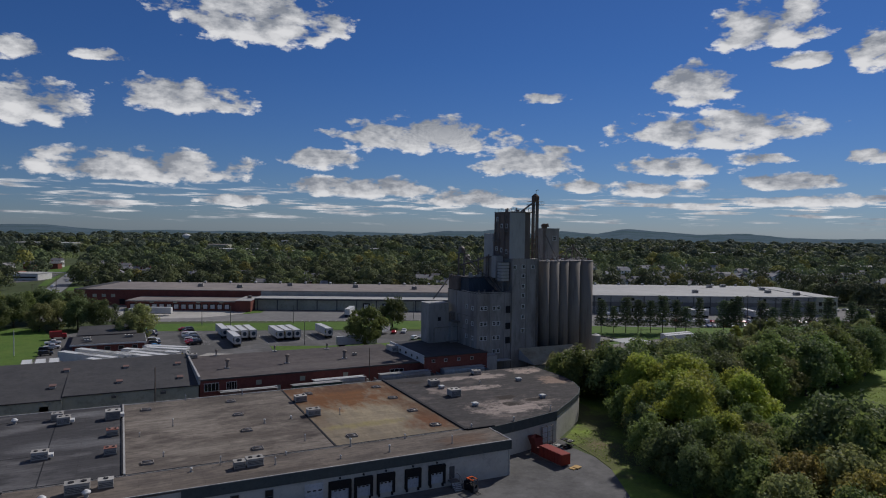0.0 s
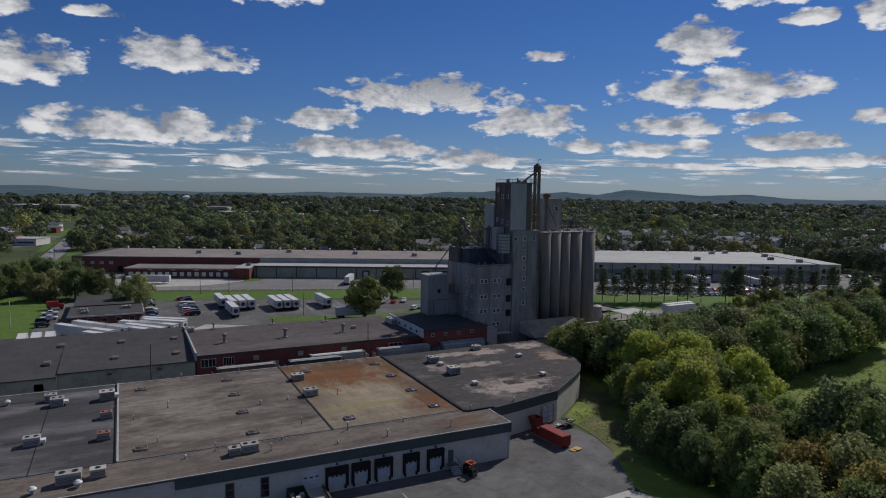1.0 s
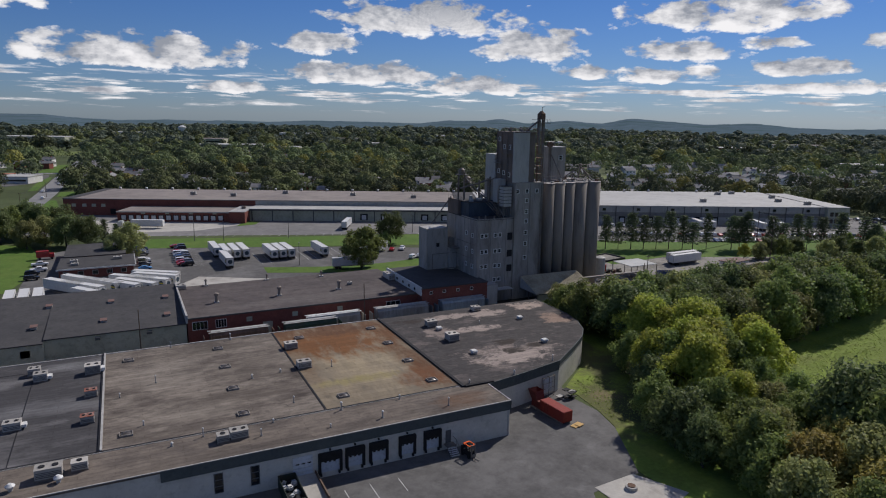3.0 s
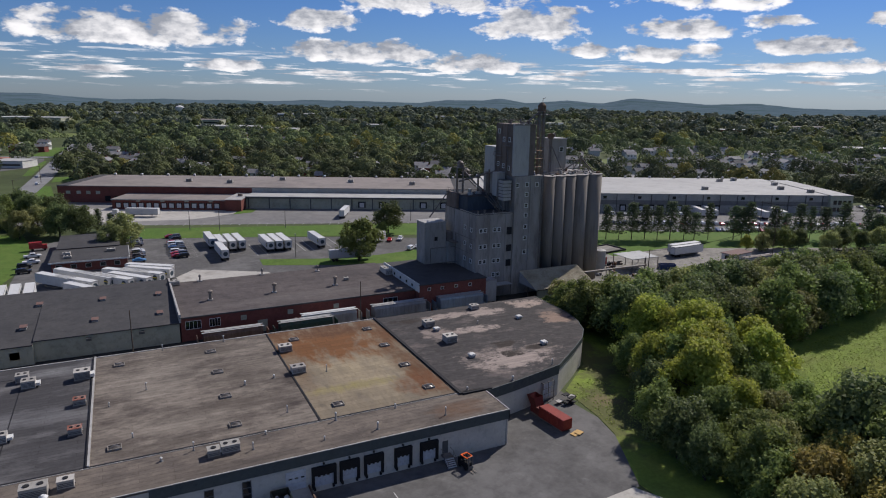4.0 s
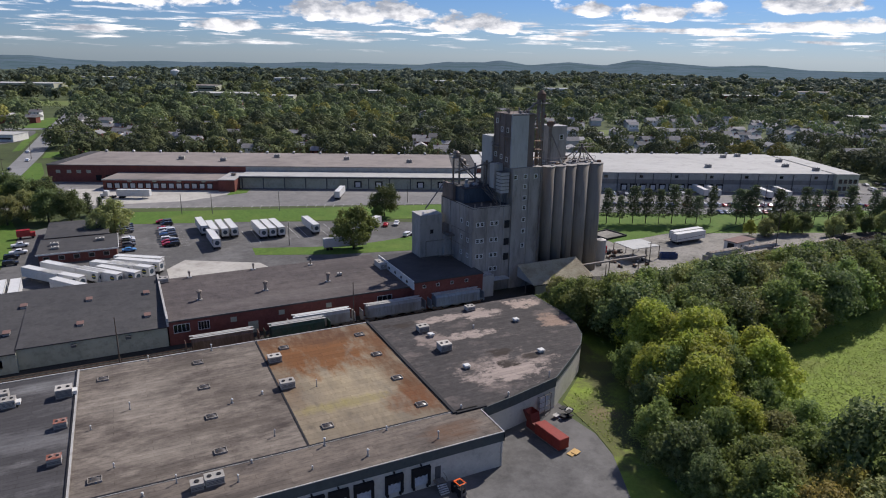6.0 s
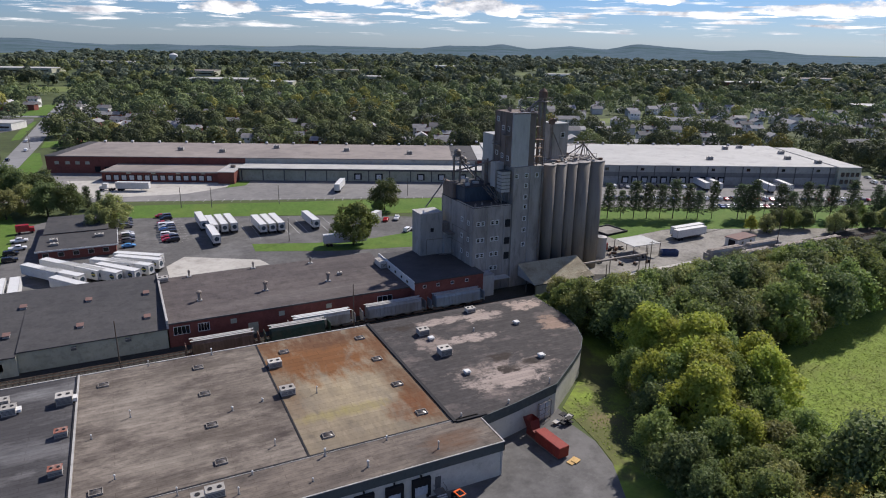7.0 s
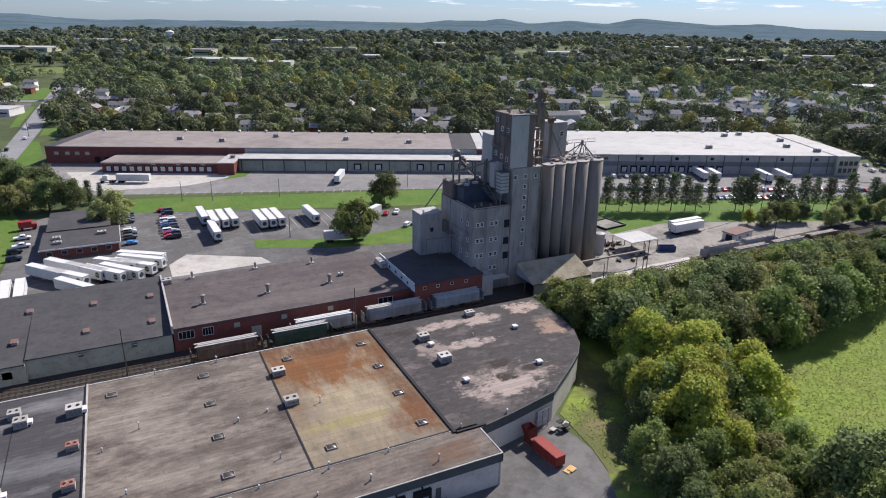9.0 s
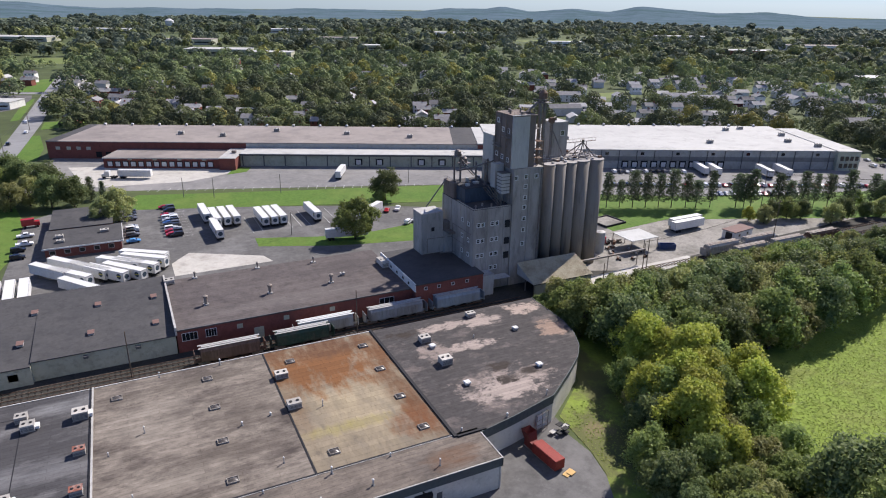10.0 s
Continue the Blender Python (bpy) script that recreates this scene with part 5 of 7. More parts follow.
def pole(x, y, h, lamp=False, arms=1, label="bare weathered wooden utility pole", m=None):
    ob = thing("utility_pole", label, "pole", pose(x, y, 0), "poles")
    part("shaft", tube(bmesh.new(), (0, 0, -0.2), (0, 0, h), 0.16, 0.1, 8), m or M["pole_wood"], ob)
    for k in range(arms):
        part("crossarm", boxes((-1.1, -0.06, h - 0.6 - k, 1.1, 0.06, h - 0.48 - k)), m or M["pole_wood"], ob)
    if lamp:
        part("lamp_head", boxes((-0.1, -0.5, h, 0.15, 0.5, h + 0.18)), M["trim_pale"], ob)
    return ob


pole(-26.6, 56.5, 11.5, arms=0), pole(25.4, 53.6, 13.0, arms=0)
pole(117.5, 51.5, 13.5, arms=1), pole(123.0, 58.6, 9, arms=0), pole(180.0, 56.3, 17), pole(210.0, 86.0, 18, arms=1), pole(271, 62, 15, arms=1), pole(102.0, 52.5, 8, arms=0)

# ---- long warehouse behind the lots (own axes: along its front, and back) ----
wh = thing("long_warehouse", "very long low warehouse, brick and pale panels, tan and white roofs", "warehouse", pose(-60.5, 289.5, 0, 0, 0, -24))
part("wall", boxes((-2, 14, -0.3, 224, 62, 8.6)), M["brick"], wh, "long red brick wall")
part("roof", boxes((-2.2, 13.8, 8.6, 224, 62.2, 9.0)), M["roof_tan"], wh, "tan gravel roof")
parts("roof_border", ((-2.2, 13.8, 9.0, 3.5, 62.2, 9.06), (208, 13.9, 9.0, 221, 62.1, 9.06)), M["roof_gray"], wh, "dark roof border")
part("roof_strip", boxes((221, 14, 9.0, 226.8, 62.2, 9.3)), M["roof_white"], wh, "white roof strip")
part("wall", boxes((100, 0.3, -0.3, 226.8, 13.9, 6.0)), M["wall_pale"], wh, "pale panel wall below the white roof")
part("roof", boxes((100, -0.8, 6.0, 226.8, 13.9, 6.35)), M["roof_white"], wh, "white lower roof")
part("fascia", boxes((100, -0.95, 5.4, 226.8, -0.8, 6.2)), M["trim_dark"], wh)
part("fascia", boxes((99.9, 13.91, 6.36, 221, 13.996, 8.75)), M["wall_panel"], wh, "grey panel strip above the lower roof")
part("wall", boxes((35, -6, -0.3, 92, 13.9, 4.9)), M["brick"], wh, "brick dock wing")
part("roof", boxes((34.7, -6.3, 4.9, 92, 13.9, 5.25)), M["roof_tan"], wh)
part("fascia", boxes((34.6, -6.45, 4.7, 92, -6.3, 5.2)), M["trim_pale"], wh)
part("wall", boxes((92, -9, -0.3, 99.9, 13.9, 5.6)), M["brick"], wh, "brick end block")
part("roof", boxes((91.8, -9.2, 5.6, 100, 13.9, 5.9)), M["trim_pale"], wh)
part("roof_unit", boxes((95.5, 2, 5.9, 97.5, 4, 7.2)), M["steel"], wh)
for k in range(14):
    x = 38.2 + 3.75 * k
    d = part("dock_door", boxes((x - 1.1, -6.25, 1.0, x + 1.1, -6.003, 3.2)), M["white_paint"], wh, "white dock door")
    part("dock_seal", boxes((x - 1.45, -6.3, 0.8, x - 1.1, -6.003, 3.5), (x + 1.1, -6.3, 0.8, x + 1.45, -6.003, 3.5), (x - 1.45, -6.3, 3.2, x + 1.45, -6.2, 3.55)), M["rubber"], d)
for x in (24.0, 29.0):
    part("dock_door", boxes((x - 1.4, 13.6, 0.8, x + 1.4, 13.997, 3.6)), M["rubber"], wh)
for x in (48, 60, 72, 84):
    part("sign_panel", boxes((x - 1, -6.2, 4.0, x + 1, -6.004, 4.6)), M["wall_pale"], wh)
for k in range(12):
    x = 101 + 10.6 * k
    part("pilaster", boxes((x, 0.0, 0, x + 0.5, 0.297, 5.4)), M["trim_dark"], wh)
    if k in (5, 6, 8, 9, 10):
        part("dock_door", boxes((x + 3.5, 0.0, 0.8, x + 7.3, 0.297, 4.0)), M["rubber"], wh)
        part("dock_door", boxes((x + 4.2, -0.06, 1.0, x + 6.6, -0.003, 3.4)), M["white_paint"], wh)
for x in (3.5, 9.0, 14.0, 19.0):
    part("window", boxes((x - 1.1, 13.9, 4.6, x + 1.1, 13.997, 6.2)), M["wall_pale"], wh)
# white-roofed half
part("wall", boxes((227, 0, -0.3, 406, 70, 9.4)), M["wall_panel"], wh, "grey ribbed panel wall")
part("roof", boxes((226.9, -0.3, 9.4, 406, 70.3, 9.8)), M["roof_white"], wh, "bright white membrane roof")
part("wall_band", boxes((227.1, -0.08, 3.9, 406, -0.003, 6.2)), M["panel_dark"], wh, "darker grey wall band")
part("wall", boxes((406, -2.5, -0.3, 418, 62, 9.9)), M["wall_pale"], wh, "pale corner office block")
part("roof", boxes((405.9, -2.7, 9.9, 418.2, 62.2, 10.1)), M["roof_white"], wh)
parts("window", ([(407.5 + 2.6 * k, -2.6, z, 409.3 + 2.6 * k, -2.503, z + 2.2) for k in range(4) for z in (1.5, 5.2)]), M["glass_dark"], wh)
for k in range(20):
    x = 228 + 9.2 * k
    part("pilaster", boxes((x, -0.35, 0, x + 0.35, -0.09, 9.3)), M["trim_dark"], wh)
    if k % 2 == 0:
        part("window", boxes((x + 2.2, -0.14, 7.0, x + 4.0, -0.09, 8.4)), M["glass_dark"], wh)
for k in range(12):
    x = 296 + 5.0 * k
    if x < 350:
        part("dock_door", boxes((x - 1.7, -0.6, 0.6, x + 1.7, -0.09, 4.0)), M["rubber"], wh)
        part("dock_door", boxes((x - 1.15, -0.66, 0.9, x + 1.15, -0.603, 3.3)), M["white_paint"], wh)
for k in range(26):
    u = 8 + 15.5 * k
    zz, vv = (9.0, 60.5) if u < 220 else (9.8, 68.5)
    ob = thing("roof_ventilator", "small pale ventilator on the warehouse roof", "vent", pose(*far_frame(u, vv), zz, 0, 0, -24), "warehouse roof vents")
    part("base", boxes((-0.6, -0.6, 0, 0.6, 0.6, 0.9)), M["trim_pale"], ob)
    part("hood", tube(bmesh.new(), (0, 0, 0.9), (0, 0, 1.3), 0.9, 0.5, 10), M["white_paint"], ob)
for u, v in ((248, 6), (253, 9), (270, 25), (347, 18), (392, 22), (398, 40), (372, 55), (383, 60), (402, 10), (60, 35), (84, 30), (110, 45), (150, 38), (185, 30)):
    x, y = far_frame(u, v)
    hvac(x, y, 3.0, 2.2, 1.7, -24, z=9.8 if u > 226 else 9.0)


# ---- vehicles ----
def make_trailer(label, body, length=15.5, mark=True):
    t = thing("semi_trailer", label, "trailer", None, "parked trailers")
    L = length
    part("box", bevel(boxes((0, -1.28, 1.15, L, 1.28, 4.05)), 0.05), body, t, "white ribless box")
    part("roof_rail", boxes((0, -1.3, 4.0, L, -1.22, 4.1), (0, 1.22, 4.0, L, 1.3, 4.1)), M["trim_pale"], t)
    part("rear_frame", boxes((-0.08, -1.3, 1.1, -0.003, -1.12, 4.1), (-0.08, 1.12, 1.1, -0.003, 1.3, 4.1), (-0.08, -1.12, 3.9, -0.003, 1.12, 4.1)), M["trim_pale"], t)
    part("chassis", boxes((0.3, -0.5, 0.85, L - 0.5, 0.5, 1.14), (0.2, -1.1, 0.45, 0.35, 1.1, 0.6)), M["dark"], t)
    for k in range(2):
        axle = part("axle", boxes((1.2 + 1.3 * k, -1.0, 0.45, 1.4 + 1.3 * k, 1.0, 0.6)), M["dark"], t)
        for s in (-1, 1):
            part("wheel", tube(bmesh.new(), (1.3 + 1.3 * k, s * 0.75, 0.52), (1.3 + 1.3 * k, s * 1.25, 0.52), 0.52, sides=16), M["rubber"], axle)
    part("landing_gear", boxes((L - 3.6, -0.9, 0.05, L - 3.45, -0.75, 1.14), (L - 3.6, 0.75, 0.05, L - 3.45, 0.9, 1.14)), M["steel"], t)
    if mark:
        for s in (-1, 1):
            bm = bmesh.new()
            tube(bm, (1.7, s * 1.285, 2.7), (1.7, s * 1.297, 2.7), 0.85, sides=20)
            em = part("emblem", bm, M["emblem"], t, "dark round emblem")
            part("emblem_band", boxes((0.85, s * 1.3 - 0.004, 2.6, 2.55, s * 1.3 + 0.004, 2.85)), M["emblem_yellow"], em)
        part("door_emblem", tube(bmesh.new(), (-0.012, 0, 2.6), (-0.004, 0, 2.6), 0.8, sides=20), M["emblem"], t)
    return t


def make_reefer(label):
    t = make_trailer(label, M["white_paint"], 15.5, True)
    part("cooler_unit", bevel(boxes((15.5, -0.9, 2.0, 15.95, 0.9, 3.9)), 0.06), M["trim_pale"], t)
    return t


PLACED = {}


def place(proto, x, y, turn, z=0.02):
    m = pose(x, y, z, 0, 0, turn)
    if proto.name in PLACED:
        return copy_thing(proto, m)
    PLACED[proto.name] = True
    proto.matrix_basis = m
    return proto


REEFER = make_reefer("white refrigerated semi-trailer with a dark round emblem")
PLAIN = make_trailer("plain white box semi-trailer", M["white_paint"], 15.0, False)
# rows in the trailer park: rear doors towards the mill
for x in (6.3, 9.7, 13.1):
    place(REEFER, x, 153.0, 92)
place(REEFER, 3.4, 160.0, 92), place(REEFER, 5.0, 139.5, 92)
for x in (22.4, 25.7, 29.0):
    place(REEFER, x, 147.0, 92)
place(REEFER, 41.8, 146.0, 92)
# heap of trailers behind the sheds
for x, y, a in ((-36.4, 123.0, 131), (-35.2, 113.4, 132), (-30.4, 116.0, 130), (-25.6, 112.2, 132), (-20.8, 111.8, 132), (-21.0, 119.0, 140), (-17.0, 115.5, 136), (-14.0, 119.8, 142), (-13.5, 124.0, 146), (-41.2, 119.4, 130), (-33.0, 103.4, 128)):
    place(REEFER if x > -36 else PLAIN, x, y, a)
for x in (-58, -54.5, -51):
    place(PLAIN, x, 104, 93)
place(PLAIN, 158.5, 82.0, 2), place(PLAIN, 160.5, 85.2, 2)
for u, v in ((332.5, -16), (338.5, -17), (363, -20.5), (373, -19)):
    x, y = far_frame(u, v)
    place(PLAIN, x, y, 66)
place(PLAIN, 57.0, 141.0, 40), place(PLAIN, 38.5, 125.6, -8)
for u, v in ((152, -27),):
    x, y = far_frame(u, v)
    place(PLAIN, x, y, 66 if u < 150 else 62)


def make_tractor(label, paint):
    t = thing("truck_tractor", label, "truck", None, "trucks")
    part("cab", bevel(boxes((3.2, -1.15, 0.9, 5.4, 1.15, 3.4)), 0.15, 2), paint, t)
    part("bonnet", bevel(boxes((5.4, -1.0, 0.8, 6.9, 1.0, 2.0)), 0.15, 2), paint, t)
    part("windscreen", boxes((5.38, -0.95, 2.2, 5.43, 0.95, 3.1)), M["glass_dark"], t)
    part("chassis", boxes((0, -0.45, 0.7, 6.6, 0.45, 0.95)), M["dark"], t)
    for x in (0.8, 2.0, 6.0):
        for s in (-1, 1):
            part("wheel", tube(bmesh.new(), (x, s * 0.7, 0.52), (x, s * 1.2, 0.52), 0.52, sides=16), M["rubber"], t)
    return t


TRACTOR = make_tractor("white road tractor parked with its trailer", M["white_paint"])
ax, ay = far_frame(50.5, -25.5)
place(PLAIN, ax, ay, 336)
sx, sy = far_frame(49.6, -25.5)
place(TRACTOR, sx, sy, 156)


def car_profile(kind):
    if kind == "pickup":
        return [(0, 0.45), (0, 1.1), (2.0, 1.12), (2.1, 1.75), (3.5, 1.78), (4.1, 1.15), (5.3, 1.05), (5.4, 0.5)]
    if kind == "suv":
        return [(0, 0.45), (0.05, 1.1), (0.3, 1.7), (2.9, 1.75), (3.6, 1.15), (4.6, 1.0), (4.7, 0.5)]
    return [(0, 0.4), (0.02, 0.95), (0.7, 1.02), (1.3, 1.42), (2.6, 1.45), (3.4, 0.98), (4.5, 0.8), (4.6, 0.42)]


def make_car(label, paint, kind="sedan"):
    t = thing("pickup_truck" if kind == "pickup" else "car", label, "pickup" if kind == "pickup" else "car", None, "parked cars")
    prof = car_profile(kind)
    bm = bmesh.new()
    rings = []
    for y, inset in ((-0.9, 0.0), (0.9, 0.0)):
        rings.append([bm.verts.new((x, y * (0.82 if z > 1.2 else 1.0), z)) for x, z in prof])
    n = len(prof)
    for k in range(n):
        bm.faces.new((rings[0][k], rings[0][(k + 1) % n], rings[1][(k + 1) % n], rings[1][k]))
    bm.faces.new(rings[0][::-1]), bm.faces.new(rings[1])
    bmesh.ops.recalc_face_normals(bm, faces=bm.faces[:])
    bevel(bm, 0.06)
    part("body", bm, paint, t)
    top = [p for p in prof if p[1] > 1.3]
    x0, x1, z1 = top[0][0], top[-1][0], top[0][1]
    for y in (-0.86, 0.77):
        part("side_window", boxes((x0 + 0.1, y, 1.08, x1 - 0.05, y + 0.09, z1 - 0.1)), M["glass_dark"], t)
    w = bmesh.new()
    nx = prof[prof.index(top[-1]) + 1]
    v = [w.verts.new(p) for p in ((x1 + 0.03, -0.7, z1 - 0.03), (x1 + 0.03, 0.7, z1 - 0.03), (nx[0] + 0.02, 0.8, nx[1] + 0.04), (nx[0] + 0.02, -0.8, nx[1] + 0.04))]
    w.faces.new(v)
    part("windscreen", w, M["glass_dark"], t)
    L = prof[-1][0]
    for x in (0.85, L - 0.9):
        for s in (-1, 1):
            part("wheel", tube(bmesh.new(), (x, s * 0.72, 0.34), (x, s * 0.92, 0.34), 0.34, sides=14), M["rubber"], t)
    for s in (-1, 1):
        part("headlight", boxes((L - 0.12, s * 0.6 - 0.18, 0.62, L - 0.02, s * 0.6 + 0.18, 0.78)), M["trim_pale"], t)
    return t


PAINT = {n: mat("car_" + n, c, 0.06, 0.25, 1.0, 0.0, spec=0.6) for n, c in (("white", (0.7, 0.7, 0.7)), ("black", (0.015, 0.015, 0.017)), ("red", (0.35, 0.02, 0.025)), ("silver", (0.36, 0.37, 0.38)), ("blue", (0.03, 0.08, 0.22)), ("grey", (0.1, 0.1, 0.11)), ("sky", (0.08, 0.25, 0.5)), ("orange", (0.75, 0.13, 0.03)))}
CARS = {n: make_car(f"{n} parked car in the lot" if n != "sky" else "bright blue parked car in the lot", PAINT[n], "suv" if n in ("black", "white", "grey") else "sedan") for n in ("white", "black", "red", "silver", "blue", "grey", "sky")}
PICK = make_car("white pickup truck parked beside the office", PAINT["white"], "pickup")
crng = random.Random(9)
for y, n in ((187, "black"), (183.5, "black"), (180, "grey"), (176.5, "grey"), (166.5, "silver"), (163.5, "white"), (160, "black"), (156.5, "grey"), (150.0, "sky")):
    place(CARS[n], -24.8, y, 2)
for y, a, b in ((187.5, "red", "grey"), (183, None, "black"), (176.0, "red", "silver"), (172.6, "white", "white"), (169.2, "silver", "black"), (165.8, "blue", "grey"), (162.4, "black", "black"), (159.0, "white", "silver"), (155.6, "red", "black"), (152.0, "red", "black")):
    if a:
        place(CARS[a], -12.0, y, 2 + crng.uniform(-2, 2))
    place(CARS[b], -6.0, y - 1.0, 182 + crng.uniform(-2, 2))
place(PICK, -59.0, 170.0, 4), place(PICK, -58.5, 160.5, 4), place(CARS["black"], -59.5, 155, 4), place(CARS["red"], 69.5, 146.6, 60), place(PICK, 74.0, 146.5, 60), place(CARS["white"], 71.0, 130, 40), place(CARS["silver"], 74.5, 131.5, 40), place(CARS["black"], -59.0, 147.5, 4)
for k in range(46):
    if crng.random() < 0.9:
        x, y = far_frame(262 + 3.1 * k, -37.0)
        place(CARS[crng.choice(("white", "black", "silver", "grey", "red", "blue", "white"))], x, y, 66)
for k in range(12):
    x, y = far_frame(288 + 3.2 * k, -12)
    place(CARS[crng.choice(("white", "black", "silver", "grey"))], x, y, 66)
for k in range(14):
    x, y = far_frame(322 + 2.9 * k, -47)
    place(CARS[crng.choice(("white", "black", "silver", "grey", "red", "blue"))], x, y, 246)
for k in range(9):
    x, y = far_frame(432 + 6 * (k % 5), 4 + 14 * (k // 5))
    place(CARS[crng.choice(("white", "black", "silver", "grey"))], x, y, 66)
for x, y in ((-76.5, 420), (-79.2, 345), (-70.4, 470), (-75.2, 520), (-69, 560), (-73.4, 380)):
    place(CARS[crng.choice(("white", "silver", "black"))], x, y, 86)
van = thing("box_truck", "red box truck parked on the visitor lot", "truck", pose(-58.4, 182, 0.02, 0, 0, 5))
part("box", boxes((0, -1.1, 0.9, 4.2, 1.1, 3.2)), PAINT["red"], van), part("cab", bevel(boxes((4.2, -1.0, 0.6, 5.8, 1.0, 2.2)), 0.1), PAINT["red"], van)
for x in (1.0, 5.0):
    for s in (-1, 1):
        part("wheel", tube(bmesh.new(), (x, s * 0.8, 0.42), (x, s * 1.08, 0.42), 0.42, sides=14), M["rubber"], van)

# bay lines
def lines(name, label, dims):
    for d in dims:
        ob = part("road_marking", boxes(d), M["line_paint"], None)
        tagged(ob, label, "road marking", "bay lines", "structure")


lines("bay", "faded white parking bay line on asphalt", [(x, 144.0, 0.004, x + 0.14, 163.0, 0.012) for x in (17.0, 20.4, 31.2, 34.6, 38.0, 45.4, 48.8)])
lines("bay", "faded white parking bay line on asphalt", [(-9.0, 150 + 3.4 * k, 0.004, -3.0, 150.1 + 3.4 * k, 0.012) for k in range(11)])
lines("yard", "faded white line on the dock yard asphalt", [(2.5, -18.6, 0.004, 2.64, -14.0, 0.012), (-1.5, -18.0, 0.004, -1.36, -14.0, 0.012), (7.0, -18.0, 0.004, 7.14, -14.2, 0.012)])
for u in range(72, 196, 4):
    x, y = far_frame(u, -46 + (u - 72) * 0.09)
    ob = part("road_marking", boxes((-0.07, -2.4, 0.004, 0.07, 2.4, 0.012)), M["line_paint"], None)
    ob.matrix_basis = pose(x, y, 0, 0, 0, -24)
    tagged(ob, "faded white parking bay line on asphalt", "road marking", "bay lines", "structure")

# ---- small office ----
office = thing("office", "low brick office with flat dark roofs", "office building")
part("wall", boxes((-48.6, 144.5, -0.3, -26.2, 162.5, 3.3)), M["brick"], office)
part("roof", boxes((-49.2, 143.6, 3.3, -25.6, 163, 3.6)), M["roof_gray"], office)
part("wall", boxes((-47.8, 162.6, -0.3, -28.8, 187, 3.6)), M["brick"], office)
part("roof", boxes((-48.3, 163.1, 3.6, -28.3, 187.6, 3.9)), M["roof_gray"], office)
part("fascia", boxes((-49.3, 143.45, 3.15, -25.5, 143.6, 3.62), (-25.6, 143.6, 3.15, -25.45, 163, 3.62)), M["white_paint"], office)
for k in range(5):
    x = -46.5 + 4.3 * k
    w = part("window", boxes((x - 0.9, 144.4, 1.0, x + 0.9, 144.497, 2.5)), M["trim_pale"], office)
    part("pane", boxes((x - 0.75, 144.37, 1.15, x + 0.75, 144.399, 2.35)), M["glass_dark"], w)
hvac(-44.5, 154, 2.2, 1.6, 0.9, z=3.6), hvac(-44, 149, 2.2, 1.6, 0.8, z=3.6), hvac(-31, 155, 2.6, 1.6, 0.9, z=3.6)
pole(-66, 150, 9, arms=0, label="white flagpole on the lawn", m=M["white_paint"])
for x, y in ((10.6, 196), (-1, 201), (38, 192), (29, 136.0), (96, 186)):
    pole(x, y, 8.5, lamp=True, arms=0, label="slim grey lamp post at the lot", m=M["steel"])

# ---- dock yard things ----
comp = thing("waste_compactor", "red waste compactor container on the dock yard", "container", pose(42.0, -9.4, 0, 0, 0, 96))
bm = prism([(-0.6, -1.15), (6.0, -1.15), (6.0, 1.15), (-0.6, 1.15)], 0.3, 2.4)
part("container", bevel(bm, 0.08), M["red_paint"], comp)
parts("rib", ([(0.5 + 0.8 * k, s * 1.18 - 0.05, 0.35, 0.62 + 0.8 * k, s * 1.18 + 0.05, 2.3) for k in range(7) for s in (-1, 1)]), M["red_paint"], comp)
part("ram_housing", boxes((6.05, -0.9, 0.3, 8.6, 0.9, 1.7)), M["red_dark"], comp, "dark red compactor ram")
chute = bmesh.new()
v = [chute.verts.new(p) for p in ((7.0, -0.9, 1.7), (8.8, -0.9, 1.7), (8.8, 0.9, 1.7), (7.0, 0.9, 1.7), (7.6, -1.1, 3.3), (9.6, -1.1, 3.3), (9.6, 1.1, 3.3), (7.6, 1.1, 3.3))]
for f in ((0, 1, 5, 4), (1, 2, 6, 5), (2, 3, 7, 6), (3, 0, 4, 7)):
    chute.faces.new([v[k] for k in f])
part("chute", chute, M["red_dark"], comp)
parts("skid", ((-0.2, -1.0, 0, 8.6, -0.75, 0.3), (-0.2, 0.75, 0, 8.6, 1.0, 0.3)), M["steel"], comp)
pal = thing("cardboard_sheet", "yellowed flattened cardboard lying on the asphalt", "cardboard", pose(43.2, -11.2, 0.0, 0, 0, 20))
part("sheet", boxes((-1.2, -0.6, 0, 1.2, 0.6, 0.15)), M["cardboard"], pal)
part("sheet", boxes((-0.4, -0.9, 0.15, 1.0, 0.2, 0.26)), M["cardboard"], pal)
cage = thing("dock_cage", "steel pipe cage round a dock door", "cage", pose(45.6, 1.7, 0, 0, 0, 14))
bmc = bmesh.new()
for x in (-1.6, 0.0, 1.6):
    sweep(bmc, [(x, 0.0, 0), (x, -0.5, 0), (x, -0.5, 4.2), (x, 0.0, 4.2)], 0.06)
for z in (0.8, 1.9, 3.0, 4.2):
    sweep(bmc, [(-1.6, -0.5, z), (1.6, -0.5, z)], 0.05)
part("bars", bmc, M["steel"], cage)
part("door_panel", boxes((-1.3, -0.12, 0.9, 1.3, -0.03, 3.9)), M["door_paint"], cage)
junk = thing("scrap_pile", "stack of broken pallets and white scrap by the wall", "scrap", pose(49.0, -0.6, 0, 0, 0, 15))
jr = random.Random(3)
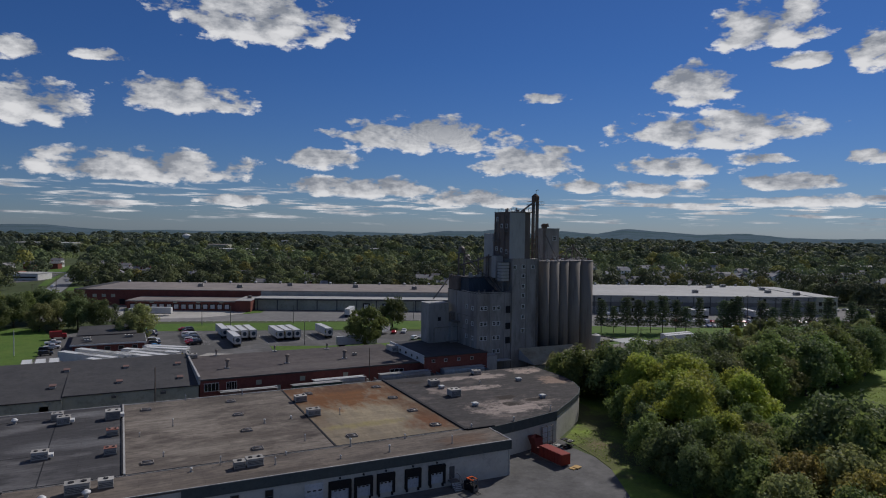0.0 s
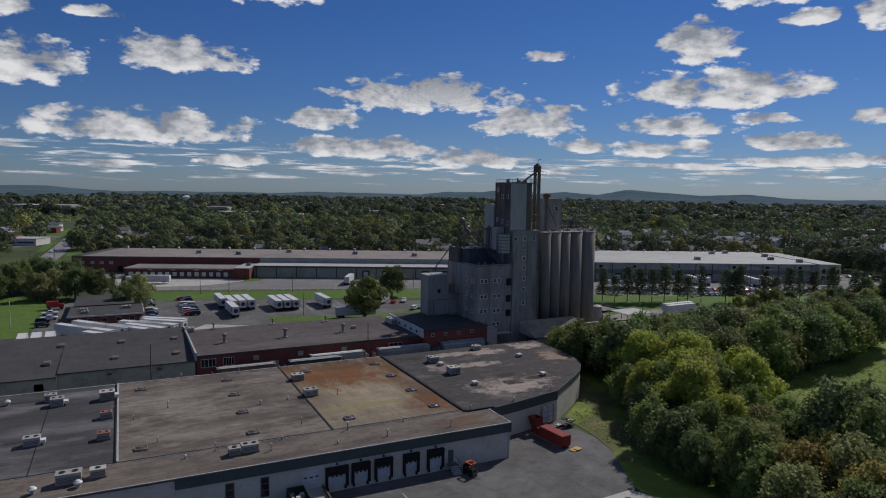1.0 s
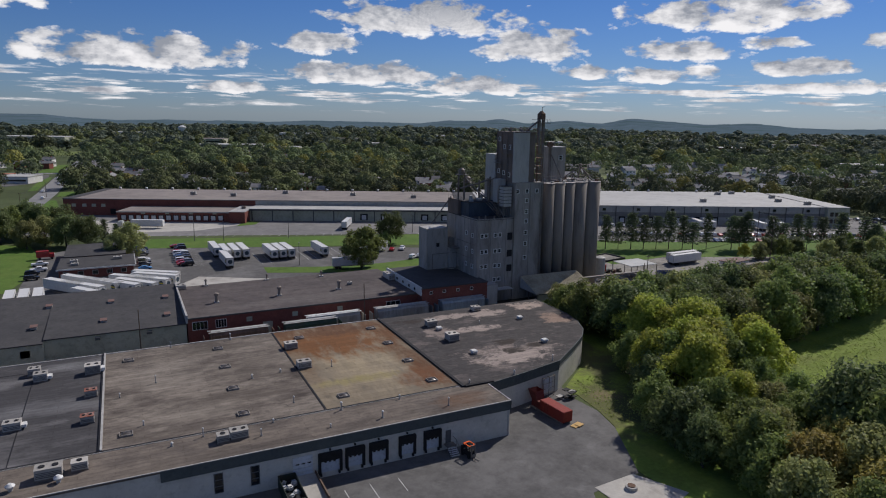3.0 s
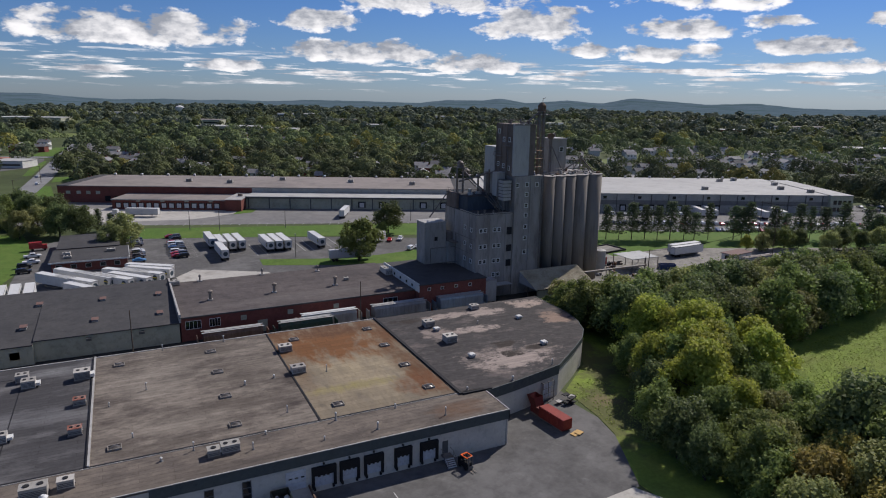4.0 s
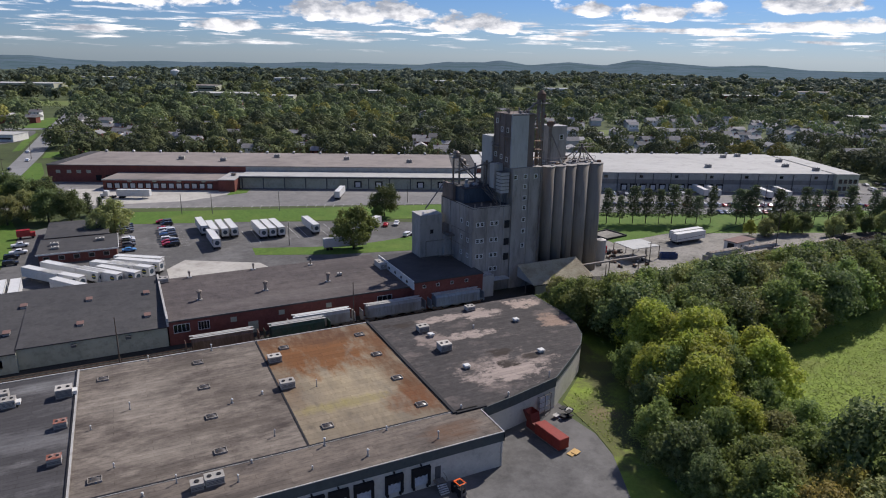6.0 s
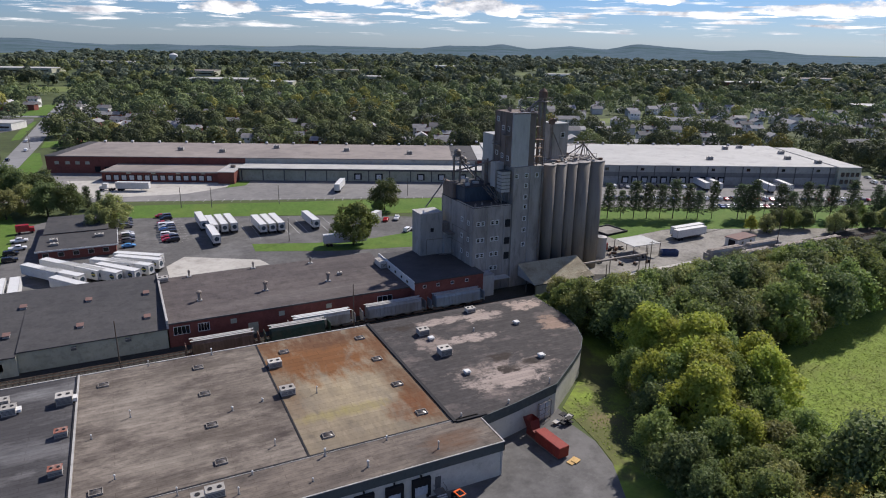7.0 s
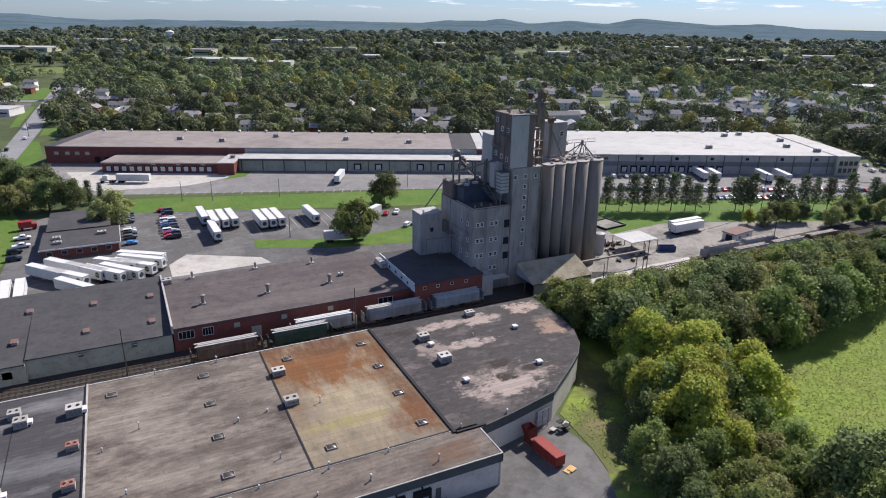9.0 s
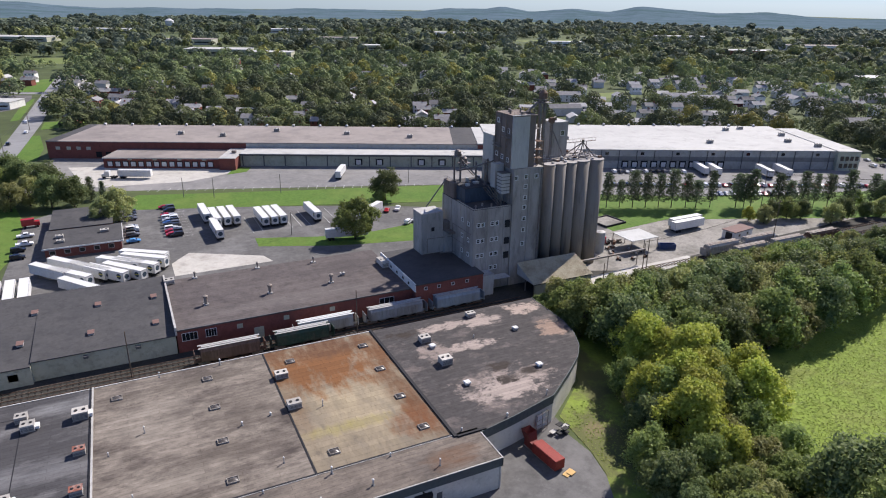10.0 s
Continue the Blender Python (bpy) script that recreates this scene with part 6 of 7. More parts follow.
for k in range(9):
    x, y, z = jr.uniform(-1.6, 1.6), jr.uniform(-1.0, 1.0), 0.16 * k
    b = boxes((x - 0.7, y - 0.5, z, x + 0.7, y + 0.5, z + 0.14))
    part("pallet", b, M["trim_pale"] if k % 3 == 0 else M["dark"], junk)
lift = thing("forklift", "black forklift with a bright orange overhead guard near the dock steps", "forklift", pose(20.2, -12.9, 0.0, 0, 0, -78))
part("body", bevel(boxes((-1.25, -0.62, 0.3, 0.75, 0.62, 1.15)), 0.12, 2), M["rubber"], lift)
part("counterweight", bevel(prism([(-1.75, -0.5), (-1.25, -0.64), (-1.25, 0.64), (-1.75, 0.5)], 0.28, 1.45), 0.08), M["rubber"], lift)
part("seat", bevel(boxes((-0.75, -0.28, 1.15, -0.2, 0.28, 1.32), (-0.85, -0.28, 1.15, -0.72, 0.28, 1.85)), 0.05), M["dark"], lift)
guard = part("overhead_guard", boxes((-0.95, -0.66, 2.1, 0.7, -0.5, 2.22), (-0.95, 0.5, 2.1, 0.7, 0.66, 2.22), (-0.95, -0.5, 2.1, -0.65, 0.5, 2.22), (0.5, -0.5, 2.1, 0.7, 0.5, 2.22)), PAINT["orange"], lift, "bright orange roof frame")
parts("guard_bar", [(-0.5 + 0.33 * k, -0.5, 2.12, -0.44 + 0.33 * k, 0.5, 2.18) for k in range(3)], M["dark"], guard)
parts("guard_post", [(x, y, 1.1, x + 0.08, y + 0.08, 2.1) for x in (-0.95, 0.6) for y in (-0.62, 0.54)], M["dark"], lift)
mast = part("mast", boxes((0.8, -0.45, 0.1, 0.95, -0.3, 2.4), (0.8, 0.3, 0.1, 0.95, 0.45, 2.4), (0.82, -0.3, 2.2, 0.93, 0.3, 2.35), (0.96, -0.5, 0.3, 1.02, 0.5, 0.8)), M["steel"], lift)
parts("fork", [(1.02, y - 0.06, 0.12, 2.1, y + 0.06, 0.18) for y in (-0.3, 0.3)], M["steel"], mast)
for x, r in ((-1.1, 0.28), (0.45, 0.34)):
    for side in (-1, 1):
        part("wheel", tube(bmesh.new(), (x, side * 0.45, r), (x, side * 0.68, r), r, sides=14), M["rubber"], lift)
roll = thing("open_container", "dark green open roll-off container full of scrap", "container", pose(-9.0, -13.4, 0, 0, 0, 0))
part("shell", boxes((-1.3, -3.6, 0.2, -1.2, 3.6, 2.3), (1.2, -3.6, 0.2, 1.3, 3.6, 2.3), (-1.2, -3.6, 0.2, 1.2, -3.5, 2.3), (-1.2, 3.5, 0.2, 1.2, 3.6, 2.3), (-1.2, -3.5, 0.2, 1.2, 3.5, 0.3)), M["green_dark"], roll)
for k in range(16):
    x, y = jr.uniform(-0.9, 0.9), jr.uniform(-3.2, 3.2)
    s = jr.uniform(0.25, 0.5)
    part("rubbish_bag", bevel(boxes((x - s, y - s, 0.9, x + s, y + s, 1.4 + s * 0.6)), 0.2, 2), M["white_paint"] if k % 2 else M["dark"], roll)
part("load", boxes((-1.19, -3.49, 0.31, 1.19, 3.49, 0.95)), M["dark"], roll)
ramp = thing("dock_ramp", "concrete dock ramp with low side walls", "ramp", pose(-6.0, FRONT, 0))
rp = bmesh.new()
v = [rp.verts.new(p) for p in ((-1.4, -0.02, 0), (1.4, -0.02, 0), (1.4, -7.5, 0), (-1.4, -7.5, 0), (-1.4, -0.02, 1.15), (1.4, -0.02, 1.15), (1.4, -7.5, 0.75), (-1.4, -7.5, 0.75))]
for f in ((0, 1, 2, 3), (7, 6, 5, 4), (0, 4, 5, 1), (1, 5, 6, 2), (2, 6, 7, 3), (3, 7, 4, 0)):
    rp.faces.new([v[k] for k in f])
part("deck", rp, M["concrete_pad"], ramp), part("side_wall", boxes((1.4, -7.6, 0, 1.6, -0.02, 1.5)), M["rust_dull"], ramp), part("side_wall", boxes((-1.6, -7.6, 0, -1.4, -0.02, 1.5)), M["steel"], ramp)
well = thing("manhole_ring", "weathered concrete manhole ring on the slab", "manhole", pose(37.8, -31.6, 0.05))
part("ring", tube(bmesh.new(), (0, 0, 0), (0, 0, 0.5), 0.95, 0.9, 20), M["concrete_pad"], well), part("lid", tube(bmesh.new(), (0, 0, 0.5), (0, 0, 0.6), 0.6, 0.6, 16), M["rust_dull"], well)

# ---- yard beside the silos ----
tk = thing("storage_tank", "upright pale storage tank beside the silos", "tank", pose(120.5, 77.5, 0))
part("shell", tube(bmesh.new(), (0, 0, 0), (0, 0, 7.2), 1.7, 1.7, 20), M["sheet_light"], tk), part("roof", tube(bmesh.new(), (0, 0, 7.2), (0, 0, 7.7), 1.75, 0.3, 20), M["trim_pale"], tk)
cano = thing("open_canopy", "open white sheet-metal canopy on steel posts", "canopy", pose(134.5, 75.5, 0, 0, 0, 0))
part("roof", boxes((-5.6, -4.6, 4.4, 6.1, 5.1, 4.6)), M["sheet_light"], cano)
for x in (-5.6, 0, 6.0):
    for y in (-4.6, 5.0):
        part("post", boxes((x - 0.1, y - 0.1, 0, x + 0.1, y + 0.1, 4.4)), M["steel"], cano)
hut = thing("yard_office", "small white yard office with a rusty roof", "shed", pose(172.5, 66.0, 0, 0, 0, 8))
part("wall", boxes((0, 0, 0, 11, 5, 3.0)), M["white_paint"], hut), part("roof", boxes((-0.3, -0.3, 3.0, 11.3, 5.3, 3.25)), M["hatch_red"], hut), part("door", boxes((-0.06, 1, 0, -0.004, 3.6, 2.6)), M["dark"], hut)
for x in (3.0, 8.0):
    part("window", boxes((x - 0.5, -0.06, 1.1, x + 0.5, -0.004, 2.1)), M["glass_dark"], hut)
dump = thing("open_container", "blue open roll-off container in the gravel yard", "container", pose(144.2, 70.0, -0.08, 0, 0, -25))
part("shell", boxes((-2.8, -1.2, 0.1, 2.8, -1.1, 1.9), (-2.8, 1.1, 0.1, 2.8, 1.2, 1.9), (-2.8, -1.1, 0.1, -2.7, 1.1, 1.9), (2.7, -1.1, 0.1, 2.8, 1.1, 1.9), (-2.7, -1.1, 0.1, 2.7, 1.1, 0.4)), M["blue_paint"], dump)
for k in range(22):
    x, y = jr.uniform(116, 134), jr.uniform(66, 84)
    if abs(x - 120.5) < 3 and abs(y - 77.5) < 3:
        continue
    ob = thing("scrap_part", "rusty steel scrap and machine part lying in the yard", "scrap", pose(x, y, 0.016, 0, 0, jr.uniform(0, 180)), "yard scrap")
    s = jr.uniform(0.5, 1.4)
    part("beam", boxes((-s, -0.3, 0, s, 0.3, jr.uniform(0.3, 1.3))), M[jr.choice(("rust_dull", "steel", "dark", "trim_pale"))], ob)
    part("drum", tube(bmesh.new(), (-s * 0.6, 0.8, 0.4), (s * 0.6, 0.8, 0.4), 0.4, sides=12), M[jr.choice(("steel", "trim_pale", "rust_dull"))], ob)
truck2 = make_tractor("red road tractor beside the tank", PAINT["red"])
truck2.matrix_basis = pose(129, 83, 0.02, 0, 0, 200)
pit = thing("walled_pit", "low dark timber-walled pit filled with grit", "pit", pose(143.5, 102.0, 0.03, 0, 0, 8))
part("wall", boxes((-5, -5, 0, 6, -4.6, 0.7), (-5, 4.6, 0, 6, 5, 0.7), (-5, -4.6, 0, -4.6, 4.6, 0.7), (5.6, -4.6, 0, 6, 4.6, 0.7)), M["dark"], pit), part("fill", boxes((-4.6, -4.6, 0, 5.6, 4.6, 0.3)), M["gravel_pale"], pit)
pipe = thing("pipe_conveyor", "long slanted steel pipe conveyor at the silo foot", "conveyor", pose(0, 0, 0))
part("tube", sweep(bmesh.new(), [(100.5, 62.0, 5.2), (128, 63.5, 4.6)], 0.35, 10), M["steel"], pipe)
for x in (112, 124):
    part("support", boxes((x - 0.1, 62.5, 0, x + 0.1, 62.7, 4.6)), M["steel"], pipe)

# overhead lines beside the silos
def cable(a, b, sag, label="thin black overhead power line"):
    ob = thing("power_line", label, "cable", None, "power lines")
    pts = []
    for k in range(13):
        f = k / 12
        q = Vector(a).lerp(Vector(b), f)
        pts.append((q.x, q.y, q.z - 4 * sag * f * (1 - f)))
    bm = bmesh.new()
    rings = [[bm.verts.new((x + 0.035 * math.cos(1.2566 * k), y, z + 0.035 * math.sin(1.2566 * k))) for k in range(5)] for x, y, z in pts]
    for r, q in zip(rings, rings[1:]):
        for k in range(5):
            bm.faces.new((r[k], r[(k + 1) % 5], q[(k + 1) % 5], q[k]))
    part("wire", bm, M["dark"], ob)


for o in (-0.9, 0.9):
    cable((117.5 + o, 51.5, 12.9), (180.0 + o, 56.3, 16.4), 1.6)
    cable((180.0 + o, 56.3, 16.4), (271.0 + o, 62.0, 14.4), 2.0)
    cable((210.0 + o, 86.0, 17.4), (271.0 + o, 62.0, 14.4), 1.8)
    cable((210.0 + o, 86.0, 17.4), (300.0 + o, 40.0, 16.0), 2.0)
pole(300.0, 40.0, 16.5), pole(-78.0, 318.0, 11), pole(-72.0, 392.0, 11), pole(-68.5, 470.0, 11)
for o in (-0.9, 0.9):
    cable((-78.0 + o, 318.0, 10.4), (-72.0 + o, 392.0, 10.4), 1.2)
    cable((-72.0 + o, 392.0, 10.4), (-68.5 + o, 470.0, 10.4), 1.2)

# ---- trees ----
def leaf_mat(name, dark, light, accent, accent_amount=0.3, patch=0.08, through=0.45):
    m = bpy.data.materials.new(name)
    m.use_nodes = True
    t = m.node_tree
    b = t.nodes["Principled BSDF"]
    b.inputs["Roughness"].default_value, b.inputs["Specular IOR Level"].default_value = 0.65, 0.25 if through > 0.4 else 0.04

    def rng(sock, lo, hi, a, c):
        n = t.nodes.new("ShaderNodeMapRange")
        t.links.new(sock, n.inputs[0])
        for k, v in enumerate((lo, hi, a, c)):
            n.inputs[k + 1].default_value = v
        return n.outputs[0]

    def mix(f, a, c):
        n = t.nodes.new("ShaderNodeMix")
        n.data_type = "RGBA"
        for k, v in ((0, f), (6, a), (7, c)):
            if isinstance(v, tuple):
                n.inputs[k].default_value = (*v, 1)
            else:
                t.links.new(v, n.inputs[k])
        return n.outputs[2]

    geo = t.nodes.new("ShaderNodeNewGeometry")
    co = t.nodes.new("ShaderNodeTexCoord")
    ns = t.nodes.new("ShaderNodeTexNoise")
    ns.inputs["Scale"].default_value, ns.inputs["Detail"].default_value = patch, 3
    t.links.new(co.outputs["Object"], ns.inputs["Vector"])
    info = t.nodes.new("ShaderNodeObjectInfo")
    col = mix(geo.outputs["Random Per Island"], dark, light)
    col = mix(rng(ns.outputs[0], 0.52, 0.68, 0.0, accent_amount), col, accent)
    hsv = t.nodes.new("ShaderNodeHueSaturation")
    t.links.new(rng(info.outputs["Random"], 0, 1, 0.75, 1.25), hsv.inputs["Value"])
    t.links.new(rng(info.outputs["Random"], 0, 1, 0.485, 0.515), hsv.inputs["Hue"])
    t.links.new(col, hsv.inputs["Color"])
    t.links.new(hsv.outputs[0], b.inputs["Base Color"])
    tr = t.nodes.new("ShaderNodeBsdfTranslucent")
    t.links.new(hsv.outputs[0], tr.inputs["Color"])
    ms = t.nodes.new("ShaderNodeMixShader")
    ms.inputs[0].default_value = through
    out = t.nodes["Material Output"]
    t.links.new(b.outputs[0], ms.inputs[1]), t.links.new(tr.outputs[0], ms.inputs[2]), t.links.new(ms.outputs[0], out.inputs["Surface"])
    return m


LEAF = {
    "green": leaf_mat("leaf_green", (0.15, 0.195, 0.058), (0.25, 0.3, 0.085), (0.31, 0.32, 0.09), 0.5),
    "yellow": leaf_mat("leaf_yellow", (0.29, 0.34, 0.055), (0.4, 0.43, 0.075), (0.41, 0.34, 0.07), 0.4, 0.2),
    "dark": leaf_mat("leaf_dark", (0.11, 0.145, 0.055), (0.18, 0.22, 0.08), (0.24, 0.245, 0.085), 0.45),
    "autumn": leaf_mat("leaf_autumn", (0.26, 0.23, 0.06), (0.42, 0.35, 0.1), (0.48, 0.28, 0.08), 0.5, 0.2),
    "olive": leaf_mat("leaf_olive", (0.23, 0.245, 0.095), (0.34, 0.35, 0.13), (0.38, 0.32, 0.14), 0.45),
    "meadow": leaf_mat("leaf_meadow", (0.18, 0.245, 0.038), (0.25, 0.32, 0.055), (0.27, 0.25, 0.08), 0.4, 0.05),
    "pine": leaf_mat("leaf_pine", (0.07, 0.1, 0.055), (0.125, 0.16, 0.075), (0.15, 0.17, 0.08), 0.4),
    # extra blue in the far, dusk and pale leaf colours paints in distance haze
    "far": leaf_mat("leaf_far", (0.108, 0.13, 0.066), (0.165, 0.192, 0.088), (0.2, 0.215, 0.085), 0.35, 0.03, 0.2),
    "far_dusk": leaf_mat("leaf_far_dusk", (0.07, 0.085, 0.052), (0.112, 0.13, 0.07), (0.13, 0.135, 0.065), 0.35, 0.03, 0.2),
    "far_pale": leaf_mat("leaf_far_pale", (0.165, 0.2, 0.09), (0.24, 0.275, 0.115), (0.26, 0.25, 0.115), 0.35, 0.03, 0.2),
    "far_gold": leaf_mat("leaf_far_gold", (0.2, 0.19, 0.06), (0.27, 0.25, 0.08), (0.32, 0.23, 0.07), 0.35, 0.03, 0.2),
    # bluest of all: haze of the horizon woods put into the leaf colour
    "far_haze": leaf_mat("leaf_far_haze", (0.115, 0.148, 0.112), (0.175, 0.208, 0.145), (0.21, 0.22, 0.14), 0.35, 0.015, 0.25),
}
M["bark"] = mat("bark", (0.075, 0.06, 0.048), 0.3, 0.95, 3.0, 0.3, (0.12, 0.11, 0.095), 0.6, 0.6)


def sprays(centres, normals, size, rng, aspect=1.0):
    """Vertices of one small pointed leaf spray at each centre, facing about its normal."""
    n = len(centres)
    ref = rng.normal(size=(n, 3))
    a = np.cross(normals, ref)
    a /= np.linalg.norm(a, axis=1, keepdims=True) + 1e-9
    b = np.cross(normals, a)
    s = (size * rng.uniform(0.55, 1.3, n))[:, None]
    a, b = a * s, b * s * aspect
    bend = normals * s * 0.25
    return np.stack([centres - a * 0.95 - b * 0.5, centres + a * 0.95 - b * 0.4 + bend, centres + b * 1.15 - bend], 1).reshape(-1, 3)


def leaf_mesh(name, verts):
    me = bpy.data.meshes.new(name)
    n = len(verts) // 3
    me.vertices.add(3 * n), me.loops.add(3 * n), me.polygons.add(n)
    me.vertices.foreach_set("co", np.ascontiguousarray(verts, dtype=np.float32).ravel())
    me.loops.foreach_set("vertex_index", np.arange(3 * n, dtype=np.int32))
    me.polygons.foreach_set("loop_start", np.arange(0, 3 * n, 3, dtype=np.int32))
    me.update(calc_edges=True)
    me.validate()
    return me


def lobed(rng, radius, low, high, lobes, leaves, size, jitter=0.5):
    """Leaf vertices of a broad crown made of many overlapping clumps."""
    mid, half = (low + high) / 2, (high - low) / 2
    d = rng.normal(size=(lobes, 3))
    d[:, 2] += 0.25
    d /= np.linalg.norm(d, axis=1, keepdims=True)
    d *= rng.uniform(0.35, 0.95, (lobes, 1)) ** 0.7
    taper = 1 - 0.35 * np.clip(d[:, 2:3], 0, 1)
    cen = np.c_[d[:, :2] * radius * taper, mid + d[:, 2] * half]
    rad = rng.uniform(0.13, 0.36, lobes) * min(radius, half * 1.2)
    pick = rng.choice(lobes, leaves, p=rad**1.6 / np.sum(rad**1.6))
    nrm = rng.normal(size=(leaves, 3))
    nrm += 0.9 * d[pick] + [0, 0, 0.35]
    nrm /= np.linalg.norm(nrm, axis=1, keepdims=True)
    shell = np.clip(rng.normal(0.98, 0.27, (leaves, 1)), 0.3, 2.0)
    pos = cen[pick] + nrm * rad[pick][:, None] * shell
    face = nrm + rng.normal(size=(leaves, 3)) * jitter
    face /= np.linalg.norm(face, axis=1, keepdims=True)
    return sprays(pos, face, size, rng), cen


def domed(rng, radius, low, high, leaves, size):
    """Leaf vertices of a full rounded crown with a bumpy surface, for trees far off."""
    mid, half = low + (high - low) * 0.42, (high - low) * 0.58
    d = rng.normal(size=(leaves, 3))
    d[:, 2] = np.where(d[:, 2] < -0.5, -d[:, 2], d[:, 2])
    d /= np.linalg.norm(d, axis=1, keepdims=True)
    bump = rng.normal(size=(26, 3))
    bump /= np.linalg.norm(bump, axis=1, keepdims=True)
    near_bump = np.max(d @ bump.T - rng.uniform(0, 0.12, 26), axis=1)
    rise = 0.72 + 0.36 * np.clip((near_bump - 0.72) / 0.26, 0, 1) + rng.normal(0, 0.05, leaves)
    pos = np.c_[d[:, :2] * radius * rise[:, None], mid + d[:, 2] * half * rise]
    aim = d + 0.9 * (bump[np.argmax(d @ bump.T, axis=1)] - d) * -1 + rng.normal(size=(leaves, 3)) * 0.28
    aim /= np.linalg.norm(aim, axis=1, keepdims=True)
    return sprays(pos, aim, size, rng)


def make_tree(name, label, seed, radius, height, low, leaf, lobes=26, leaves=5200, size=0.3, category="tree"):
    rng = np.random.default_rng(seed)
    tree = thing(name, label, category)
    v, cen = lobed(rng, radius, low, height, lobes, leaves, size)
    me = leaf_mesh("crown", v)
    me.materials.append(leaf)
    crown = new("crown", me)
    crown.parent = tree
    bm = bmesh.new()
    fork = low + (height - low) * 0.25
    tube(bm, (0, 0, -0.3), (0.1, 0, fork), 0.045 * radius + 0.1, 0.03 * radius + 0.06, 8)
    for k in range(min(10, lobes)):
        c = cen[k]
        knee = (c[0] * 0.35, c[1] * 0.35, fork + (c[2] - fork) * 0.5)
        tube(bm, (0.1, 0, fork - 0.4), knee, 0.02 * radius + 0.03, 0.014 * radius + 0.02, 6)
        tube(bm, knee, tuple(c), 0.014 * radius + 0.02, 0.02, 5)
    part("trunk", bm, M["bark"], tree)
    return tree


def make_pine(name, label, seed, radius, height, low, leaf, tiers=9, leaves=1500, size=0.3):
    rng = np.random.default_rng(seed)
    tree = thing(name, label, "tree")
    bm = bmesh.new()
    tube(bm, (0, 0, -0.3), (0, 0, height * 0.95), 0.2, 0.05, 7)
    pos = []
    for k in range(tiers):
        f = k / (tiers - 1)
        z = low + (height - low) * f
        reach = radius * (1 - 0.6 * f) * rng.uniform(0.75, 1.15)
        for a in np.arange(5) * 1.2566 + rng.uniform(0, 6.28):
            r = reach * rng.uniform(0.6, 1.1)
            tip = np.array([math.cos(a) * r, math.sin(a) * r, z + r * 0.1])
            tube(bm, (0, 0, z), tuple(tip), 0.05, 0.02, 4)
            n = leaves // (tiers * 5)
            s = rng.uniform(0.25, 1.05, n)[:, None]
            pos.append(tip * s + np.array([0, 0, z]) * (1 - s) + rng.normal(size=(n, 3)) * [0.35, 0.35, 0.22])
    pos = np.concatenate(pos)
    nrm = rng.normal(size=pos.shape) + [0, 0, 1.0]
    nrm /= np.linalg.norm(nrm, axis=1, keepdims=True)
    me = leaf_mesh("crown", sprays(pos, nrm, size, rng, 0.7))
    me.materials.append(leaf)
    c = new("crown", me)
    c.parent = tree
    part("trunk", bm, M["bark"], tree)
    return tree


prng = random.Random(11)


def plant(proto, used, x, y, s=1.0, sz=None, z=0.0):
    """The first planting moves the prototype itself, later ones copy it."""
    turn = prng.uniform(0, 360)
    m = pose(x, y, z, 0, 0, turn)
    if proto.name not in used:
        used.add(proto.name)
        ob = proto
        ob.matrix_basis = m
    else:
        ob = copy_thing(proto, m)
    ob.scale = (s, s, sz or s)
    return ob


WOOD = [
    make_tree("broadleaf_tree", "broad green deciduous tree in the wood beside the yard", 1, 5.2, 11.0, 1.6, LEAF["green"], 64, 8200, 0.25),
    make_tree("broadleaf_tree", "dense dark green deciduous tree in the wood", 2, 5.0, 10.5, 1.4, LEAF["dark"], 66, 8200, 0.25),
    make_tree("broadleaf_tree", "yellow-green deciduous tree in sunlight", 3, 4.8, 11.5, 1.5, LEAF["yellow"], 60, 8600, 0.24),
    make_tree("broadleaf_tree", "olive green thin-leaved tree at the wood's edge", 4, 4.2, 9.0, 1.2, LEAF["olive"], 52, 6400, 0.225),
    make_tree("broadleaf_tree", "green deciduous tree with an uneven crown", 5, 4.6, 10.0, 1.2, LEAF["green"], 48, 7400, 0.245),
    make_tree("broadleaf_tree", "yellow and orange autumn tree near the meadow", 9, 4.0, 9.0, 1.0, LEAF["autumn"], 50, 6200, 0.22),
]
BUSH = [
    make_tree("bush", "rounded dark green bush at the wood's edge", 6, 2.6, 4.0, 0.0, LEAF["dark"], 16, 3600, 0.18, "bush"),
    make_tree("bush", "yellowish autumn bush at the wood's edge", 7, 2.4, 3.8, 0.0, LEAF["autumn"], 14, 3200, 0.175, "bush"),
    make_tree("bush", "rounded green bush at the wood's edge", 8, 2.6, 4.2, 0.0, LEAF["green"], 16, 3600, 0.18, "bush"),
]
USED = set()


def inside(x, y, pts):
    odd = False
    for (x0, y0), (x1, y1) in zip(pts, pts[1:] + pts[:1]):
        if (y0 > y) != (y1 > y) and x < (x1 - x0) * (y - y0) / (y1 - y0) + x0:
            odd = not odd
    return odd


def scatter(pts, step, rng, jitter=0.35):
    xs, ys = [p[0] for p in pts], [p[1] for p in pts]
    y = min(ys)
    while y < max(ys):
        x = min(xs)
        while x < max(xs):
            px, py = x + rng.uniform(-jitter, jitter) * step, y + rng.uniform(-jitter, jitter) * step
            if inside(px, py, pts):
                yield px, py
            x += step
        y += step * 0.9


